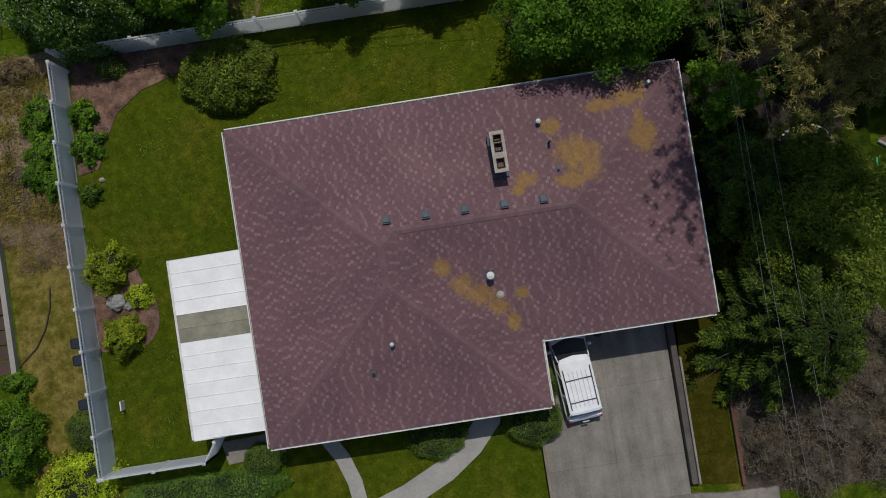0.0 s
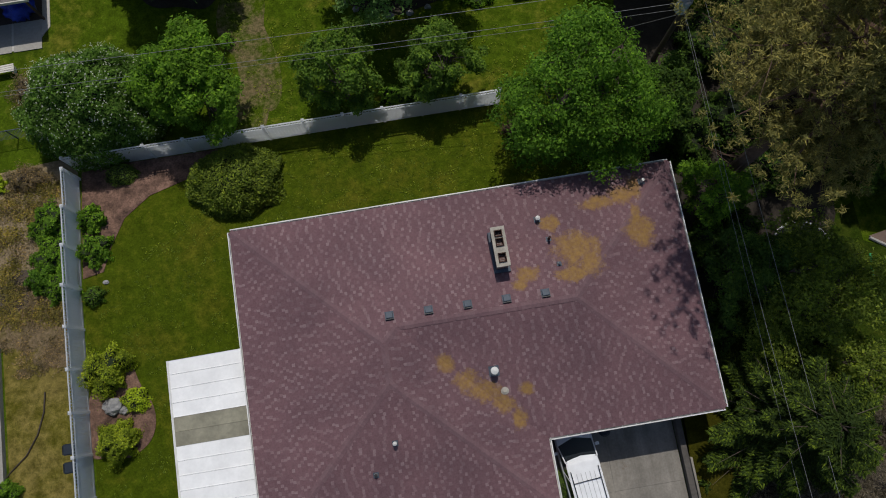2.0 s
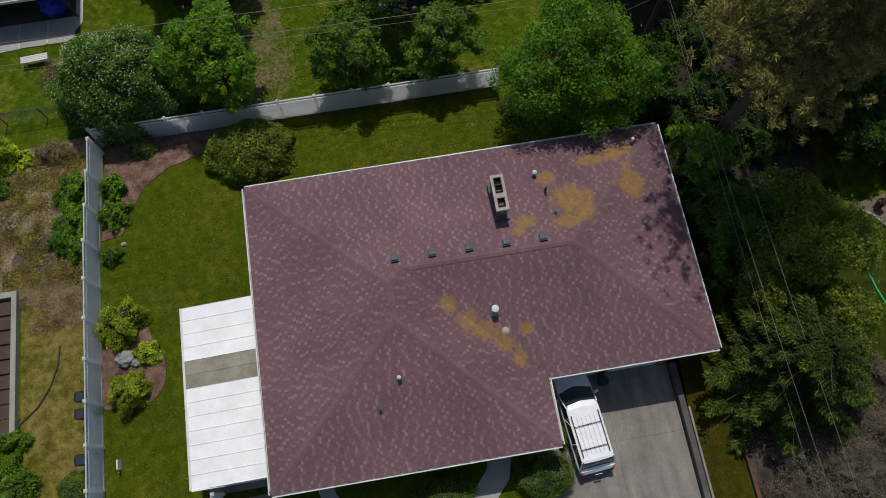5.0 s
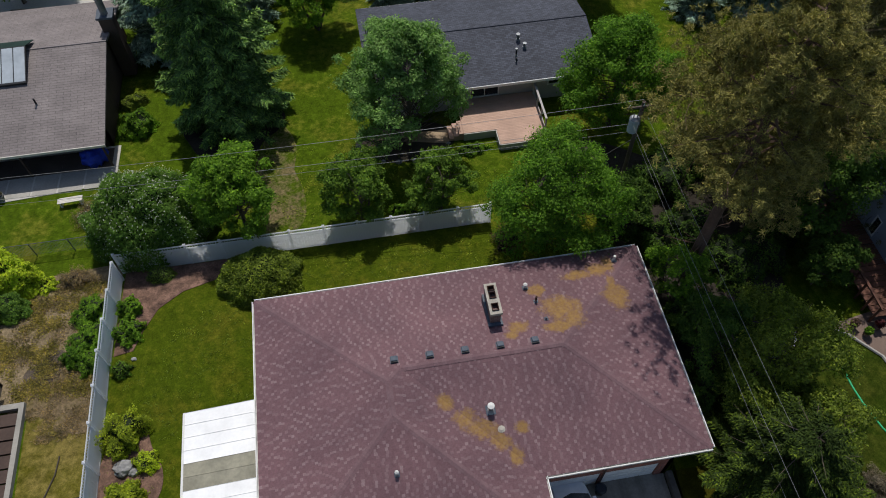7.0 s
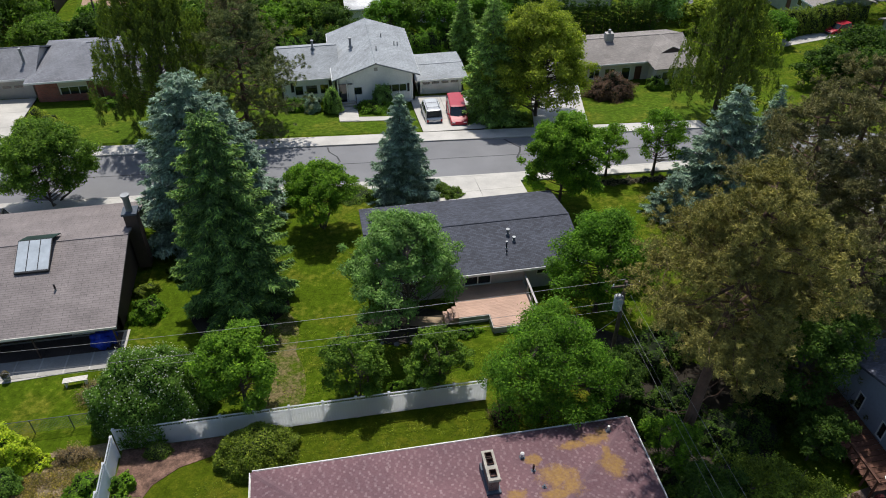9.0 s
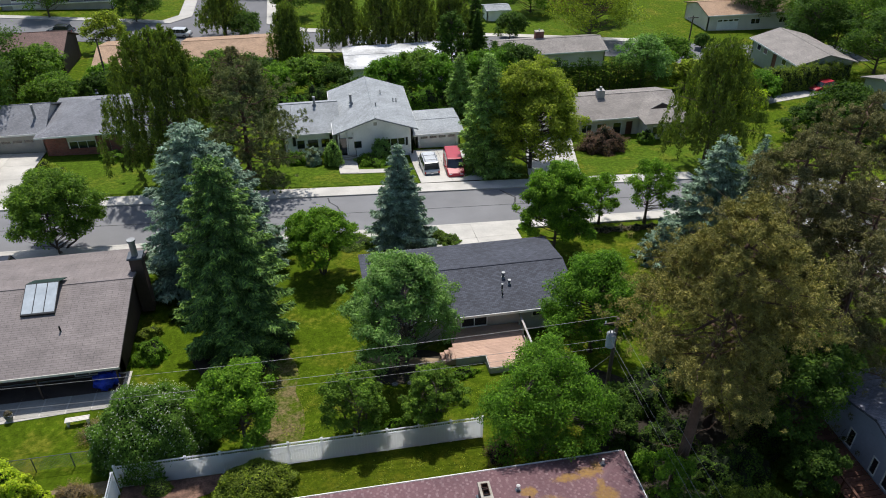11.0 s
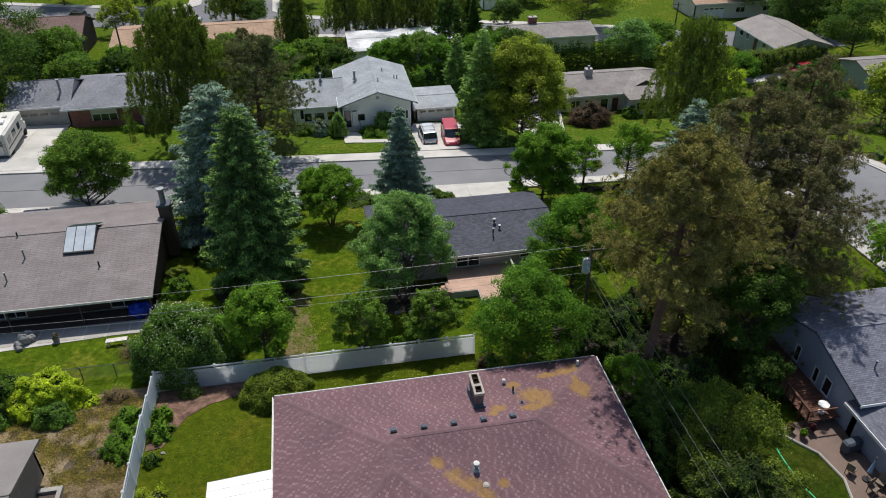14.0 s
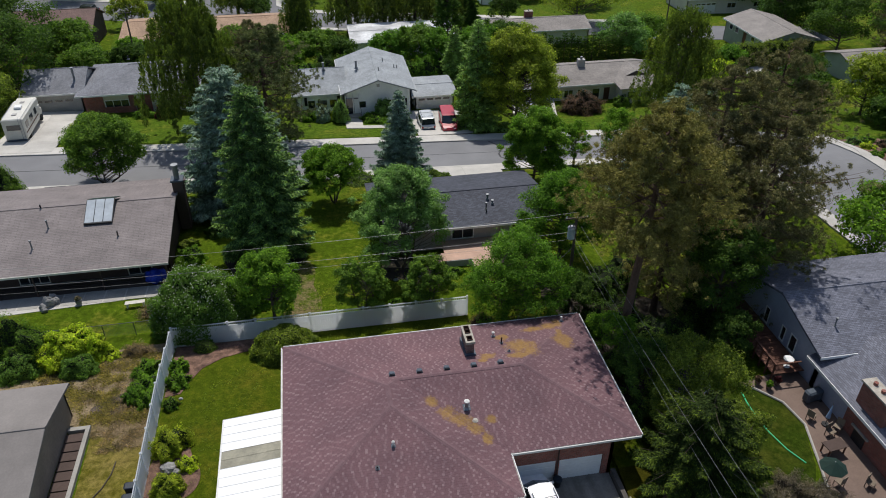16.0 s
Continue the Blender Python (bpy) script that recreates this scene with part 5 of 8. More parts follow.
def shrub(x, y, rx, ry, h, leaf, label, seed, leaves=5000, size=0.07, lumps=0.16, boxy=0.0, twiggy=0.0, tumble=0.45, slim=0.5, name="shrub", lift=0.0, blossoms=0):
    """A dense leafy mound: leaves over an uneven inner mass, shade-dark in colour unless twiggy."""
    rs = np.random.RandomState(seed)
    root = thing(name, (x, y, gz(x, y) - 0.05), label, name)
    ph = rs.uniform(0, 6, 6)
    n_boss = int(min(150, 26 + 9 * (rx + ry) * h))
    BOSS = unit(rs.normal(size=(n_boss, 3)) + np.array([0, 0, 0.25]))
    boss = 0.06 if lumps < 0.1 else 0.13

    def shape(D):
        k = 1 + lumps * (np.sin(3.1 * D[:, 0] * 2 + ph[0]) * np.sin(2.7 * D[:, 1] * 2 + ph[1]) + 0.6 * np.sin(6.3 * D[:, 0] + 5 * D[:, 2] + ph[2]) * np.sin(5.9 * D[:, 1] + ph[3]) + 0.4 * np.sin(12 * D[:, 0] + ph[4]) * np.sin(11 * D[:, 1] + 9 * D[:, 2] + ph[5]))
        if boxy:
            k = k * (1 + boxy * (1 / np.maximum(np.abs(D).max(1), 0.5) - 1))
        near = np.arccos(np.clip((D / np.linalg.norm(D, axis=1)[:, None]) @ BOSS.T, -1, 1)).min(1)
        k = k * (1 + boss * (0.55 - 1.1 * np.clip(near / (1.9 / math.sqrt(len(BOSS))), 0, 1.25) ** 2))
        return k[:, None]

    def rise(k):
        if lift:
            return h * (lift + (1 - lift) * (0.5 + 0.5 * k))
        return h * np.where(k > 0, 0.12 + 0.88 * k, 0.12 + 0.12 * np.maximum(k, -1.0))

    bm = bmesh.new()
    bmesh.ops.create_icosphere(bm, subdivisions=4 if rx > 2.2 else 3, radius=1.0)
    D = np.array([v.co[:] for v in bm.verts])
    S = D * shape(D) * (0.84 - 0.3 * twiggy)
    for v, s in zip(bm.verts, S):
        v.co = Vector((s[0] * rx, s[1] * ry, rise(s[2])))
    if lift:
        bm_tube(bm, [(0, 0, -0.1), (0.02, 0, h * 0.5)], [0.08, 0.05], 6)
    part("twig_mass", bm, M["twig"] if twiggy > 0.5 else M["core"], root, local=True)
    leaves, size = int(leaves * 2.1), size * 0.64
    d = unit(rs.normal(size=(leaves, 3)))
    if not lift:
        d[:, 2] = np.abs(d[:, 2]) - 0.12
    s = d * shape(d) * rs.uniform(0.82 - 0.35 * twiggy, 1.06, (leaves, 1))
    C = np.stack([s[:, 0] * rx, s[:, 1] * ry, rise(s[:, 2])], -1)
    keep = C[:, 2] > 0.03
    N = unit(d / np.array([rx, ry, h * 0.5]) + np.array([0, 0, 0.15]))
    U, V = leaf_axes(rs, N[keep], size, slim, tumble)
    leaf_cloud("foliage", C[keep], U, V, LEAF[leaf], root)
    if blossoms:
        d = unit(rs.normal(size=(blossoms, 3)))
        d[:, 2] = np.abs(d[:, 2]) - 0.05
        b = np.repeat(d * shape(d) * 1.04, 3, axis=0)
        b = np.stack([b[:, 0] * rx, b[:, 1] * ry, rise(b[:, 2])], -1) + rs.normal(size=(len(b), 3)) * 0.02
        U, V = leaf_axes(rs, np.repeat(d, 3, axis=0) + np.array([0, 0, 0.3]), 0.026, 0.8, 0.5)
        leaf_cloud("blossoms", b, U, V, LEAF["blossom"], root, "small white flower clusters")
    return root


# plants of the near garden
shrub(-10.2, 12.3, 2.4, 1.85, 2.15, "olive", "large rounded olive-green shrub on the lawn", 1, 12000, 0.115, 0.05, tumble=0.75)
shrub(-17.0, 4.0, 1.1, 1.15, 1.5, "gold", "loose yellow-green shrub in the mulch bed", 2, 4200, 0.08, 0.26, twiggy=0.2)
shrub(-15.85, 2.45, 0.62, 0.6, 0.75, "lime", "small lime-green shrub beside a boulder", 3, 1500, 0.07, 0.2)
shrub(-16.75, 0.65, 1.0, 0.95, 1.45, "gold", "loose yellow-green shrub near the fence", 4, 4200, 0.08, 0.24, twiggy=0.2)
shrub(-17.45, 7.6, 0.55, 0.5, 0.8, "mid", "small dark green shrub against the white fence", 5, 900, 0.07, 0.3)
shrub(-17.3, 9.9, 0.75, 0.85, 0.95, "maple", "broad-leaved green perennial clump", 6, 1300, 0.12, 0.3)
shrub(-17.45, 11.5, 0.65, 0.75, 0.9, "maple", "broad-leaved green perennial clump", 7, 1200, 0.12, 0.3)
shrub(-15.9, 13.7, 0.85, 0.6, 1.0, "box", "low clipped green shrub in the fence corner", 8, 1500, 0.05, 0.05)
for k, (x, y, r, lf) in enumerate(((-19.5, 11.6, 1.0, "maple"), (-19.4, 10.0, 0.95, "maple"), (-18.95, 8.4, 0.75, "maple"), (-19.9, 8.9, 0.6, "feather"))):
    shrub(x, y, r, r * 1.1, 0.9, lf, "leafy green shrub along the outside of the fence", 20 + k, 1700, 0.11, 0.3)
shrub(-19.2, -3.5, 1.0, 1.0, 1.1, "box", "rounded clipped green shrub", 30, 3500, 0.05, 0.05)
shrub(-19.8, -5.8, 1.9, 1.5, 1.4, "lime", "spreading golden-lime shrub", 31, 4200, 0.09, 0.22)
shrub(-22.6, -3.4, 1.5, 1.9, 2.4, "maple", "tall dense green shrub", 32, 6000, 0.10, 0.2)
shrub(-22.1, -0.7, 0.8, 0.5, 0.8, "maple", "small green shrub", 33, 1200, 0.09, 0.2)
shrub(-11.1, -6.1, 1.0, 0.85, 1.1, "box", "rounded clipped green shrub at the house corner", 34, 3200, 0.05, 0.05)
shrub(-14.0, -7.2, 3.8, 0.95, 0.9, "juniper", "low clipped dark green hedge", 35, 8000, 0.06, 0.06, boxy=0.4, name="hedge")
shrub(-2.9, -6.35, 1.45, 0.95, 1.0, "box", "flattened clipped shrub beside the front walk", 36, 4200, 0.055, 0.08)
shrub(1.75, -6.2, 1.45, 1.15, 1.35, "box", "rounded clipped green shrub at the driveway", 37, 4600, 0.055, 0.07)
shrub(2.9, -4.6, 0.35, 0.8, 0.9, "box", "small clipped green shrub beside the car", 38, 1200, 0.05, 0.1)
shrub(-16.4, 17.0, 3.6, 2.8, 5.5, "lilac", "huge dark green bush speckled with white blossom", 40, 30000, 0.12, 0.06, tumble=0.7, blossoms=1000)
broadleaf(-11.0, 16.4, 6.6, 2.6, "maple", "dense bright green small tree behind the fence", 41, 0.12, clumps=60, leaves=15000, size=0.12, clump_r=0.3)
shrub(-12.4, 19.5, 1.5, 1.5, 2.4, "maple", "green shrub behind the blossoming bush", 42, 3500, 0.11, 0.2)
shrub(-25.0, 14.4, 2.3, 1.8, 2.7, "lime", "bright lime-green spreading shrub", 43, 11000, 0.12, 0.12)
shrub(-24.3, 12.7, 1.4, 1.0, 1.5, "juniper", "layered green yew at the bed's edge", 44, 4500, 0.09, 0.1)
shrub(-28.3, 13.5, 2.0, 1.4, 1.8, "juniper", "layered green yew in dry soil", 45, 6000, 0.09, 0.1)
shrub(-28.6, 15.0, 2.2, 1.6, 3.6, "mid", "tall dark green shrub", 46, 6500, 0.10, 0.22)
shrub(-22.5, 14.2, 0.7, 0.6, 0.7, "lime", "low lime-green plant", 47, 800, 0.11, 0.3)
shrub(-20.7, 14.3, 1.1, 0.8, 0.9, "twigtan", "brown dry twiggy shrub", 48, 2200, 0.07, 0.3, twiggy=0.8)
shrub(-20.2, 19.2, 1.4, 1.1, 1.2, "twigtan", "sprawling half-bare shrub beside a patio", 49, 1700, 0.08, 0.35, twiggy=0.9)
broadleaf(-4.1, 16.4, 5.2, 2.3, "mid", "dark shrubby tree behind the white fence", 50, 0.1, clumps=44, leaves=8500, size=0.11, clump_r=0.27, stems=3)
broadleaf(0.7, 16.1, 4.9, 2.1, "mid", "dark shrubby tree with reddish leaves behind the fence", 51, 0.1, clumps=40, leaves=7500, size=0.11, clump_r=0.27, stems=3)
shrub(-1.6, 15.5, 0.9, 0.5, 1.6, "maple", "bright green sapling clump behind the fence", 52, 1500, 0.10, 0.3)
shrub(3.6, 20.6, 1.1, 0.5, 0.6, "maple", "low planting beside the deck", 53, 900, 0.09, 0.3)
broadleaf(6.7, 12.4, 8.3, 3.8, "feather", "broad feathery green tree behind the house", 54, 0.1, clumps=95, leaves=26000, size=0.10, clump_r=0.26, droop=0.25, stems=2)
shrub(4.3, 12.5, 1.0, 0.9, 1.5, "plum", "dark reddish shrub at the lawn's edge", 55, 1500, 0.08, 0.3, twiggy=0.3)
# Shade by the roof corner is put into the leaf tone.
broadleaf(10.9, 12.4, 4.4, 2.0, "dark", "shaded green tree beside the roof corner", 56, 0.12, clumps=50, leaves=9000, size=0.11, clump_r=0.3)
broadleaf(-0.45, 22.4, 10.0, 4.1, "silver", "tall grey-green shade tree", 57, 0.1, clumps=110, leaves=30000, size=0.12, clump_r=0.22, top=0.35, stems=3)
broadleaf(13.2, 21.5, 8.8, 4.0, "feather", "leafy green tree beside a navy-roofed house", 58, 0.05, clumps=80, leaves=20000, size=0.12, clump_r=0.25, top=0.2)
broadleaf(-5.5, 35.9, 6.3, 2.9, "maple", "round-crowned small tree on the lawn", 59, 0.2, clumps=80, leaves=19000, size=0.12, clump_r=0.26, stems=3)
broadleaf(-28.6, 43.9, 8.0, 4.1, "mid", "spreading round tree by the street", 60, 0.08, clumps=120, leaves=27000, size=0.14, clump_r=0.24, stems=3, lean=(0.3, 0))
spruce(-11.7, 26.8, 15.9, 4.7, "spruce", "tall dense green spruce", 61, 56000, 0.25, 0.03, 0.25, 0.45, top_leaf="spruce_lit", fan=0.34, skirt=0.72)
spruce(-14.6, 37.8, 14.5, 6.4, "blue", "tall blue-green spruce", 62, 40000, 0.31, 0.03, 0.2, 0.5, tiers=2.2)
spruce(-12.7, 38.6, 12.2, 5.2, "blue", "blue-green spruce beside a taller one", 162, 26000, 0.31, 0.03, 0.2, 0.6, tiers=2.2)
spruce(1.7, 39.7, 10.5, 3.5, "blue", "blue spruce beside the street", 63, 36000, 0.22, 0.02, 0.15, 0.8)
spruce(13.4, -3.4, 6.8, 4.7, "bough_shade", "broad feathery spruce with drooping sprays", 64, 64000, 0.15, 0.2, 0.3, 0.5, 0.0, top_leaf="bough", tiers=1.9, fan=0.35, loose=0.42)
broadleaf(15.4, 2.3, 5.6, 3.4, "olive", "wide feathery green tree over the lawn", 65, 0.12, clumps=80, leaves=20000, size=0.10, clump_r=0.25, droop=0.35, stems=3)
broadleaf(16.8, -1.6, 4.0, 2.1, "olive", "feathery green tree beside a spruce", 168, 0.1, clumps=44, leaves=7000, size=0.10, clump_r=0.27, droop=0.35, stems=3)
# Dark leaf tone again in place of shade.
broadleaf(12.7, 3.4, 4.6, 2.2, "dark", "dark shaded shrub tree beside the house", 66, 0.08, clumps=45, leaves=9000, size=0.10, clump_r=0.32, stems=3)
broadleaf(12.3, 7.4, 3.8, 1.7, "maple", "bright sapling under the pine", 67, 0.1, clumps=30, leaves=3500, size=0.11, clump_r=0.32, stems=3)
for k, (x, y, r, h) in enumerate(((20.4, -5.6, 1.5, 1.6), (19.0, -4.6, 1.2, 1.3), (21.0, -7.6, 1.6, 1.5), (13.4, -7.0, 1.9, 1.6), (15.6, -8.4, 2.2, 1.9), (17.6, -7.0, 2.0, 1.7), (14.4, -10.3, 2.0, 1.4), (18.2, -10.2, 2.1, 1.6), (12.5, -9.2, 1.4, 1.2), (16.2, -6.0, 1.5, 1.5), (19.4, -8.0, 1.5, 1.5))):
    shrub(x, y, r, r * 0.9, h, "brownbush", "brown half-bare twiggy shrub", 70 + k, 4200, 0.13, 0.3, twiggy=0.75, tumble=1.0, slim=0.16)
# Two trees added and sized to throw shade on the deck.
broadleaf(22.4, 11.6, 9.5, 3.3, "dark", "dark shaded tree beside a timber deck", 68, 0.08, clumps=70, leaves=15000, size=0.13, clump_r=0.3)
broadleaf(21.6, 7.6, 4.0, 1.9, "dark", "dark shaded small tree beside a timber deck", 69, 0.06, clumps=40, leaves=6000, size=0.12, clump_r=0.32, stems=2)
pine(13.4, 8.3, 18.2, 4.9, "pine", "tall leaning ponderosa pine with ochre-green needles", 80, (1.3, 0.9), 3900, 19, 0.21, 0.46, 26)
pine(24.3, 19.2, 19.5, 6.0, "pine_dark", "tall dark pine with low branches", 81, (0.5, 0.3), 3800, 18, 0.23, 0.12, 8)
pine(27.0, 15.0, 17.0, 5.9, "pine_dark", "tall dark pine shading a roof", 181, (0.2, 0.3), 3200, 18, 0.23, 0.12, 8)
pine(33.0, 25.5, 17.8, 6.4, "pine_dark", "tall dark pine by the side street", 82, (0.3, 0.2), 3200, 18, 0.24, 0.12, 6)
pine(18.6, 13.8, 14.5, 4.4, "pine", "smaller ochre pine among taller ones", 83, (0.6, 0.3), 2200, 18, 0.22, 0.14, 8)
broadleaf(15.0, 36.3, 8.6, 3.3, "maple", "bright green maple by the street", 84, 0.02, clumps=90, leaves=30000, size=0.15, clump_r=0.30, lean=(0.3, 0))
broadleaf(20.9, 40.2, 5.6, 2.1, "maple", "young street tree with a thin trunk", 85, 0.12, clumps=36, leaves=5000, size=0.12, clump_r=0.3)
broadleaf(25.3, 39.6, 7.0, 2.5, "maple", "young street tree with a thin trunk", 86, 0.12, clumps=42, leaves=6500, size=0.12, clump_r=0.3)
spruce(29.3, 35.2, 11.5, 5.4, "blue", "tall sparse blue spruce", 87, 26000, 0.29, 0.03, 0.36, 0.75, 0.08, tiers=2.0)
spruce(32.4, 34.4, 11.0, 3.0, "blue", "blue spruce beside another", 88, 10000, 0.27, 0.05, 0.3, 0.8, 0.1)
spruce(24.0, 33.0, 4.6, 2.6, "blue", "small blue spruce", 89, 8000, 0.22, 0.02, 0.15, 0.75)
weeping(-20.0, 57.0, 17.0, 7.0, "willow", "tall weeping birch in front of a grey house", 90, 42000, 0.17)
pine(-12.4, 55.8, 14.0, 6.2, "pine_green", "dark pine on a front lawn", 91, (0.4, 0), 2600, 20, 0.26, 0.08, 4)
spruce(13.4, 56.0, 14.2, 4.2, "spruce_lit", "tall green spruce beside a garage", 92, 16000, 0.3, 0.04, 0.25, 0.6)
broadleaf(18.6, 55.8, 13.4, 6.2, "cotton", "tall yellow-green cottonwood", 93, 0.02, clumps=170, leaves=40000, size=0.17, clump_r=0.22, top=0.25)
weeping(39.0, 53.8, 15.2, 6.0, "willow", "tall weeping willow by a driveway", 94, 20000, 0.19)
shrub(29.5, 61.3, 3.0, 2.0, 2.9, "plum", "spreading purple-leaved shrub", 95, 6000, 0.13, 0.2, twiggy=0.2)
for k, (x, y, r, h, lf, lab) in enumerate((
        (36.0, 63.0, 1.2, 1.6, "mid", "rounded clipped shrub by a wall"), (39.5, 63.3, 1.2, 1.6, "mid", "rounded clipped shrub by a wall"),
        (-3.4, 60.8, 1.0, 3.2, "spruce_lit", "upright conifer beside the steps"), (-5.6, 61.5, 1.1, 2.0, "blue", "small blue spruce shrub"),
        (-7.6, 62.0, 1.2, 1.4, "maple", "green foundation shrub"), (-4.6, 61.8, 0.8, 1.3, "lime", "golden foundation shrub"), (1.2, 60.8, 2.0, 1.3, "maple", "low green foundation planting"),
        (2.2, 61.6, 1.3, 3.0, "silver", "airy grey-green shrub by a wall"), (-33.5, 59.0, 2.4, 2.6, "cotton", "rounded lime-green tree on a lawn"),
        (-28.5, 65.6, 1.5, 1.0, "maple", "low foundation shrubs"), (-26.2, 64.9, 0.8, 1.6, "burgundy", "burgundy foundation shrub"), (-25.2, 65.6, 1.3, 2.2, "dark", "dark clipped shrub by a wall"),
        (5.2, 40.4, 1.0, 0.9, "box", "clipped hedge mound by the street"), (6.0, 39.0, 1.1, 0.9, "box", "clipped hedge mound by the street"),
        (-2.6, 40.6, 2.0, 0.7, "box", "low clipped hedge by the street"), (-7.6, 41.0, 1.8, 0.7, "juniper", "low green planting by the kerb"), (-9.6, 40.6, 0.7, 2.2, "brownbush", "narrow brown shrub by the street"),
        (-18.4, 26.9, 1.3, 1.4, "maple", "green shrub beside a brown house"), (-18.9, 29.5, 0.9, 0.9, "olive", "olive shrub beside a brown house"), (-16.5, 31.5, 1.2, 1.0, "dark", "dark shrub under the spruce"),
        (-39.0, 44.2, 1.5, 2.0, "burgundy", "burgundy shrub by the drive"), (-37.5, 41.0, 2.0, 4.5, "mid", "green tree by the drive"))):
    shrub(x, y, r, r * 0.85, h, lf, lab, 100 + k, int(1500 + 900 * r * h), 0.11, 0.18)
for k in range(8):
    x = 18.0 + k * 1.5
    shrub(x, street_y(x, 39.6), 0.9, 0.5, 0.5, "brownbush", "low dark shrub in a row along the kerb", 130 + k, 700, 0.08, 0.3)

# The pines' deep shade is coloured into this undergrowth's leaves.
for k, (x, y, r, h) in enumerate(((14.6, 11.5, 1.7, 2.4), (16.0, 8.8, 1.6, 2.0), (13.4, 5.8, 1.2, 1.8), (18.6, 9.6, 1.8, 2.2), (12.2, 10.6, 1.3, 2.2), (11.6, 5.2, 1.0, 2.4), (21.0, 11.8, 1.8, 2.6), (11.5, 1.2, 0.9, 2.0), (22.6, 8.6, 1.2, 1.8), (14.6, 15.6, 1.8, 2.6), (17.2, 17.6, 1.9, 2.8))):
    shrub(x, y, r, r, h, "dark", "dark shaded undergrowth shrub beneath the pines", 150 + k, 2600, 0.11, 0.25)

# trees of the back lots: x, y, height, radius, leaf, kind
trees_by_the_lots = [(-43, 91.5, 6.8, 4.6, "mid", "b"), (-49.5, 87, 12.5, 7.2, "dark", "b"), (-20, 86, 6, 3.4, "mid", "b"), (-13.5, 87, 6.0, 3.8, "mid", "b"), (5.5, 82.5, 6.6, 3.6, "feather", "b"), (-27, 94, 4.2, 3.2, "dark", "b"),
    (-18, 93, 5, 3.6, "mid", "b"), (19, 84, 6.5, 3.4, "feather", "b"), (24, 90, 6, 3.6, "dark", "b"), (28, 80, 4.6, 2.8, "mid", "b"), (50.5, 82, 5.0, 2.6, "cotton", "b"), (27, 92, 5, 3.4, "dark", "b"),
    (-46.5, 76.0, 11.5, 7.0, "dark", "b"), (-46.5, 66, 6.5, 4.2, "olive", "b"), (-34.5, 92, 3.5, 2.4, "maple", "b"), (-29, 88, 4.0, 3.0, "mid", "b"), (-24, 84, 5.0, 3.4, "cotton", "b"), (-15.5, 82, 8.5, 3.8, "pine_dark", "p")]
trees_behind_gardens = [(-10, 84, 5.5, 3.2, "maple", "b"), (-8.0, 96.3, 11.0, 3.6, "willow", "w"), (-5.5, 86, 6.0, 3.6, "mid", "b"), (-2.0, 84, 5.2, 3.2, "dark", "b"), (9.5, 83.5, 7.4, 4.0, "mid", "b"), (13.0, 81.5, 7.0, 3.6, "feather", "b"),
    (14.5, 76, 9.0, 3.0, "spruce_lit", "s"), (16, 90, 11, 2.6, "dark", "b"), (21.5, 97, 9.5, 1.9, "dark", "s"), (44.6, 85, 8.2, 4.3, "silver", "b"), (49, 88, 5.0, 3.0, "maple", "b"), (31, 112, 5.0, 3.2, "dark", "b"),
    (45.5, 110, 12.5, 8.6, "cotton", "b"), (52, 76, 5, 2.6, "maple", "b"), (55, 71, 4, 2.4, "lime", "b"), (66.5, 53.5, 9.0, 4.2, "cotton", "b"), (78, 62, 13, 5.2, "pine_dark", "p"), (86, 86, 10.5, 6.0, "mid", "b")]
trees_along_lanes = [(94, 84, 13, 5.5, "pine_dark", "p"), (87, 98, 8, 4.4, "dark", "b"), (84, 100, 11, 5.5, "dark", "b"), (84, 104, 12, 4.6, "spruce", "s"), (93, 101, 11, 5, "mid", "b"), (-19.4, 117.4, 9.5, 4.8, "willow", "w"),
    (0.6, 105.2, 12, 4.4, "willow", "w"), (7.0, 104.6, 13, 4.2, "willow", "w"), (12.6, 104.2, 12.5, 4.4, "willow", "w"), (18.2, 104, 13, 4.2, "willow", "w"), (22.5, 103.2, 11.5, 2.6, "dark", "s"), (-37.4, 111.5, 6.6, 3.6, "cotton", "b"),
    (-30, 112, 3.2, 2.2, "mid", "b"), (-56, 96, 9, 5, "dark", "b"), (-62, 110, 11, 5, "mid", "b"), (-58, 74, 8, 4.5, "dark", "b"), (-52, 132, 9, 5, "mid", "b"), (26, 132, 6, 3.6, "maple", "b")]
trees_past_the_street = [(52, 124, 12, 5, "dark", "b"), (64, 103, 3.0, 1.6, "dark", "b"), (48, 136, 10, 6, "dark", "b"), (0, 146, 9, 6, "mid", "b"), (-14, 150, 9, 6, "dark", "b"), (14, 142, 10, 5, "dark", "b"),
    (34, 142, 10, 6, "mid", "b"), (57, 61, 5.5, 3.4, "mid", "b"), (65, 65, 6.5, 4, "dark", "b"), (83, 54, 10, 5, "pine_dark", "p"), (91, 70, 10, 5, "dark", "b"), (60, 77, 4.5, 3, "feather", "b"),
    (52, 92, 6, 4, "mid", "b"), (98, 88, 10, 5, "feather", "b"), (-39, 84, 5, 3.6, "mid", "b"), (-33, 86, 4.4, 3.2, "dark", "b"), (-47, 94, 5, 4, "dark", "b"), (-16, 116, 5, 3.5, "mid", "b")]
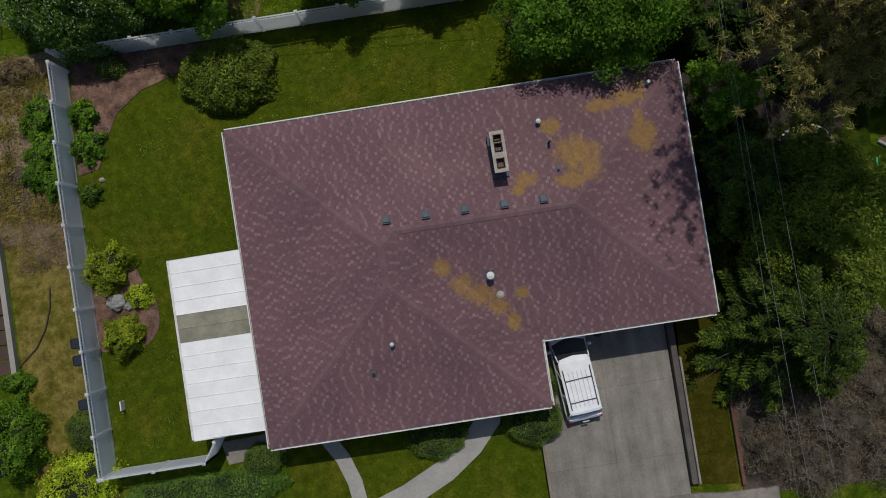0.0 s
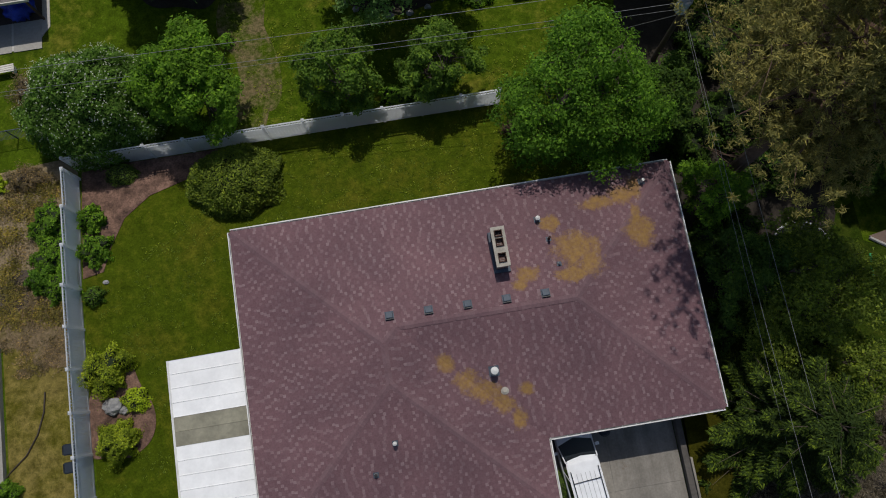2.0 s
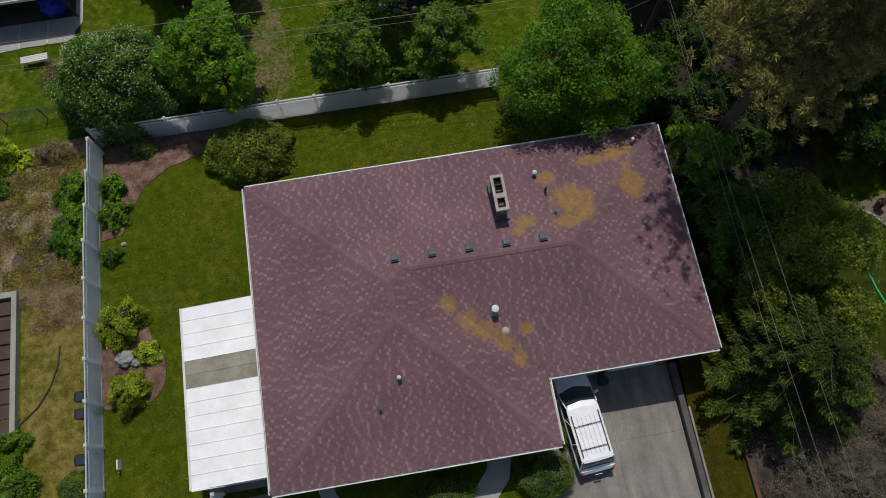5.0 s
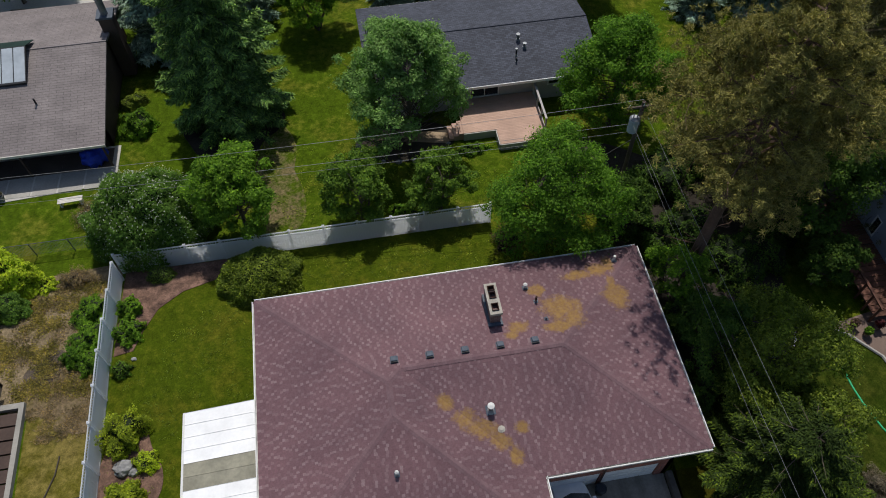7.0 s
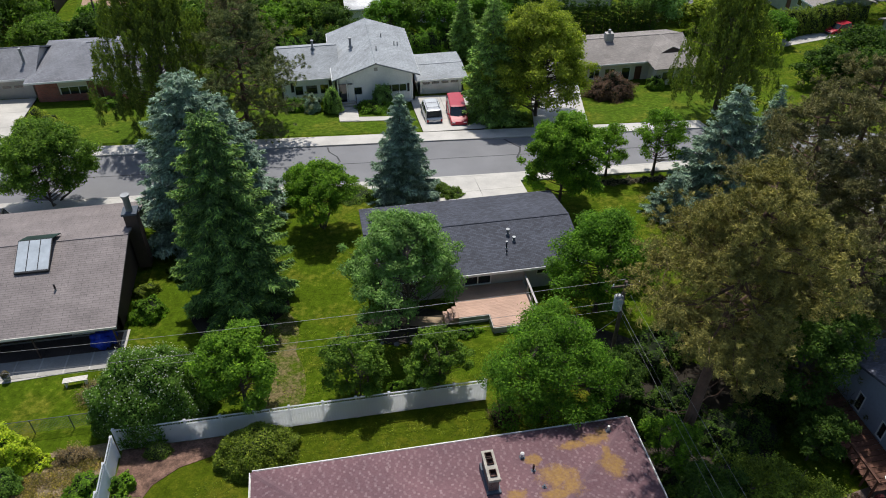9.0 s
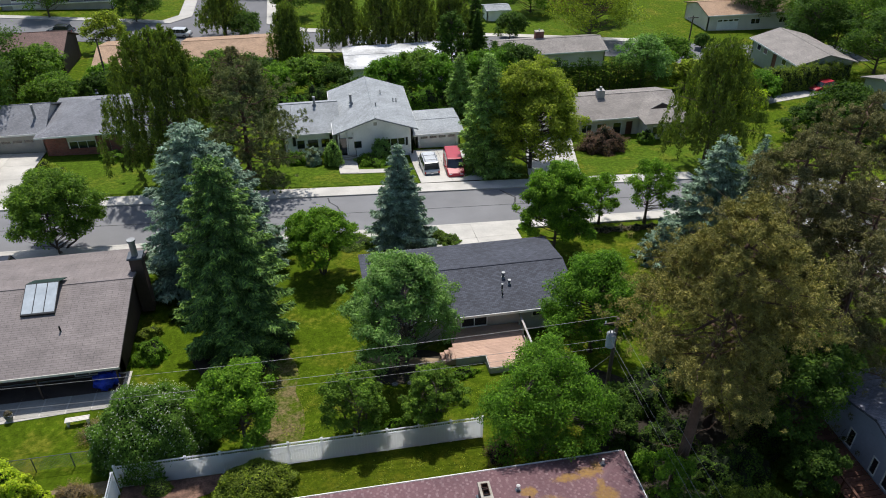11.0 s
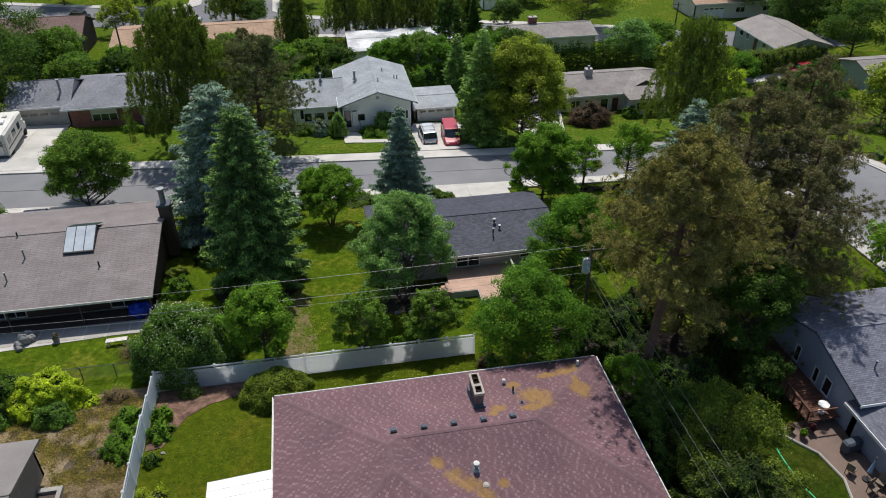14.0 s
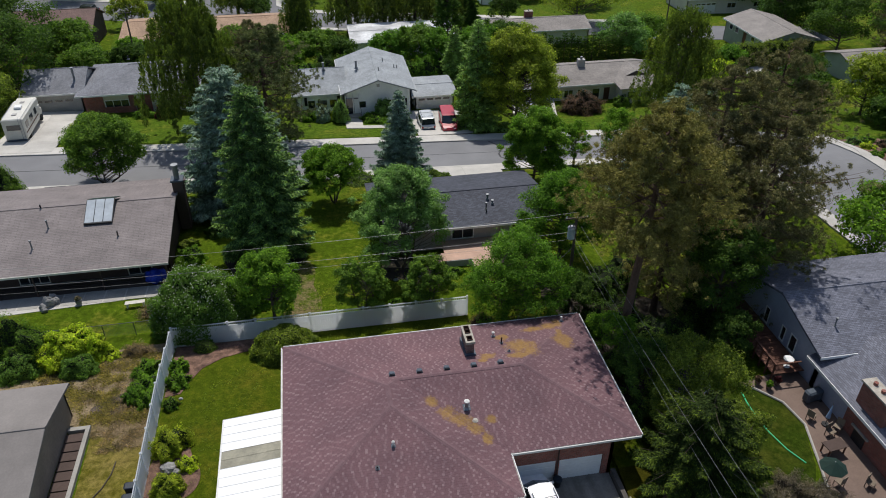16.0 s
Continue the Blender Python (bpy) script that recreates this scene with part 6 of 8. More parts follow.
trees_far_off = [(22, 88, 5.5, 3.4, "feather", "b"), (-8, 130, 8, 4.5, "mid", "b"), (40, 130, 8, 5, "maple", "b"), (-36, 128, 7, 4.5, "mid", "b"), (88, 110, 8, 5, "mid", "b"), (82, 118, 10, 6, "dark", "b"),
    (46, 6, 7.5, 3.6, "cotton", "b"), (41.0, 17.6, 7.8, 4.4, "maple", "b"), (60, 30, 7, 4, "maple", "b"), (72, 50, 9, 5, "dark", "b"), (61, 58, 6, 3.8, "dark", "b"), (64.5, 47.5, 4.0, 2.4, "mid", "b"), (74, 42, 9, 5, "dark", "b"), (66, 44, 9, 4.6, "mid", "b"), (-46, 52, 5.0, 3.0, "mid", "b")]
for k, (x, y, h, r, lf, kind) in enumerate(trees_by_the_lots + trees_behind_gardens + trees_along_lanes + trees_past_the_street + trees_far_off):
    lf = "dark" if lf == "mid" and k % 2 else lf
    words = {"lime": "lime-green", "maple": "bright green", "mid": "green", "dark": "dark green", "feather": "leafy green", "cotton": "yellow-green", "spruce": "dark green", "spruce_lit": "green", "silver": "grey-green", "pine_dark": "dark", "willow": "drooping green", "olive": "olive-green", "plum": "purple-brown"}[lf]
    if kind == "b":
        broadleaf(x, y, h, r, lf, words + " broadleaf tree among the back lots", 200 + k, 0.05, clumps=40, leaves=int(2000 + 700 * r), size=0.235, clump_r=0.36)
    elif kind == "s":
        spruce(x, y, h, r, lf, words + " conifer among the back lots", 200 + k, 6500, 0.36, 0.03, 0.22, 0.7)
    elif kind == "w":
        weeping(x, y, h, r, lf, words + " weeping tree along the far street", 200 + k, 9000, 0.24)
    else:
        pine(x, y, h, r, lf, words + " pine among the back lots", 200 + k, (0.3, 0), 620, 14, 0.32, 0.15, 2)
for k in range(13):
    x = 29.0 + k * 1.15
    spruce(x, 82.5 - 0.1 * k, 5.4 + 0.4 * math.sin(k * 1.7), 1.0, "dark", "slim dark arborvitae in a tall hedge row", 300 + k, 3000, 0.17, 0.0, -0.4, 0.35)
for k in range(9):
    x = 61.5 + k * 1.9
    shrub(x, 79.0 + 0.42 * k, 1.6, 1.4, 4.0, "olive", "clipped olive hedge section in front of a sage house", 320 + k, 1500, 0.15, 0.1, boxy=0.5, name="hedge")

# thick understorey between the back gardens
for k in range(17):
    x = -22 + 2.9 * k
    lf = ("dark", "mid", "feather")[k % 3]
    shrub(x, 78.6 + 1.6 * math.sin(k * 2.1), 2.2, 1.7, 3.0 + 0.8 * math.sin(k * 1.3), lf, "dense green shrub among the back gardens", 340 + k, 2600, 0.17, 0.22)
for k in range(9):
    x = -40 + 3.3 * k
    shrub(x, 85.5 + 1.5 * math.sin(k * 1.9), 2.0, 1.7, 2.2 + 0.6 * math.sin(k), ("mid", "dark")[k % 2], "dense green shrub among the back gardens", 370 + k, 2000, 0.18, 0.22)

# planted corner bed of the side street
drape("corner_bed", [(54.6, 31), (57.5, 32), (60.5, 38.5), (60.0, 42.0), (55.2, 42.6), (54.7, 37)], M["mulch"], "bark bed with flowers at the street corner", "garden bed", 0.06, 1.0)
for k, (x, y, r, h, lf, lab) in enumerate(((55.6, 33.2, 0.9, 0.8, "silver", "pale grey-green mound of flowers"), (56.9, 34.6, 0.8, 0.7, "silver", "pale grey-green mound of flowers"), (55.5, 36.4, 0.8, 0.6, "maple", "low green perennial"),
                                         (57.6, 36.8, 0.9, 0.9, "feather", "low green perennial"), (56.2, 38.8, 0.8, 0.7, "lime", "golden low shrub"), (58.6, 38.9, 1.0, 1.0, "plum", "reddish low shrub"), (55.6, 40.6, 0.9, 0.9, "silver", "pale grey-green mound of flowers"), (57.8, 41.0, 0.8, 0.8, "maple", "low green perennial"))):
    shrub(x, y, r, r, h, lf, lab + " at the street corner", 390 + k, 1100, 0.10, 0.25)
drape("side_drive", [(59.0, 74.6), (60.0, 77.2), (66.0, 79.0), (75.0, 81.6), (75.8, 79.4), (67.0, 76.8)], M["concrete_pale"], "pale gravel drive beside a long hedge", "driveway", 0.07, 2.0)


# small plants of the dry bed, too many to count
def scatter_tufts(outline, n, leaf, label, seed, size=0.05, spread=0.16, per=9, h=0.12):
    rs = np.random.RandomState(seed)
    xs, ys = [p[0] for p in outline], [p[1] for p in outline]
    C = []
    while len(C) < n:
        x, y = rs.uniform(min(xs), max(xs)), rs.uniform(min(ys), max(ys))
        inside = False
        for (xa, ya), (xb, yb) in zip(outline, outline[1:] + outline[:1]):
            if (ya > y) != (yb > y) and x < (xb - xa) * (y - ya) / (yb - ya) + xa:
                inside = not inside
        if inside and noise.noise(Vector((x * 0.9, y * 0.9, seed))) + 0.5 * noise.noise(Vector((x * 3, y * 3, seed))) > 0.04:
            C.append((x, y, gz(x, y) + 0.04))
    K = np.array(C)[np.repeat(np.arange(n), per)]
    P = K + rs.normal(size=K.shape) * np.array([spread, spread, 0]) + np.stack([np.zeros(len(K)), np.zeros(len(K)), rs.uniform(0.0, h, len(K))], -1)
    U, V = leaf_axes(rs, np.tile([0, 0, 1.0], (len(K), 1)), size, 0.5, 0.8)
    root = new("ground_cover")
    tagged(root, label, "ground cover", "", "stuff")
    leaf_cloud("leaves", P, U, V, LEAF[leaf], root)


BED = [(-18.4, 6.6), (-22.6, 6.7), (-23.4, 8.6), (-26.5, 9.0), (-27.5, 12.5), (-22.0, 13.8), (-18.4, 14.0)]
scatter_tufts(BED, 2400, "sedum", "low yellow-green ground cover over dry soil", 5)
scatter_tufts(BED, 900, "twigtan", "dry brown low plants over bare soil", 6)
scatter_tufts([(-21.9, 4.4), (-18.4, 4.4), (-18.4, 7.4), (-22.2, 7.6)], 700, "twigtan", "dry straw-coloured grass tufts over bare soil", 16, 0.045, 0.12, 8, 0.05)
scatter_tufts([(-17.9, -5.2), (-10.3, -5.2), (-10.2, 8.6), (10, 9.2), (10, 14.0), (-10, 13.6), (-16.5, 8), (-17.9, 6)], 1500, "olive", "scattered coarse weeds in the lawn", 7, 0.03, 0.05, 5, 0.03)

scatter_tufts([(-16.5, 9.0), (-10.3, 9.4), (10, 9.6), (10, 13.9), (-8, 13.7), (-12, 11.5)], 600, "cotton", "pale yellow-green weeds scattered in the lawn", 8, 0.035, 0.05, 5, 0.03)
scatter_tufts([(-10, 15.2), (6, 15.2), (4, 21), (-10, 24)], 700, "cotton", "pale yellow-green weeds in the neighbouring grass", 9, 0.04, 0.06, 5, 0.04)

# ---- other houses ----
def cottage(name, label, x0, x1, y0, y1, eave, pitch, axis, roof_mat, wall_mat, over=0.5, south=(), west=(), east=(), base=None, hip=(False, False), trim="white", frame_mat="white", group="", thick=0.16, door=None, chimneys=(), category="house"):
    """A house with walls of real thickness, framed windows and a pitched roof; axis is the way the ridge runs. Openings are (u0, u1, v0, v1) from the floor."""
    cx, cy = (x0 + x1) / 2, (y0 + y1) / 2
    gb = min(gz(x, y) for x in (x0, x1) for y in (y0, y1)) - 0.2 if base is None else base
    h = thing(name, (cx, cy, gb), label, category, group)
    top = eave - 0.1
    fl = max(gz(x, y) for x in (x0, x1) for y in (y0, y1)) if base is None else base
    for p0, p1, ops in (((x0, y0), (x1, y0), south), ((x1, y0), (x1, y1), east), ((x1, y1), (x0, y1), ()), ((x0, y1), (x0, y0), west)):
        ops2 = [(a, b, c + fl - gb, d + fl - gb) for a, b, c, d, *_ in ops]
        _, m = wall_run(h, p0, p1, gb, top, wall_mat, ops2)
        for o, full in zip(ops2, ops):
            kind = full[4] if len(full) > 4 else "w"
            if kind == "w":
                window_in(h, m, o, M[frame_mat], max(1, round((o[1] - o[0]) / 0.9)))
            elif kind == "d":
                part("door", box(o[0] + 0.03, o[1] - 0.03, 0.06, 0.11, o[2], o[3] - 0.03, 0, m), M["timber_red"], h)
            elif kind == "g":
                d = part("garage_door", box(o[0] + 0.02, o[1] - 0.02, 0.08, 0.12, o[2], o[3] - 0.02, 0, m), M[frame_mat], h, "sectional garage door")
                for k in range(4):
                    a = o[0] + (o[1] - o[0]) * (k + 0.12) / 4
                    part("pane", box(a, a + (o[1] - o[0]) * 0.19, 0.06, 0.082, o[3] - 0.48, o[3] - 0.2, 0, m), M["glass"], d)
    X0, X1, Y0, Y1 = x0 - over, x1 + over, y0 - over, y1 + over
    if axis == "x":
        half = (Y1 - Y0) / 2
        a = X0 + (half if hip[0] else 0)
        b = X1 - (half if hip[1] else 0)
        rz_, yr = eave + half * pitch, (Y0 + Y1) / 2
        R0, R1 = (a, yr, rz_), (b, yr, rz_)
        c = [(X0, Y0, eave), (X1, Y0, eave), (X1, Y1, eave), (X0, Y1, eave)]
        planes = [[c[0], c[1], R1, R0], [c[2], c[3], R0, R1]]
        ends = ((hip[0], [c[3], c[0], R0], (x0, y0), (x0, y1)), (hip[1], [c[1], c[2], R1], (x1, y0), (x1, y1)))
    else:
        half = (X1 - X0) / 2
        a = Y0 + (half if hip[0] else 0)
        b = Y1 - (half if hip[1] else 0)
        rz_, xr = eave + half * pitch, (X0 + X1) / 2
        R0, R1 = (xr, a, rz_), (xr, b, rz_)
        c = [(X0, Y0, eave), (X1, Y0, eave), (X1, Y1, eave), (X0, Y1, eave)]
        planes = [[c[3], c[0], R0, R1], [c[1], c[2], R1, R0]]
        ends = ((hip[0], [c[0], c[1], R0], (x0, y0), (x1, y0)), (hip[1], [c[2], c[3], R1], (x0, y1), (x1, y1)))
    for pl in planes:
        part("roof_slope", slab(pl, thick), roof_mat, h)
    for is_hip, tri, pa, pb in ends:
        if is_hip:
            part("roof_slope", slab(tri, thick), roof_mat, h)
        else:
            bm = bmesh.new()
            apex = ((pa[0] + pb[0]) / 2, (pa[1] + pb[1]) / 2)
            sx, sy = (0.09 if pa[0] == pb[0] else 0), (0.09 if pa[1] == pb[1] else 0)
            za = eave - 0.1
            prof = [(pa[0], pa[1], za), (pb[0], pb[1], za), (apex[0], apex[1], rz_ - thick - 0.06 - over * 0)]
            f0 = [bm.verts.new((p[0] - sx, p[1] - sy, p[2])) for p in prof]
            f1 = [bm.verts.new((p[0] + sx, p[1] + sy, p[2])) for p in prof]
            bm.faces.new(f0), bm.faces.new(f1[::-1])
            for k in range(3):
                bm.faces.new((f0[k], f1[k], f1[(k + 1) % 3], f0[(k + 1) % 3]))
            bmesh.ops.recalc_face_normals(bm, faces=bm.faces[:])
            part("gable", bm, wall_mat, h)
    # fascia boards along the eaves and a ridge cap
    if axis == "x":
        for y in (Y0, Y1):
            part("fascia", box(X0, X1, y - 0.05, y + 0.02, eave - thick - 0.06, eave - 0.012), M[trim], h)
    else:
        for x in (X0, X1):
            part("fascia", box(x - 0.05, x + 0.02, Y0, Y1, eave - thick - 0.06, eave - 0.012), M[trim], h)
    part("ridge_cap", tube([(R0[0], R0[1], R0[2] - 0.03), (R1[0], R1[1], R1[2] - 0.03)], 0.09, 6), roof_mat, h)
    for q in chimneys:
        chx, chy, w, d, z1, mt = q
        ch = part("chimney", box(chx - w / 2, chx + w / 2, chy - d / 2, chy + d / 2, gb if mt == "brick" else eave - 0.2, z1), M[mt], h, "chimney")
        part("chimney_cap", box(chx - w / 2 - 0.05, chx + w / 2 + 0.05, chy - d / 2 - 0.05, chy + d / 2 + 0.05, z1, z1 + 0.1), M["cap"], ch)
        part("flue", cyl(chx, chy, z1 + 0.1, z1 + 0.38, 0.12, n=10), M["galv"], ch)
    return h, (planes, R0, R1)


def stack(parent, x, y, z, r, h, mat="galv", hat=True, name="vent_pipe"):
    p = part(name, cyl(x, y, z - 0.15, z + h, r, n=10), M[mat], parent)
    if hat:
        part("rain_cap", cyl(x, y, z + h + 0.02, z + h + 0.12, r * 1.5, n=10), M["galv"], p)
    part("pipe_boot", cyl(x, y, z - 0.1, z + 0.06, r * 2.2, r * 1.3, n=10), M["galv"], p)


def slope_z(eave, pitch, y_edge, y):
    return eave + pitch * abs(y - y_edge)


# navy-roofed house
navy, _ = cottage("house", "low grey-sided house with a dark navy shingle gable roof", -1.9, 12.6, 24.9, 33.0, 1.0, 0.2, "x", M["navy_roof"], M["wall_grey"], 0.65,
                  south=((0.8, 2.6, 1.5, 2.45), (6.2, 8.2, 1.16, 2.5), (11.6, 13.2, 1.5, 2.45)), west=((2.0, 3.6, 1.4, 2.4),), base=-1.75)
nz = lambda y: slope_z(1.0, 0.2, 24.25, y)
stack(navy, 8.1, 27.6, nz(27.6), 0.1, 0.35)
stack(navy, 7.7, 26.3, nz(26.3), 0.06, 0.5, "black", True)
stack(navy, 8.4, 26.9, nz(26.9), 0.09, 0.25, "galv", True)
stack(navy, 7.6, 25.8, nz(25.8), 0.05, 0.35, "black", False)

dk = thing("deck", (6, 22.3, gz(6, 22.3)), "raised salmon-stained timber deck with three steps", "deck")
DZ = -0.62
def deck_field(x0, x1, y0, y1, n):
    for k in range(n):
        a, b = y0 + (y1 - y0) * k / n, y0 + (y1 - y0) * (k + 1) / n
        part("board", box(x0, x1, a + 0.004, b - 0.004, DZ - 0.04, DZ, 0.0), M["deck"], dk)
deck_field(3.3, 8.7, 21.75, 24.85, 22)
deck_field(5.5, 8.7, 20.4, 21.75, 10)
for q in ((3.3, 5.5, 21.68, 21.74), (5.5, 8.7, 20.33, 20.39)):
    part("skirt", box(*q, gz(6, 21) - 0.25, DZ - 0.03), M["wall_grey"], dk, "grey skirting board")
part("skirt", box(5.43, 5.49, 20.39, 21.68, gz(6, 21) - 0.25, DZ - 0.03), M["wall_grey"], dk)
part("skirt", box(8.7, 8.76, 20.4, 24.8, gz(8, 21) - 0.3, DZ - 0.03), M["wall_grey"], dk)
for k in range(3):
    part("step", box(2.35 + 0.32 * k, 2.67 + 0.32 * k, 21.8, 23.0, gz(2.5, 22) - 0.05, DZ - 0.6 + 0.18 * (k + 1)), M["deck"], dk)
for k in range(4):
    part("railing_post", box(8.62, 8.72, 21.2 + 1.1 * k, 21.3 + 1.1 * k, DZ, DZ + 0.95), M["wall_grey"], dk)
part("railing", box(8.6, 8.74, 21.2, 24.7, DZ + 0.95, DZ + 1.0), M["wall_grey"], dk)
drape("gravel_path", [(-3.0, 22.9), (2.3, 21.6), (2.4, 22.6), (-2.6, 24.0)], M["dirt"], "pale stony path to the deck steps", "path", 0.06, 1.0)

# brown house with patio
brown, _ = cottage("house", "long low brown house with a taupe shingle roof", -40.3, -19.9, 25.6, 37.0, 1.26, 0.205, "x", M["brown_roof"], M["wall_brown"], 0.5,
                   south=((4.0, 6.4, 0.1, 2.0), (8.4, 10.8, 0.1, 2.0), (13.0, 15.0, 0.8, 1.9), (17.0, 19.0, 0.1, 2.0)), base=-1.6, trim="wall_brown", frame_mat="wall_beige")
bz = lambda y: 1.26 + 0.205 * (y - 25.1)
ext = slab([(-40.8, 23.35, 0.90), (-19.4, 23.35, 0.90), (-19.4, 25.1, 1.26), (-40.8, 25.1, 1.26)], 0.14)
part("patio_roof", ext, M["brown_roof"], brown, "roof overhang above the patio")
part("fascia", box(-40.8, -19.4, 23.29, 23.36, 0.70, 0.888), M["wall_beige"], brown, "pale fascia board")
for x in (-19.7, -24.8, -29.9, -35.0):
    part("post", box(x - 0.05, x + 0.05, 23.45, 23.55, gz(x, 23.5), 0.74), M["wall_brown"], brown)
ch = part("chimney", box(-19.75, -18.85, 32.5, 33.4, -1.6, 3.35), M["wall_brown"], brown, "boxed brown chimney")
part("chimney_cap", box(-19.85, -18.75, 32.4, 33.5, 3.35, 3.5), M["vent"], ch, "metal chimney cap")
part("flue", cyl(-19.3, 32.9, 3.5, 4.75, 0.24, n=12), M["galv"], ch, "round metal flue")
part("rain_cap", cyl(-19.3, 32.9, 4.75, 4.9, 0.32, n=12), M["galv"], ch)
sk = thing("solar_collector", (-25.35, 30.20, bz(30.20)), "tilted three-panel rooftop solar collector", "solar panel")
zz0, zz1 = bz(28.50) + 0.2, bz(28.50) + 0.2 + 0.95
part("frame", slab([(-26.65, 28.50, zz0), (-24.35, 28.50, zz0), (-24.35, 31.00, zz1), (-26.65, 31.00, zz1)], 0.12), M["black"], sk, "dark collector frame")
for k in range(3):
    a = -26.60 + 0.755 * k
    part("panel", slab([(a, 28.58, zz0 + 0.03), (a + 0.69, 28.58, zz0 + 0.03), (a + 0.69, 30.92, zz1 - 0.005), (a, 30.92, zz1 - 0.005)], 0.02), M["skylight"], sk, "pale glazed collector panel")
part("backing", slab([(-26.65, 31.00, zz1), (-24.35, 31.00, zz1), (-24.25, 32.30, bz(31.30) + 0.0), (-26.55, 32.30, bz(31.30) + 0.0)], 0.05), M["umbrella_green"], sk, "dark green backing")
for x, y, h, mt in ((-29.5, 28.6, 0.7, "galv"), (-30.3, 26.3, 0.7, "galv"), (-23.7, 26.9, 0.5, "black"), (-30.6, 31.2, 0.4, "black")):
    stack(brown, x, y, bz(y), 0.06, h, mt, mt == "galv")
pt = drape("patio", [(-36, 20.9), (-20.3, 21.9), (-19.4, 23.0), (-19.4, 25.5), (-36, 25.5)], M["concrete_pale"], "concrete patio with pale joints under a deep roof", "patio", 0.04, 1.0)
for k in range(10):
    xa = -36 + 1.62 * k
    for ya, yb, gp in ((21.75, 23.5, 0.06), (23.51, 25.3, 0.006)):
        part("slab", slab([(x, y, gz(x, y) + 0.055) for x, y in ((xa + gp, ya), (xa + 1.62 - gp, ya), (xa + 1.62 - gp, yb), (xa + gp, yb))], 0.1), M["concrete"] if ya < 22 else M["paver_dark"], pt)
tp = bmesh.new()
bmesh.ops.create_icosphere(tp, subdivisions=3, radius=1.0)
for v in tp.verts:
    n_ = noise.noise(v.co * 2.3) * 0.35 + noise.noise(v.co * 5.1) * 0.15
    v.co = Vector((-20.75 + v.co.x * (0.85 + n_), 24.0 + v.co.y * (0.6 + n_), gz(-20.7, 24) + 0.1 + max(0.0, 0.55 + v.co.z * (0.6 + n_))))
solo("tarp", tp, M["tarp"], "crumpled bright blue tarp over a heap on the patio", "tarp", smooth=True)

# white house
white, _ = cottage("house", "white gabled house with raised entry and pale grey shingle roof", -2.6, 6.1, 62.7, 75.0, -1.35, 0.34, "y", M["grey_roof"], M["wall_white"], 0.6,
                   south=((1.6, 2.7, 1.6, 2.6), (5.2, 7.8, 1.6, 2.6)), east=((1.0, 2.0, 1.5, 2.5),), base=-5.2)
part("shutter", box(4.9 - 2.6, 5.15 - 2.6, 62.62, 62.69, -3.6, -2.6), M["black"], white)
part("shutter", box(7.85 - 2.6, 8.1 - 2.6, 62.62, 62.69, -3.6, -2.6), M["black"], white)
part("gable_vent", box(1.55, 1.95, 62.6, 62.69, -0.8, -0.4), M["wall_grey"], white)
wing, _ = cottage("house_wing", "white side wing with a row of windows under pale grey shingles", -9.0, -2.7, 64.6, 73.5, -1.9, 0.36, "x", M["grey_roof"], M["wall_white"], 0.5,
                  south=((1.5, 2.5, 1.15, 2.35), (2.75, 4.1, 1.15, 2.35), (4.35, 5.4, 1.15, 2.35)), base=-5.2)
for x, w in ((-7.72, 0.36), (-3.4, 0.36)):
    part("shutter", box(x - w / 2, x + w / 2, 64.5, 64.59, -3.55, -2.4), M["black"], wing)
stack(wing, -5.0, 68.6, -0.1, 0.12, 0.8)
stack(white, -0.6, 68.5, -0.15, 0.14, 0.9)
for x, y in ((3.2, 70.5), (4.6, 69.0), (5.0, 69.2), (2.2, 66.0)):
    stack(white, x, y, -1.35 + 0.34 * (6.7 - x), 0.06, 0.35)
# No recess is cut; a dark plate gives the entry's shade.
part("porch_recess", box(-2.55, -0.95, 62.55, 62.66, -4.3, -2.1), M["glass"], white, "dark glass plate standing in for a shaded entry recess")
for x in (-2.62, -1.62, -0.9):
    part("porch_post", box(x - 0.07, x + 0.07, 62.38, 62.5, -4.3, -1.5), M["white"], white)
part("entry_door", box(-1.5, -0.95, 62.48, 62.545, -4.25, -2.2), M["white"], white, "white entry door")
stp = thing("entry_steps", (-1.8, 61.8, gz(-1.8, 61.8)), "grey concrete entry steps with dark rails", "steps")
for k in range(5):
    part("step", box(-2.8, -0.7, 62.3 - 0.32 * (4 - k) - 0.32, 62.3 - 0.32 * (4 - k), -5.0, -4.75 + 0.18 * k - 0.1), M["concrete"], stp)
for x in (-2.8, -0.7):
    part("rail", tube([(x, 60.7, -4.0), (x, 62.4, -3.2)], 0.03, 6), M["black"], stp)
gar, _ = cottage("garage", "white attached garage with a low grey roof", 6.8, 12.2, 64.6, 71.0, -3.1, 0.07, "x", M["grey_roof"], M["wall_white"], 0.45, south=((0.4, 4.9, 0.05, 1.95, "g"),), base=-5.4, category="garage")

# slate-roofed house
gl, _ = cottage("house", "low house with slate-grey hip roof, brick and cream walls", -36.0, -21.5, 67.6, 78.2, -1.15, 0.3, "x", M["slate_roof"], M["wall_cream"], 0.7,
                south=((2.6, 5.6, 0.8, 2.0), (6.4, 7.1, 0.05, 2.0, "d"), (9.6, 10.4, 1.2, 1.9)), base=-4.2, hip=(True, True))
part("brick_facing", box(-35.9, -33.5, 67.52, 67.595, -4.2, -1.3), M["brick"], gl, "red brick facing")
part("brick_facing", box(-30.35, -29.65, 67.52, 67.595, -4.2, -1.3), M["brick"], gl)
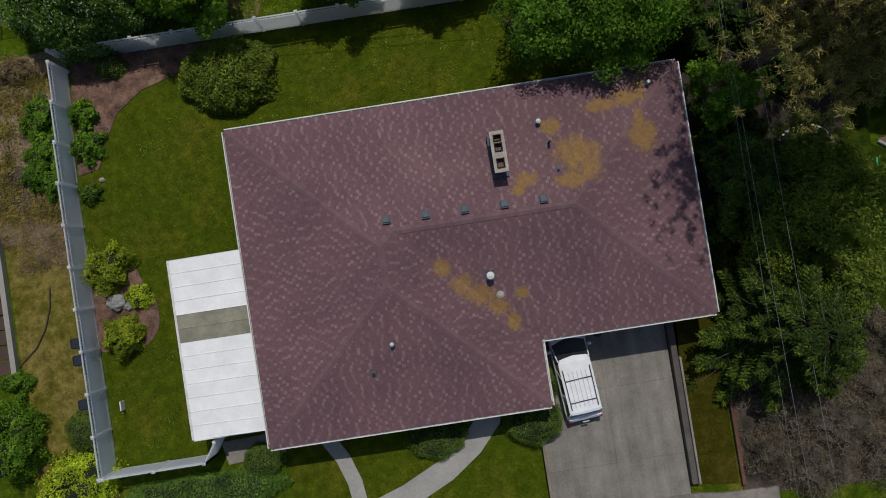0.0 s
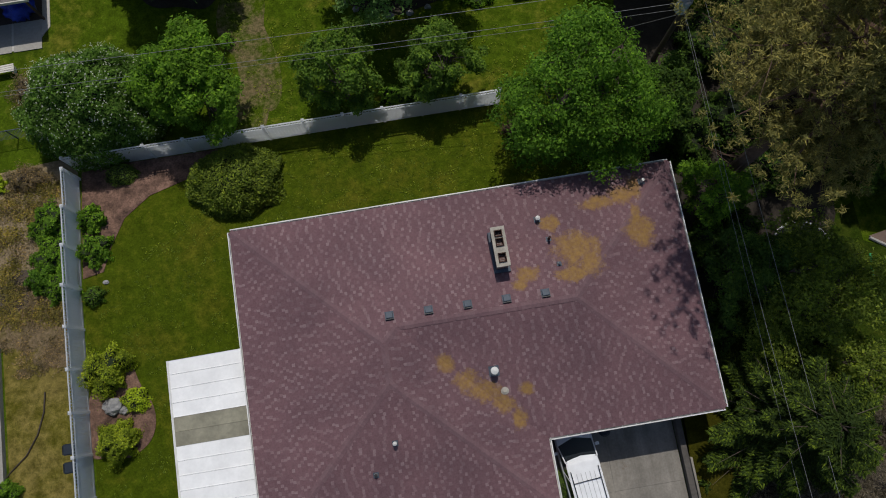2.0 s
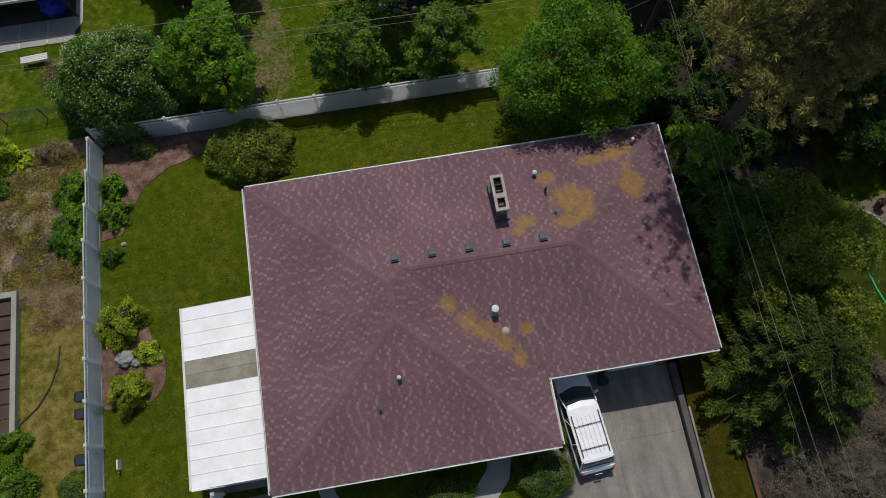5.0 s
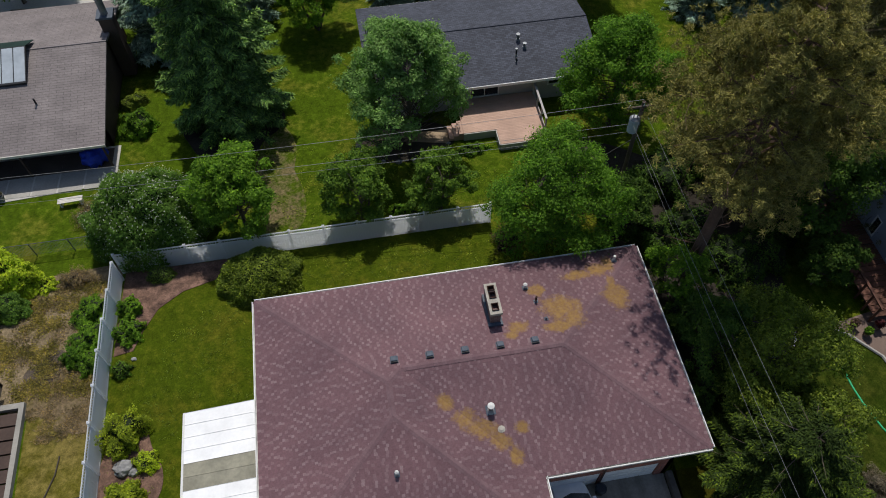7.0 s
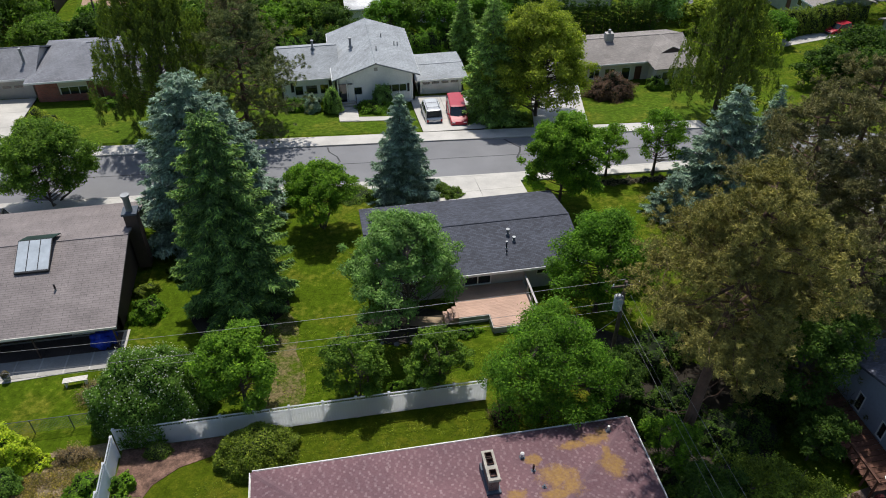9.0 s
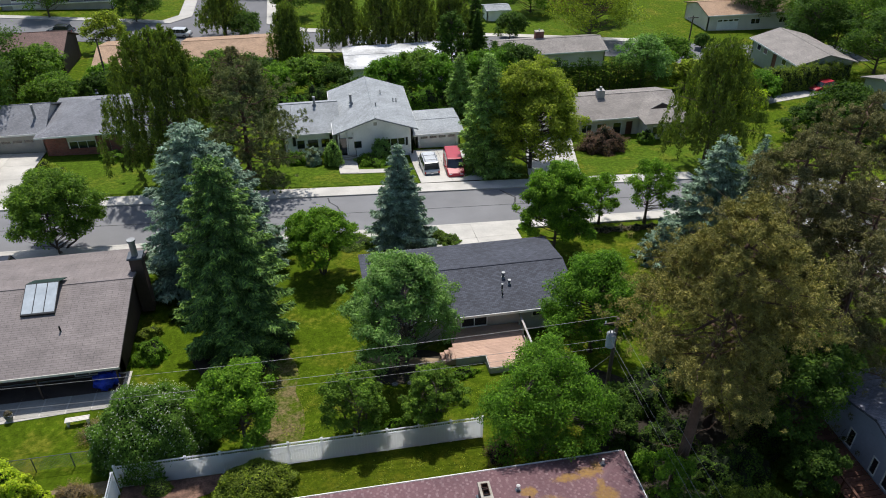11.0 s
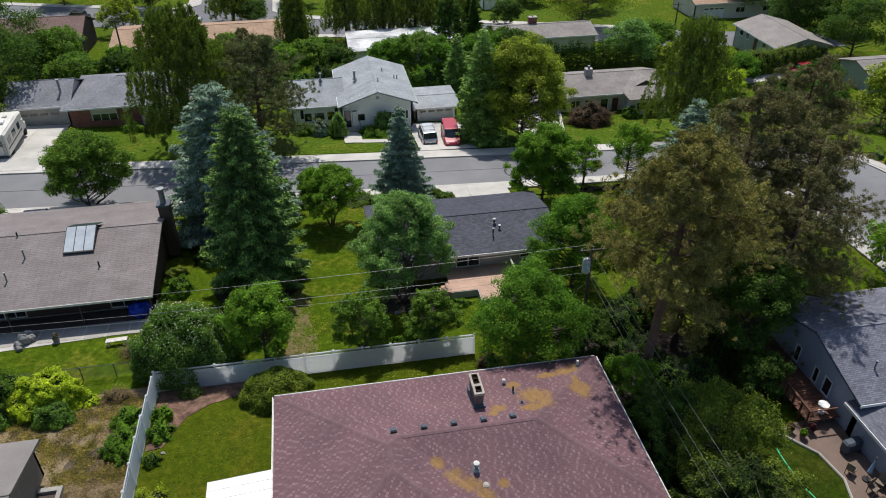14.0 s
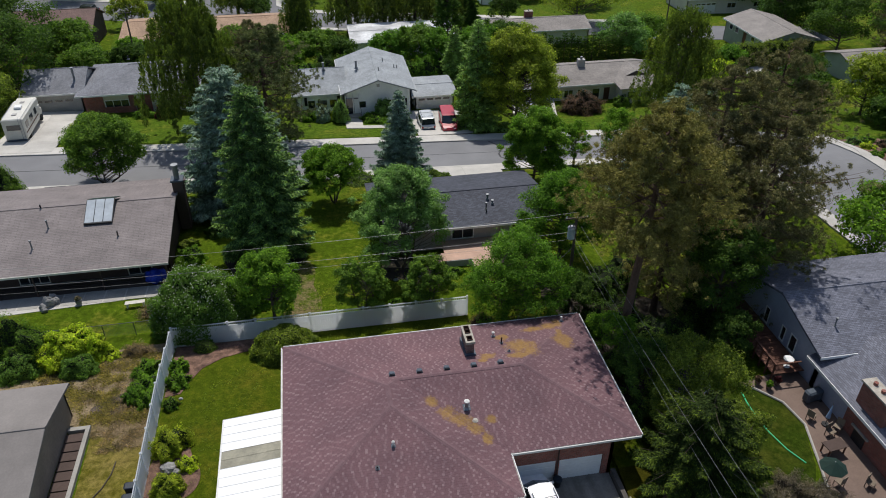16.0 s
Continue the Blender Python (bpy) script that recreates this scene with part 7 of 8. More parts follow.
part("brick_facing", box(-33.495, -30.355, 67.52, 67.595, -4.2, -3.1), M["brick"], gl)
part("brick_facing", box(-28.85, -27.6, 67.52, 67.595, -4.2, -1.3), M["brick"], gl)
stack(gl, -37.2, 70.6, -0.3, 0.14, 1.6)
stack(gl, -31.0, 75.0, 0.7, 0.1, 0.4, "black", False)
stack(gl, -28.4, 75.3, 0.7, 0.1, 0.4, "black", False)
cottage("garage", "slate-roofed attached garage with a pale double door", -43.2, -36.3, 68.8, 77.0, -1.2, 0.4, "x", M["slate_roof"], M["wall_grey"], 0.5, south=((0.8, 5.8, 0.05, 2.1, "g"),), base=-4.1, category="garage", frame_mat="wall_grey")

# warm grey roofed house
tan, _ = cottage("house", "long low house with warm grey gable roof and a window row", 22.0, 41.4, 66.0, 74.0, -3.55, 0.30, "x", M["tan_roof"], M["wall_beige"], 0.6,
                 south=((2.2, 3.6, 0.9, 2.1), (4.4, 5.8, 0.9, 2.1), (6.4, 7.8, 0.9, 2.1), (8.4, 9.8, 0.9, 2.1), (10.6, 11.8, 0.2, 2.1), (12.4, 13.3, 0.1, 2.1, "d")), base=-6.5)
# projecting room: a low hip with a small dark gable let into it
bay = part("front_room", box(36.2, 41.6, 63.7, 65.98, -6.9, -3.75), M["wall_beige"], tan, "projecting pale front room")
for a, b in ((37.0, 38.4), (39.4, 40.8)):
    w_ = part("window", box(a - 0.07, b + 0.07, 63.62, 63.69, -5.35, -4.25), M["white"], bay)
    part("pane", box(a, b, 63.585, 63.615, -5.28, -4.32), M["glass"], w_)
part("roof_slope", slab([(35.6, 63.1, -3.62), (42.2, 63.1, -3.62), (40.6, 65.6, -2.72), (37.2, 65.6, -2.72)], 0.14), M["tan_roof"], tan)
part("roof_slope", slab([(35.6, 63.1, -3.62), (37.2, 65.6, -2.72), (38.9, 65.9, -2.1), (38.9, 70.0, -2.1), (35.6, 66.6, -3.4)], 0.14), M["tan_roof"], tan)
part("roof_slope", slab([(42.2, 63.1, -3.62), (42.2, 66.6, -3.4), (38.9, 70.0, -2.1), (38.9, 65.9, -2.1), (40.6, 65.6, -2.72)], 0.14), M["tan_roof"], tan)
gb_ = bmesh.new()
bm_slab(gb_, [(37.35, 65.62, -2.74), (40.45, 65.62, -2.74), (38.9, 65.86, -2.2)], 0.1)
part("gablet", gb_, M["wall_brown"], tan, "small dark gable in the roof")
tch = part("chimney", box(31.4, 32.4, 69.3, 70.1, -3.6, -1.35), M["wall_grey"], tan, "pale chimney")
part("flue", cyl(31.9, 69.7, -1.35, -0.95, 0.18, n=10), M["galv"], tch)

# pale blue house to the east
blue, _ = cottage("house", "pale blue-grey house with mottled blue-grey shingles", 25.8, 40.0, 3.5, 13.1, 1.6, 0.28, "x", M["blue_roof"], M["wall_blue"], 0.5, west=((3.0, 3.6, 0.9, 2.3), (5.2, 5.75, 0.9, 2.2), (6.3, 7.1, 0.9, 2.3)), base=-1.75)
bluew, _ = cottage("house_wing", "lower blue-grey shingled wing over a brick wall", 25.75, 38.0, -14.0, 3.4, 0.95, 0.22, "y", M["blue_roof"], M["wall_blue"], 0.6, base=-1.75)
part("brick_facing", box(25.55, 25.73, -4.9, -0.2, -1.7, 0.7), M["brick"], bluew, "red brick facing")
# Black plate on the brick in place of a shaded opening.
part("firebox", box(25.50, 25.548, -2.35, -1.3, -1.6, -0.55), M["black"], bluew, "black plate standing in for the dark hearth opening")
part("mantel", box(25.40, 25.548, -2.6, -1.05, -0.5, -0.38, 0.01), M["cap"], bluew, "pale stone mantel")
bch = part("chimney", box(25.6, 26.4, -2.9, -0.5, -1.7, 2.7), M["brick"], bluew, "broad red brick chimney")
part("chimney_cap", box(25.5, 26.5, -3.0, -0.4, 2.7, 2.82), M["cap"], bch, "pale concrete cap")
for y in (-2.4, -1.7, -1.0):
    part("flue", cyl(26.0, y, 2.82, 3.02, 0.14, n=10), M["brick"], bch, "round clay flue pot")
stack(blue, 27.6, 5.2, 1.6 + 0.28 * 2.2, 0.06, 0.6)

# shed beside the side yard
shed, _ = cottage("shed", "weathered beige shed with grey roll roofing", -31.0, -23.5, -0.6, 7.9, 2.55, 0.2, "x", M["shed_roof"], M["wall_shed"], 0.35, base=-0.3, trim="timber", category="shed")
cb = bmesh.new()
for q in ((-22.35, -22.1, -0.4, 6.6), (-23.4, -22.35, 6.3, 6.6)):
    bm_box(cb, *q, -0.2, 0.32)
solo("garden_curb", cb, M["concrete"], "pale concrete curb round timber steps", "curb", "structure")
ts = thing("timber_steps", (-22.9, 3, 0), "dark timber steps between a shed and a concrete curb", "steps")
for k in range(9):
    part("tread", box(-23.42, -22.36, -0.3 + 0.72 * k, 0.34 + 0.72 * k, -0.1, 0.06 + 0.02 * k), M["wall_brown"], ts)

# far houses
cottage("house", "far house with an umber roof and dark gable", -54.0, -41.4, 98.9, 108.5, -2.0, 0.4, "x", M["umber_roof"], M["wall_brown"], 0.4)
cottage("house", "far house with an ochre roof", -36.2, -30.6, 95.0, 106.5, -2.9, 0.2, "x", M["ochre_roof"], M["wall_beige"], 0.4, south=((2, 4, 0.8, 1.8),))
cottage("house", "far house with a long ochre roof", -24.0, -9.6, 95.6, 107.0, -3.2, 0.22, "x", M["ochre_roof"], M["wall_beige"], 0.4, south=((3, 5, 0.8, 1.8), (9, 11, 0.8, 1.8)))
cottage("mobile_home", "long white-roofed mobile home behind trees", 0.3, 17.6, 90.0, 99.8, -3.75, 0.06, "x", M["metal_roof"], M["wall_white"], 0.3, category="mobile home")
cottage("house", "far house with a warm grey roof and brick chimney", 25.5, 42.5, 95.0, 102.5, -5.0, 0.27, "x", M["tan_roof"], M["wall_beige"], 0.4, chimneys=((32.5, 99.5, 1.4, 0.9, -2.9, "brick"),))
cottage("house", "sage green split-level house with white trim, warm grey roof", 69.2, 78.6, 82.4, 95.6, -4.9, 0.27, "y", M["tan_roof"], M["wall_sage"], 0.5,
        west=((1.4, 2.6, 1.9, 3.1), (3.4, 4.6, 1.9, 3.1), (6.2, 7.3, 0.5, 3.1, "d"), (8.8, 10.0, 1.9, 3.1), (11.4, 12.6, 1.9, 3.1)))
cottage("house", "far house with a pale warm grey roof", 76.5, 87.0, 68.5, 76.5, -5.2, 0.28, "x", M["tan_roof"], M["wall_sage"], 0.5)
cottage("house", "far house with an ochre roof beyond the street", 71, 96, 114.5, 124, -6.6, 0.25, "x", M["ochre_roof"], M["wall_beige"], 0.4, south=((2.0, 6.5, 0.05, 2.1, "g"), (9, 11, 0.8, 1.9), (15, 17.5, 0.8, 1.9)))
cottage("house", "dark brick far house beyond a lawn", 46, 58, 130, 139, -6.2, 0.3, "x", M["umber_roof"], M["brick"], 0.4, south=((2, 4, 0.8, 1.9), (7, 9, 0.8, 1.9)))
cottage("house", "far grey house with a wide garage behind lawns", -62, -42, 138, 148, -4.4, 0.3, "x", M["slate_roof"], M["wall_grey"], 0.4, south=((2.0, 7.0, 0.05, 2.1, "g"), (10, 12.5, 0.8, 1.9), (15, 17, 0.8, 1.9)))
cottage("garage", "small white far garage", 29.5, 34.0, 124, 128, -6.2, 0.2, "x", M["grey_roof"], M["wall_white"], 0.3, category="garage")


# ---- vehicles ----
def loft(rings):
    bm = bmesh.new()
    vs = [[bm.verts.new(p) for p in r] for r in rings]
    n = len(vs[0])
    for a, b in zip(vs, vs[1:]):
        for k in range(n):
            bm.faces.new((a[k], a[(k + 1) % n], b[(k + 1) % n], b[k]))
    bm.faces.new(vs[0][::-1]), bm.faces.new(vs[-1])
    bmesh.ops.recalc_face_normals(bm, faces=bm.faces[:])
    return bm


def ring(y, w, z0, z1, r=0.1):
    return [(-w * 0.9, y, z0), (-w, y, z0 + 0.16), (-w, y, z1 - r), (-w + r * 0.8, y, z1), (w - r * 0.8, y, z1), (w, y, z1 - r), (w, y, z0 + 0.16), (w * 0.9, y, z0)]


def vehicle(name, label, x, y, turn, L, W, H, paint, hood=0.26, tail=0.04, belt=0.57, rack=False, z=None, slope=(0.55, 0.25), category="car"):
    """Front towards +y before the turn. Body, cabin glass, roof panel, pillars, wheels, lamps."""
    gzv = gz(x, y) + 0.1 if z is None else z
    v = thing(name, (x, y, gzv), label, category, turn=turn)
    w, bz_, hz = W / 2, H * belt, H * 0.5
    f, r = L / 2, -L / 2
    cf, cr = f - L * hood, r + L * tail
    body = [ring(r, w * 0.86, 0.34, bz_ * 0.8), ring(r + 0.12, w * 0.95, 0.27, bz_), ring(r + 0.5, w, 0.22, bz_), ring(cf, w, 0.22, bz_), ring(cf + 0.1, w, 0.22, bz_ * 0.98), ring(f - 0.45, w * 0.96, 0.24, hz * 0.98), ring(f - 0.12, w * 0.9, 0.28, hz * 0.85), ring(f, w * 0.78, 0.36, hz * 0.7)]
    b = part("body", loft(body), M[paint], v, local=True)
    sf, sr = slope
    wt = w * 0.85

    lo, hi = bz_ - 0.02, H - 0.04
    q = [(-w * 0.95, cr + 0.1, lo), (w * 0.95, cr + 0.1, lo), (w * 0.95, cf, lo), (-w * 0.95, cf, lo)]
    t = [(-wt, cr + 0.1 + sr, hi), (wt, cr + 0.1 + sr, hi), (wt, cf - sf, hi), (-wt, cf - sf, hi)]
    for k, pane_name in enumerate(("rear_window", "side_window", "windscreen", "side_window")):
        j = (k + 1) % 4
        quad = [q[k], q[j], t[j], t[k]]
        if pane_name == "windscreen":
            quad = [q[k], (0, cf + 0.2, lo), q[j], t[j], (0, cf - sf + 0.13, hi + 0.01), t[k]]
        part(pane_name, slab(quad, 0.03), M["glass"], v, "dark window glass", local=True)
    ra, rb = cr + 0.05 + sr, cf - sf + 0.06
    stations = ((ra, 0.90, -0.04, -0.03), (ra + 0.12, 1.02, 0.0, -0.05), (rb - 0.24, 1.02, 0.0, 0.10), (rb - 0.02, 0.96, -0.03, 0.14))
    part("roof_panel", loft([[(-wt * k, y_, hi - 0.015), (-wt * k * 0.88, y_ + b * 0.4, H - 0.02 + d), (0, y_ + b, H + d), (wt * k * 0.88, y_ + b * 0.4, H - 0.02 + d), (wt * k, y_, hi - 0.015), (0, y_ + b, hi - 0.02)] for y_, k, d, b in stations]), M[paint], v, smooth=False, local=True)
    for s in (-1, 1):
        for k in range(4):
            u = k / 3
            yb = cr + 0.1 + (cf - cr - 0.1) * u
            yt = cr + 0.1 + sr + (cf - sf - cr - 0.1 - sr) * u
            part("pillar", tube([(s * w * 0.94, yb, lo), (s * wt * 0.995, yt, hi)], 0.03, 5), M[paint], v, local=True)
        part("mirror", box(s * (w + 0.1) - 0.09, s * (w + 0.1) + 0.09, cf - 0.35, cf - 0.22, bz_ - 0.02, bz_ + 0.14, 0.02), M[paint], v, local=True)
        part("headlight", box(s * w * 0.62 - 0.16, s * w * 0.62 + 0.16, f - 0.16, f - 0.03, hz * 0.62, hz * 0.8, 0.02), M["lamp_clear"], v, local=True)
        part("tail_light", box(s * w * 0.82 - 0.09, s * w * 0.82 + 0.09, r - 0.02, r + 0.06, bz_ * 0.55, bz_ * 0.85, 0.01), M["lamp_red"], v, local=True)
        for wy in (f - L * 0.18, r + L * 0.2):
            rr = H * 0.2
            m = Matrix.Translation((s * (w - 0.1), wy, rr)) @ Matrix.Rotation(math.pi / 2, 4, "Y")
            bm = cyl(0, 0, -0.11, 0.11, rr, n=16)
            bmesh.ops.transform(bm, matrix=m, verts=bm.verts[:])
            wheel = part("wheel", bm, M["rubber"], v, "black tyre", local=True)
            bm = cyl(0, 0, -0.118, 0.118, rr * 0.6, n=12)
            bmesh.ops.transform(bm, matrix=m, verts=bm.verts[:])
            part("rim", bm, M["galv"], wheel, "silver rim", local=True)
    part("rear_bumper", box(-w * 0.88, w * 0.88, r - 0.1, r + 0.08, 0.32, 0.52, 0.04), M["vent"], v, "dark bumper", local=True)
    part("front_bumper", box(-w * 0.82, w * 0.82, f - 0.1, f + 0.08, 0.32, 0.5, 0.04), M["vent"], v, local=True)
    part("number_plate", box(-0.16, 0.16, r - 0.12, r - 0.1, 0.56, 0.68), M["white"], v, local=True)
    if rack:
        for s in (-1, 1):
            part("roof_rail", tube([(s * wt * 0.84, ra + 0.25, H + 0.06), (s * wt * 0.86, rb - 0.45, H + 0.06)], 0.02, 6), M["black"], v, "dark roof rail", local=True)
        for u in (0.22, 0.62):
            yy = ra + (rb - ra) * u
            part("crossbar", tube([(-wt * 0.86, yy, H + 0.07), (wt * 0.86, yy, H + 0.07)], 0.018, 6), M["black"], v, local=True)
        for k in range(5):
            xx = wt * (-0.55 + 0.275 * k)
            part("roof_rib", box(xx - 0.012, xx + 0.012, ra + 0.3, rb - 0.6, H - 0.005, H + 0.012), M["car_pearl"], v, local=True)
    return v


vehicle("suv", "white silver SUV with dark roof rails parked on the driveway", 3.97, -4.15, 4.8, 4.6, 1.72, 1.54, "car_silver", 0.19, 0.03, 0.56, True, gz(4, -4) + 0.1, (0.74, 0.3))
vehicle("minivan", "silver grey minivan parked on a pale driveway", 7.2, 57.6, 0, 4.7, 1.85, 1.7, "car_pearl", 0.22, 0.03, 0.55, True, gz(7.2, 57.6) + 0.2)
vehicle("red_van", "red van parked facing the street", 9.9, 56.8, 176, 5.3, 1.95, 1.95, "car_red", 0.2, 0.03, 0.55, False, gz(9.9, 56.8) + 0.2)
vehicle("car", "black car parked in front of the brown house", -33.2, 40.6, 90, 4.5, 1.8, 1.45, "car_black", 0.27, 0.1)
vehicle("car", "white car parked in front of the brown house", -36.6, 40.4, 90, 4.4, 1.8, 1.4, "white", 0.27, 0.1)
vehicle("car", "black car parked on the far street", -47.5, 121.5, 78, 4.6, 1.8, 1.5, "car_black", 0.27, 0.1)
vehicle("car", "white car parked on the far street", -27.5, 118.0, 78, 4.6, 1.8, 1.5, "car_pearl", 0.27, 0.1)
vehicle("car", "dark blue car parked behind a white roof", 15.5, 102.6, 100, 4.6, 1.8, 1.5, "car_blue", 0.27, 0.1)
vehicle("car", "dark red car parked on a side drive", 72.2, 79.7, 105, 4.6, 1.8, 1.5, "car_red", 0.27, 0.1)
vehicle("car", "dark pickup parked along the far street", 4.0, 106.2, 82, 5.2, 1.9, 1.8, "car_black", 0.27, 0.1)

rvx, rvy = -41.35, 61.2
rv = thing("motorhome", (rvx, rvy, gz(rvx, rvy) + 0.2), "cream motorhome with cab-over nose parked on the drive", "motorhome", turn=2)
part("body", box(-1.2, 1.2, -3.6, 2.4, 0.55, 3.1, 0.12), M["rv"], rv, local=True)
part("cab_over", box(-1.15, 1.15, 2.4, 3.6, 2.0, 3.0, 0.15), M["rv"], rv, local=True)
part("cab", box(-1.0, 1.0, 2.35, 4.1, 0.5, 1.95, 0.12), M["rv"], rv, local=True)
part("windscreen", box(-0.9, 0.9, 3.55, 3.7, 1.35, 1.95, 0.02), M["glass"], rv, "dark windscreen", local=True)
part("bonnet", box(-0.9, 0.9, 3.9, 4.8, 0.5, 1.25, 0.1), M["rv"], rv, local=True)
for ya, yb in ((-3.0, -2.0), (-1.2, 0.0), (0.9, 1.8)):
    for s in (-1, 1):
        part("window", box(s * 1.2 - 0.02, s * 1.2 + 0.02, ya, yb, 1.7, 2.45), M["glass"], rv, local=True)
for s in (-1, 1):
    part("stripe", box(s * 1.2 - 0.012, s * 1.2 + 0.012, -3.4, 2.2, 1.25, 1.4), M["timber_red"], rv, "brown side stripe", local=True)
    for wy in (-2.2, 3.4):
        bm = cyl(0, 0, -0.14, 0.14, 0.38, n=16)
        bmesh.ops.transform(bm, matrix=Matrix.Translation((s * 1.0, wy, 0.38)) @ Matrix.Rotation(math.pi / 2, 4, "Y"), verts=bm.verts[:])
        part("wheel", bm, M["rubber"], rv, local=True)
part("rear_window", box(-0.75, 0.75, -3.63, -3.58, 1.75, 2.4), M["glass"], rv, "wide dark rear window", local=True)
part("rear_bumper", box(-1.1, 1.1, -3.78, -3.6, 0.45, 0.62, 0.03), M["vent"], rv, local=True)
for x in (0.72, 1.02):
    part("ladder_rail", tube([(x, -3.7, 0.7), (x, -3.7, 3.2), (x, -3.2, 3.22)], 0.02, 6), M["galv"], rv, local=True)
for k in range(6):
    part("ladder_rung", tube([(0.72, -3.7, 0.9 + 0.38 * k), (1.02, -3.7, 0.9 + 0.38 * k)], 0.016, 6), M["galv"], rv, local=True)
for s in (-1, 1):
    part("roof_rail", tube([(s * 1.05, -3.3, 3.2), (s * 1.05, 1.6, 3.2)], 0.02, 6), M["galv"], rv, local=True)
part("roof_unit", box(-0.4, 0.4, -0.6, 0.3, 3.1, 3.4, 0.06), M["white"], rv, "white rooftop air conditioner", local=True)
for y in (-2.4, 1.4):
    part("roof_hatch", box(-0.25, 0.25, y, y + 0.5, 3.1, 3.2, 0.03), M["wall_grey"], rv, local=True)

# ---- power lines ----
def utility_pole(x, y, h, label, arms=True):
    z = gz(x, y)
    p = thing("utility_pole", (x, y, z), label, "utility pole", "utility poles")
    part("shaft", cyl(x, y, z - 0.2, z + h, 0.15, 0.1, n=10), M["pole"], p)
    if arms:
        for hh in (h - 0.35,):
            arm = part("crossarm", box(x - 0.9, x + 0.9, y - 0.12, y - 0.02, z + hh, z + hh + 0.12), M["pole"], p)
            for s in (-0.8, 0.0, 0.8):
                part("insulator", cyl(x + s, y - 0.07, z + hh + 0.12, z + hh + 0.3, 0.05, 0.03, n=8), M["white"], arm)
    return p, z


pole, pz = utility_pole(11.95, 15.5, 7.6, "weathered wooden pole with a grey transformer")
tr = part("transformer", cyl(11.55, 15.25, pz + 5.7, pz + 6.65, 0.28, n=18), M["transformer"], pole, "grey cylindrical transformer")
part("transformer_lid", cyl(11.55, 15.25, pz + 6.65, pz + 6.75, 0.3, 0.2, n=18), M["galv"], tr)
for s in (-0.1, 0.12):
    part("bushing", cyl(11.55 + s, 15.25, pz + 6.75, pz + 7.0, 0.04, 0.025, n=8), M["wire"], tr)
part("bracket", box(11.7, 11.95, 15.2, 15.5, pz + 6.1, pz + 6.2), M["galv"], pole)
utility_pole(-33.0, 88.0, 8.5, "thin dark utility pole between far lots", True)
utility_pole(57.0, 95.0, 8.0, "thin dark utility pole by the far lane", True)
utility_pole(-46.0, 18.4, 7.6, "wooden utility pole beyond the gardens", True)
utility_pole(13.9, -34.0, 7.6, "wooden utility pole by the near street", True)


def cable(a, b, sag, label, r=0.014):
    a, b = Vector(a), Vector(b)
    pts = [a.lerp(b, k / 24) - Vector((0, 0, 4 * sag * (k / 24) * (1 - k / 24))) for k in range(25)]
    solo("power_line", tube(pts, r, 5), M["wire"], label, "cable", group="power lines")


cable((11.9, 15.5, 6.95), (-46, 18.4, 5.6), 0.75, "sagging pale overhead wire above the back fence", 0.011)
cable((11.9, 15.3, 5.4), (-46, 18.0, 4.2), 0.6, "sagging pale overhead cable above the back fence", 0.011)
cable((11.9, 15.35, 4.7), (-46, 18.2, 3.6), 0.6, "thin overhead cable above the back fence", 0.008)
cable((11.35, 15.3, 5.7), (12.3, -34, 6.0), 0.5, "pale overhead wire along the side of the house", 0.008)
cable((12.35, 15.4, 5.7), (13.4, -34, 6.0), 0.5, "pale overhead wire along the side of the house", 0.008)
cable((11.9, 15.4, 4.3), (11.9, -34, 4.6), 0.5, "thin overhead cable along the side of the house", 0.007)
cable((12.1, 15.4, pz + 5.0), (9.5, 17.4, gz(9.5, 17.4)), 0.0, "steel guy wire of the pole", 0.012)

# ---- loose things in the gardens ----
def boulder(x, y, r, h, seed, label):
    bm = bmesh.new()
    bmesh.ops.create_icosphere(bm, subdivisions=3, radius=1.0)
    for v in bm.verts:
        k = 1 + 0.3 * noise.noise(v.co * 1.6 + Vector((seed, 0, 0))) + 0.1 * noise.noise(v.co * 5 + Vector((seed, 0, 0)))
        v.co = Vector((x + v.co.x * r * k, y + v.co.y * r * 0.8 * k, gz(x, y) + h * 0.35 + v.co.z * h * 0.65 * k))
    solo("boulder", bm, M["stone"], label, "rock")


boulder(-16.95, 2.3, 0.48, 0.5, 1, "rough grey boulder in the mulch bed")
boulder(-16.45, 2.05, 0.25, 0.3, 4, "small grey rock beside a boulder")
boulder(-16.9, 8.25, 0.14, 0.16, 7, "small pale stone at the bed's edge")
r_ = random.Random(5)
for k in range(9):
    a = k * 0.62
    boulder(-0.6 + 3.1 * math.cos(math.pi + a * 0.55), 22.4 - 2.0 * math.sin(a * 0.55), r_.uniform(0.13, 0.22), r_.uniform(0.15, 0.25), 10 + k, "edging stone round a shade bed")


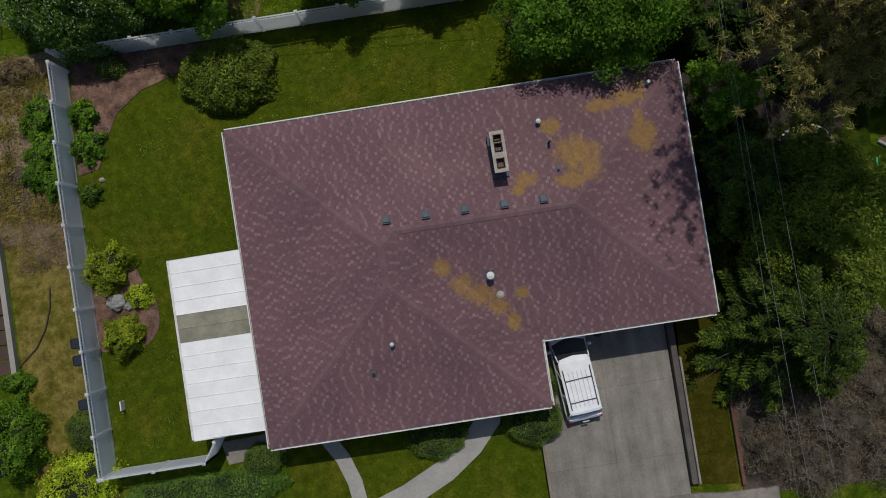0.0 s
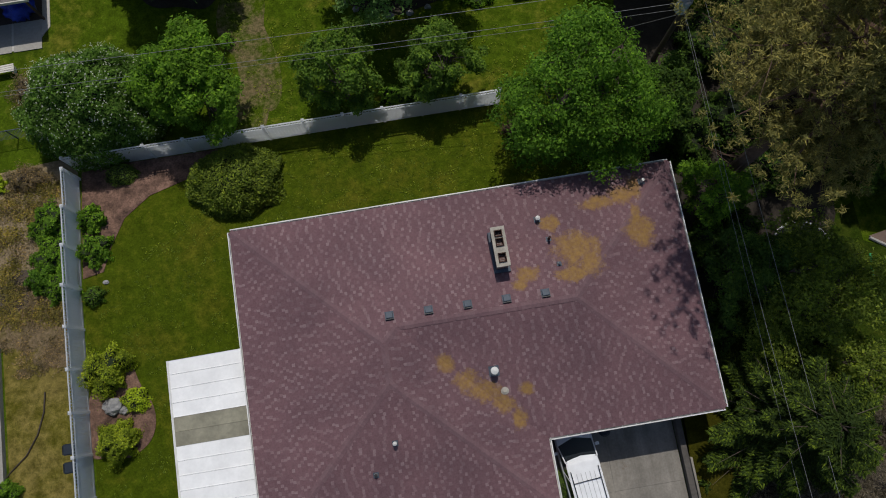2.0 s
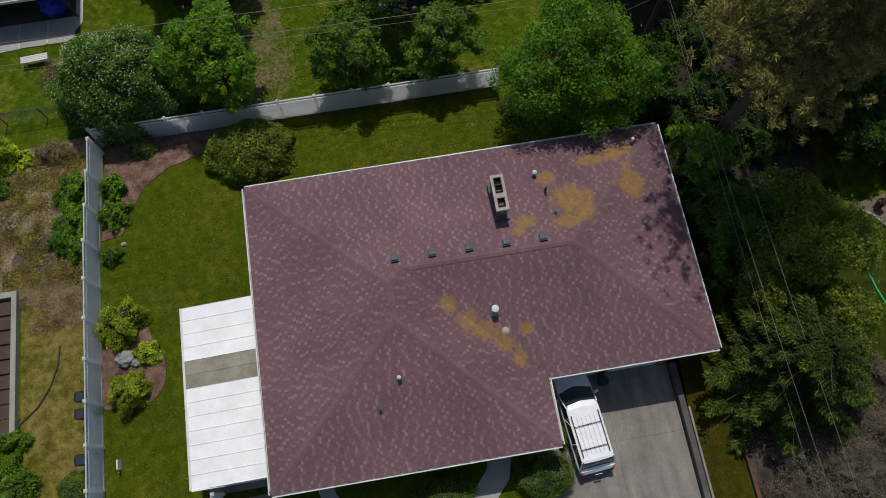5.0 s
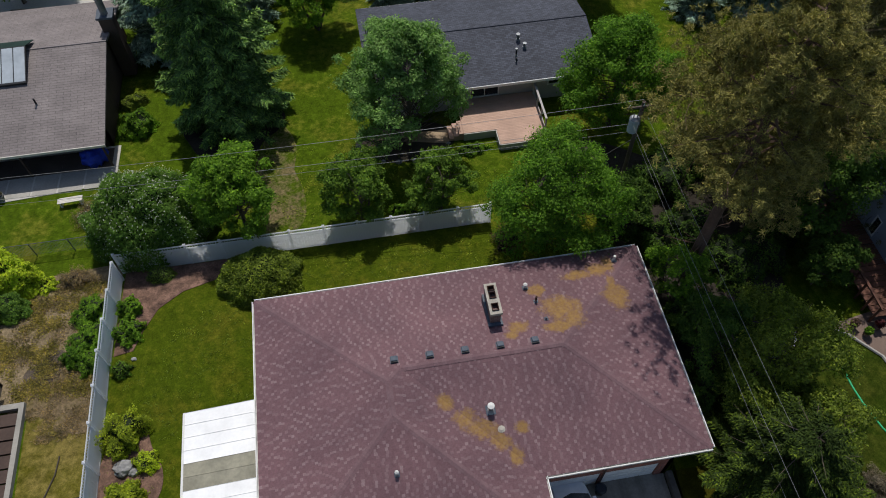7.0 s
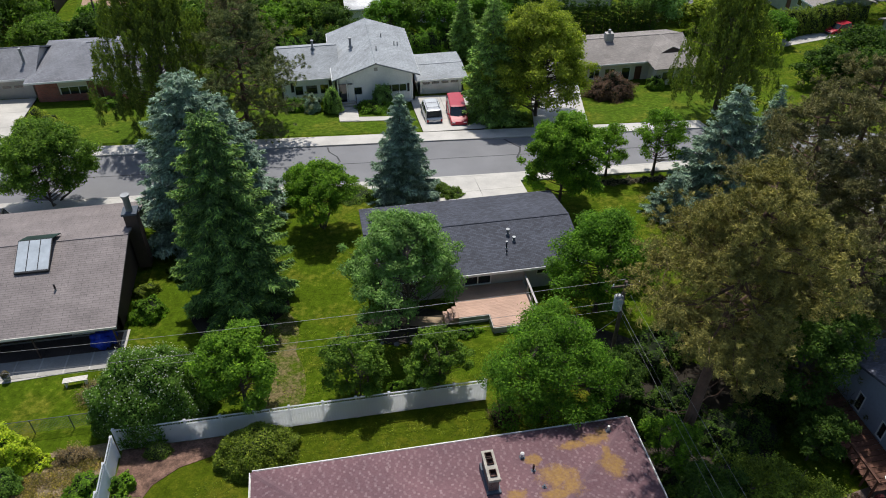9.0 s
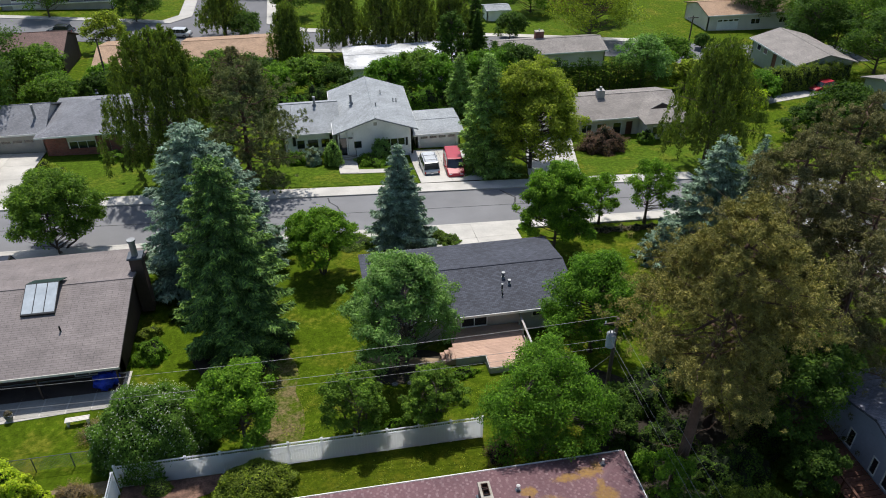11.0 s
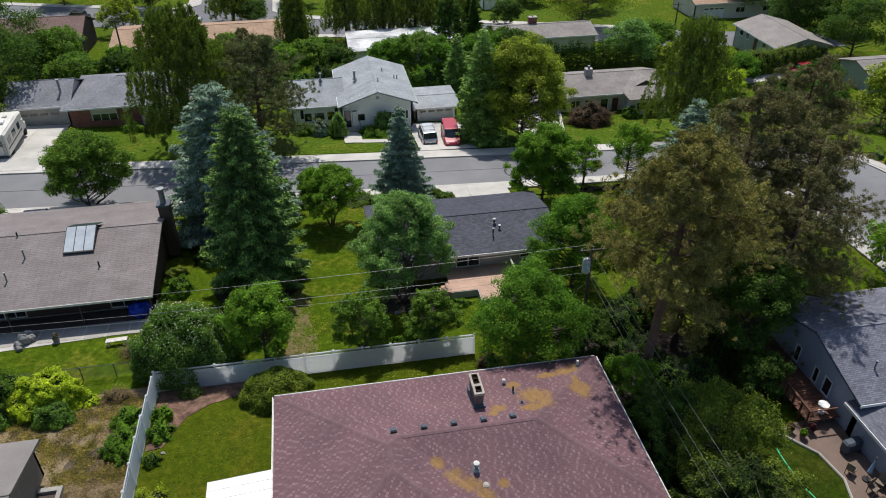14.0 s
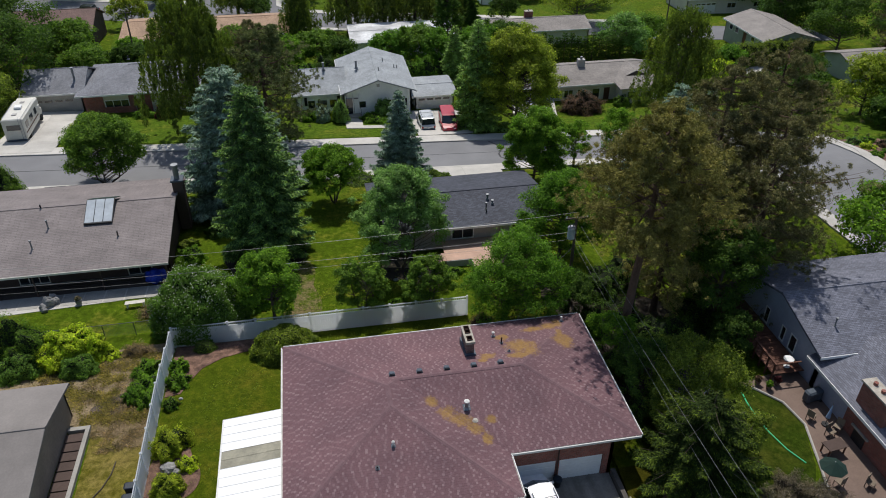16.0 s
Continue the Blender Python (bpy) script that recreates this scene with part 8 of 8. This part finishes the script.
def wheelie_bin(x, y, turn, label, h=1.05, mat="bin"):
    b = thing("wheelie_bin", (x, y, gz(x, y) + 0.04), label, "bin", "bins by the fence", turn)
    part("body", loft([[(-0.18, -0.2, 0), (0.18, -0.2, 0), (0.18, 0.17, 0), (-0.18, 0.17, 0)], [(-0.23, -0.26, h - 0.08), (0.23, -0.26, h - 0.08), (0.23, 0.24, h - 0.08), (-0.23, 0.24, h - 0.08)]]), M[mat], b, local=True)
    part("lid", box(-0.25, 0.25, -0.29, 0.27, h - 0.075, h, 0.05), M[mat], b, "closed hinged lid", local=True)
    part("handle", tube([(-0.2, 0.3, h - 0.06), (0.2, 0.3, h - 0.06)], 0.02, 6), M["black"], b, local=True)
    for s in (-1, 1):
        bm = cyl(0, 0, -0.03, 0.03, 0.1, n=10)
        bmesh.ops.transform(bm, matrix=Matrix.Translation((s * 0.2, 0.2, 0.08)) @ Matrix.Rotation(math.pi / 2, 4, "Y"), verts=bm.verts[:])
        part("wheel", bm, M["rubber"], b, local=True)


wheelie_bin(-18.66, 0.7, 90, "dark slate wheelie bin against the fence")
wheelie_bin(-18.66, -0.1, 90, "dark slate wheelie bin against the fence")
wheelie_bin(-18.68, -2.15, 92, "blue-green wheelie bin against the fence")
solo("garden_hose", tube([(-20.1, 3.5, gz(-20, 3) + 0.08), (-20.2, 2.6, gz(-20, 3) + 0.08), (-20.55, 1.6, gz(-20, 2) + 0.08), (-21.1, 0.75, gz(-21, 1) + 0.08), (-21.9, 0.1, 0.1), (-22.3, -0.3, 0.1)], 0.035, 8), M["hose_dark"], "dark hose curving over dry grass", "hose")
hz_ = lambda x, y: (x, y, gz(x, y) + 0.09)
solo("garden_hose", tube([hz_(20.7, 3.7), hz_(20.55, 2.8), hz_(20.5, 1.8), hz_(20.5, 0.9), hz_(20.6, 0.0), hz_(20.95, -1.5), hz_(21.5, -2.7)], 0.05, 8), M["hose_green"], "bright green hose lying on the lawn", "hose")
bn = thing("bench", (-21.9, 20.6, gz(-21.9, 20.6)), "small white slatted garden bench", "bench", turn=3)
for k in range(4):
    part("slat", box(-0.75, 0.75, -0.2 + 0.11 * k, -0.11 + 0.11 * k, 0.42, 0.46), M["wall_beige"], bn, local=True)
for s in (-0.6, 0.6):
    part("leg", box(s - 0.05, s + 0.05, -0.18, 0.2, 0.0, 0.42), M["white"], bn, local=True)
for x, y in ((-26.4, 21.75),):
    pot = thing("planter", (x, y, gz(x, y) + 0.08), "grey stone planter with a small plant", "planter")
    part("pot", cyl(0, 0, 0, 0.4, 0.2, 0.28, n=12), M["stone"], pot, local=True)
    rs = np.random.RandomState(int(-x * 10))
    d = unit(rs.normal(size=(160, 3)) + np.array([0, 0, 0.5]))
    U, V = leaf_axes(rs, d, 0.08)
    leaf_cloud("plant", d * 0.22 + np.array([0, 0, 0.5]), U, V, LEAF["brownbush"], pot)
for dx, dy, rr_, hh_ in ((0, 0, 0.4, 0.9), (0.45, 0.25, 0.32, 0.6), (-0.3, -0.35, 0.35, 0.5), (0.15, 0.75, 0.3, 0.7), (-0.15, -0.8, 0.25, 0.4)):
    boulder(-28.7 + dx, 22.0 + dy, rr_, hh_, 30 + dx, "pale weathered rock of a heap beside the patio")
# small white sprinkler post near the fence
sp_ = thing("hose_bib", (-17.35, -2.55, gz(-17, -2)), "white upright pipe with a tap near the fence", "garden tap")
part("pipe", box(-0.03, 0.03, -0.22, 0.22, 0, 0.45, 0.01), M["white"], sp_, local=True)
part("tap", cyl(0, -0.35, 0.2, 0.3, 0.03, n=8), M["galv"], sp_, local=True)
rbz = gz(5.35, -2.48) + 0.1
rb_ = thing("rubbish_bin", (5.35, -2.48, rbz), "small black rubbish bin beside the garage doors", "bin")
part("body", cyl(0, 0, 0, 0.55, 0.2, 0.26, n=16), M["black"], rb_, local=True)
part("lid", cyl(0, 0, 0.55, 0.64, 0.28, 0.2, n=16), M["bin"], rb_, "slate blue domed lid", local=True)
# trampoline under the feathery tree
tz = gz(16.6, 4.2)
tm = thing("trampoline", (16.6, 4.2, tz), "round dark trampoline with a white padded rim", "trampoline")
part("mat", cyl(0, 0, 0.7, 0.72, 1.42, n=32), M["black"], tm, "black jumping mat", local=True)
part("rim", tube([(1.5 * math.cos(k * math.tau / 32), 1.5 * math.sin(k * math.tau / 32), 0.73) for k in range(33)], 0.055, 8), M["gutter"], tm, "white padded rim", local=True)
for k in range(6):
    a = k * math.tau / 6 + 0.3
    part("leg", tube([(1.5 * math.cos(a), 1.5 * math.sin(a), 0.7), (1.5 * math.cos(a), 1.5 * math.sin(a), -0.05)], 0.03, 8), M["galv"], tm, local=True)
# retaining wall by the driveway and timber edging
solo("retaining_wall", box(8.70, 8.98, -10.3, -2.15, -0.7, 0.12, 0.015), M["concrete_dark"], "low dark weathered concrete wall beside the driveway", "wall", "structure")
solo("garden_curb", box(9.0, 9.1, -10.3, -4.3, -0.3, 0.2, 0.01), M["concrete_dirty"], "thin pale concrete curb beside the driveway wall", "curb", "structure")
solo("timber_edging", box(10.95, 11.12, -10.6, -3.6, -0.15, 0.35, 0.01), M["timber_red"], "red-brown timber edging of a shrub bed", "edging", "structure")
solo("driveway_edging", box(1.98, 2.12, -12.0, -7.2, -0.5, 0.18, 0.01), M["timber"], "grey timber edging along the driveway", "edging", "structure")
# chain-link fence beside the shrubs
cl = thing("chain_link_fence", (-23, 16.6, gz(-23, 16.6)), "low dark chain-link fence behind a lime shrub", "fence")
for k in range(6):
    x = -30 + 2.2 * k
    part("post", cyl(x, 16.7, gz(x, 16.7) - 0.1, gz(x, 16.7) + 1.2, 0.03, n=8), M["vent"], cl)
mesh_bm = bmesh.new()
for k in range(56):
    x = -30 + 0.2 * k
    for s in (-1, 1):
        xa, xb = x, x + s * 0.9
        if -30 <= xb <= -18.9:
            bm_tube(mesh_bm, [(xa, 16.7, gz(xa, 16.7) + 0.1), (xb, 16.7, gz(xb, 16.7) + 1.1)], 0.008, 3)
tagged(part("wire_mesh", mesh_bm, M["vent"], cl), "diagonal wire mesh", "", "", "stuff")
part("top_rail", tube([(-30, 16.7, gz(-30, 16.7) + 1.18), (-19, 16.7, gz(-19, 16.7) + 1.18)], 0.022, 6), M["vent"], cl)

# patio of the pale blue house
pp = drape("patio", [(20.9, 4.6), (25.72, 5.4), (25.72, -14), (20.6, -8), (22.3, -3.2), (23.4, 0.2), (23.1, 2.3), (21.8, 3.9)], M["paver"], "curved tan paver patio along a house", "patio", 0.07, 1.0)
eb = bmesh.new()
edge_pts = [(20.9, 4.5), (21.8, 3.85), (23.0, 2.3), (23.3, 0.2), (22.2, -3.2), (20.5, -8)]
bm_tube(eb, [(x, y, gz(x, y) + 0.09) for x, y in edge_pts], 0.09, 6)
part("edging", eb, M["concrete"], pp, "pale curved concrete edging")


def parasol(x, y, h, r, mat, label, closed=False):
    p = thing("patio_umbrella", (x, y, gz(x, y) + 0.07), label, "umbrella")
    part("pole", cyl(0, 0, 0, h, 0.025, n=8), M["galv"], p, local=True)
    part("base", cyl(0, 0, 0, 0.08, 0.25, n=12), M["black"], p, local=True)
    n = 8
    bm = bmesh.new()
    c = bm.verts.new((0, 0, h))
    rr, zz = (0.14, h - 1.3) if closed else (r, h - 0.45)
    low_ = [bm.verts.new((rr * math.cos(k * math.tau / n), rr * math.sin(k * math.tau / n), zz)) for k in range(n)]
    for k in range(n):
        bm.faces.new((low_[k], low_[(k + 1) % n], c))
    ex = bmesh.ops.extrude_face_region(bm, geom=bm.faces[:])
    for v in [g for g in ex["geom"] if isinstance(g, bmesh.types.BMVert)]:
        v.co.z -= 0.02
    bmesh.ops.recalc_face_normals(bm, faces=bm.faces[:])
    part("canopy", bm, M[mat], p, local=True)


for x, y, lf in ((22.2, 4.3, "plum"), (22.7, 3.7, "maple"), (23.5, 4.0, "burgundy"), (25.1, -5.6, "maple")):
    pot = thing("planter", (x, y, gz(x, y) + 0.07), "clay pot with a leafy plant on the paver patio", "planter", "patio planters")
    part("pot", cyl(0, 0, 0, 0.34, 0.15, 0.22, n=12), M["brick_dark"], pot, local=True)
    rs = np.random.RandomState(int(x * 10))
    d = unit(rs.normal(size=(220, 3)) + np.array([0, 0, 0.5]))
    U, V = leaf_axes(rs, d, 0.08)
    leaf_cloud("plant", d * 0.26 * rs.uniform(0.5, 1, (220, 1)) + np.array([0, 0, 0.48]), U, V, LEAF[lf], pot)
parasol(21.6, -4.5, 2.2, 0.8, "umbrella_green", "open dark green patio umbrella")
parasol(24.6, 0.0, 2.0, 0.5, "umbrella_blue", "folded pale blue patio umbrella", True)


def patio_chair(x, y, turn, label):
    c = thing("patio_chair", (x, y, gz(x, y) + 0.07), label, "chair", "patio chairs", turn)
    part("seat", box(-0.24, 0.24, -0.24, 0.24, 0.4, 0.44), M["timber"], c, local=True)
    part("backrest", box(-0.24, 0.24, 0.2, 0.24, 0.44, 0.95), M["timber"], c, local=True)
    for sx in (-0.21, 0.21):
        for sy in (-0.21, 0.21):
            part("leg", box(sx - 0.02, sx + 0.02, sy - 0.02, sy + 0.02, 0, 0.4), M["timber"], c, local=True)


for x, y, a in ((24.3, -0.9, 20), (25.0, -0.6, -60), (23.9, 0.6, 120), (24.2, -5.0, 30), (22.4, -4.6, 200)):
    patio_chair(x, y, a, "weathered wooden patio chair")
tb = thing("patio_table", (23.6, -2.2, gz(23.6, -2.2) + 0.07), "dark brown wooden patio table", "table", turn=8)
part("tabletop", box(-0.7, 0.7, -0.4, 0.4, 0.7, 0.75), M["wall_brown"], tb, local=True)
for sx in (-0.6, 0.6):
    for sy in (-0.3, 0.3):
        part("leg", box(sx - 0.04, sx + 0.04, sy - 0.04, sy + 0.04, 0, 0.7), M["timber_red"], tb, local=True)
gr = thing("grill", (25.0, 2.2, gz(25, 2.2) + 0.07), "barbecue grill under a dark grey cover", "grill", turn=10)
part("cover", box(-0.65, 0.65, -0.3, 0.3, 0.05, 0.95, 0.12), M["vent"], gr, "dark grey fitted cover", local=True)
part("wheel", cyl(0.5, -0.32, 0.0, 0.12, 0.08, n=10), M["rubber"], gr, local=True)
dkb = thing("timber_deck", (24.6, 5.2, gz(24.6, 5.2)), "red-brown timber deck with a rail beside the house", "deck")
for k in range(23):
    part("board", box(23.3, 25.7, 4.4 + 0.36 * k, 4.72 + 0.36 * k, gz(24.5, 6) + 0.65, gz(24.5, 6) + 0.7), M["timber_red"], dkb)
for k in range(11):
    part("railing_post", box(23.25, 23.35, 4.4 + 0.8 * k, 4.5 + 0.8 * k, gz(24.5, 6) - 0.1, gz(24.5, 6) + 1.6), M["timber_red"], dkb)
part("railing", box(23.22, 23.38, 4.3, 12.6, gz(24.5, 6) + 1.6, gz(24.5, 6) + 1.68), M["timber_red"], dkb)
part("railing", box(23.3, 25.2, 4.32, 4.4, gz(24.5, 6) + 1.6, gz(24.5, 6) + 1.68), M["timber_red"], dkb)
ds = thing("round_table", (24.7, 5.0, gz(24.5, 6) + 0.7), "small round white table on the timber deck", "table")
part("tabletop", cyl(0, 0, 0.66, 0.72, 0.36, n=20), M["white"], ds, local=True)
part("stem", cyl(0, 0, 0, 0.66, 0.04, n=8), M["white"], ds, local=True)
part("foot", cyl(0, 0, 0, 0.04, 0.22, n=12), M["white"], ds, local=True)

# ---- single shingles of the north slope ----
def single_shingles():
    o, u, d, _ = facets["north"]
    c = math.atan(PITCH)
    me = None
    for p, d0, lift in SINGLE:
        if me is None:
            hw, dl = TAB / 2 - 0.001, COURSE + 0.03
            vs = [(-hw, 0, 0.008), (hw, 0, 0.008), (hw, dl, 0.004), (-hw, dl, 0.004), (-hw, 0, -0.02), (hw, 0, -0.02), (hw, dl, -0.02), (-hw, dl, -0.02)]
            fs = [(0, 1, 2, 3), (0, 4, 5, 1), (1, 5, 6, 2), (2, 6, 7, 3), (3, 7, 4, 0)]
            me = bpy.data.meshes.new("shingle")
            me.from_pydata(vs, [], fs)
            me.materials.append(M["roof"])
        a = p + TAB / 2
        x, y = o[0] + u[0] * a + d[0] * d0, o[1] + u[1] * a + d[1] * d0
        ob = new("shingle", me)
        ob.parent = roof
        ob.matrix_basis = Matrix.Translation((x, y, rz(d0))) @ Matrix(((-1, 0, 0, 0), (0, -math.cos(c), math.sin(c), 0), (0, math.sin(c), math.cos(c), 0), (0, 0, 0, 1)))


single_shingles()
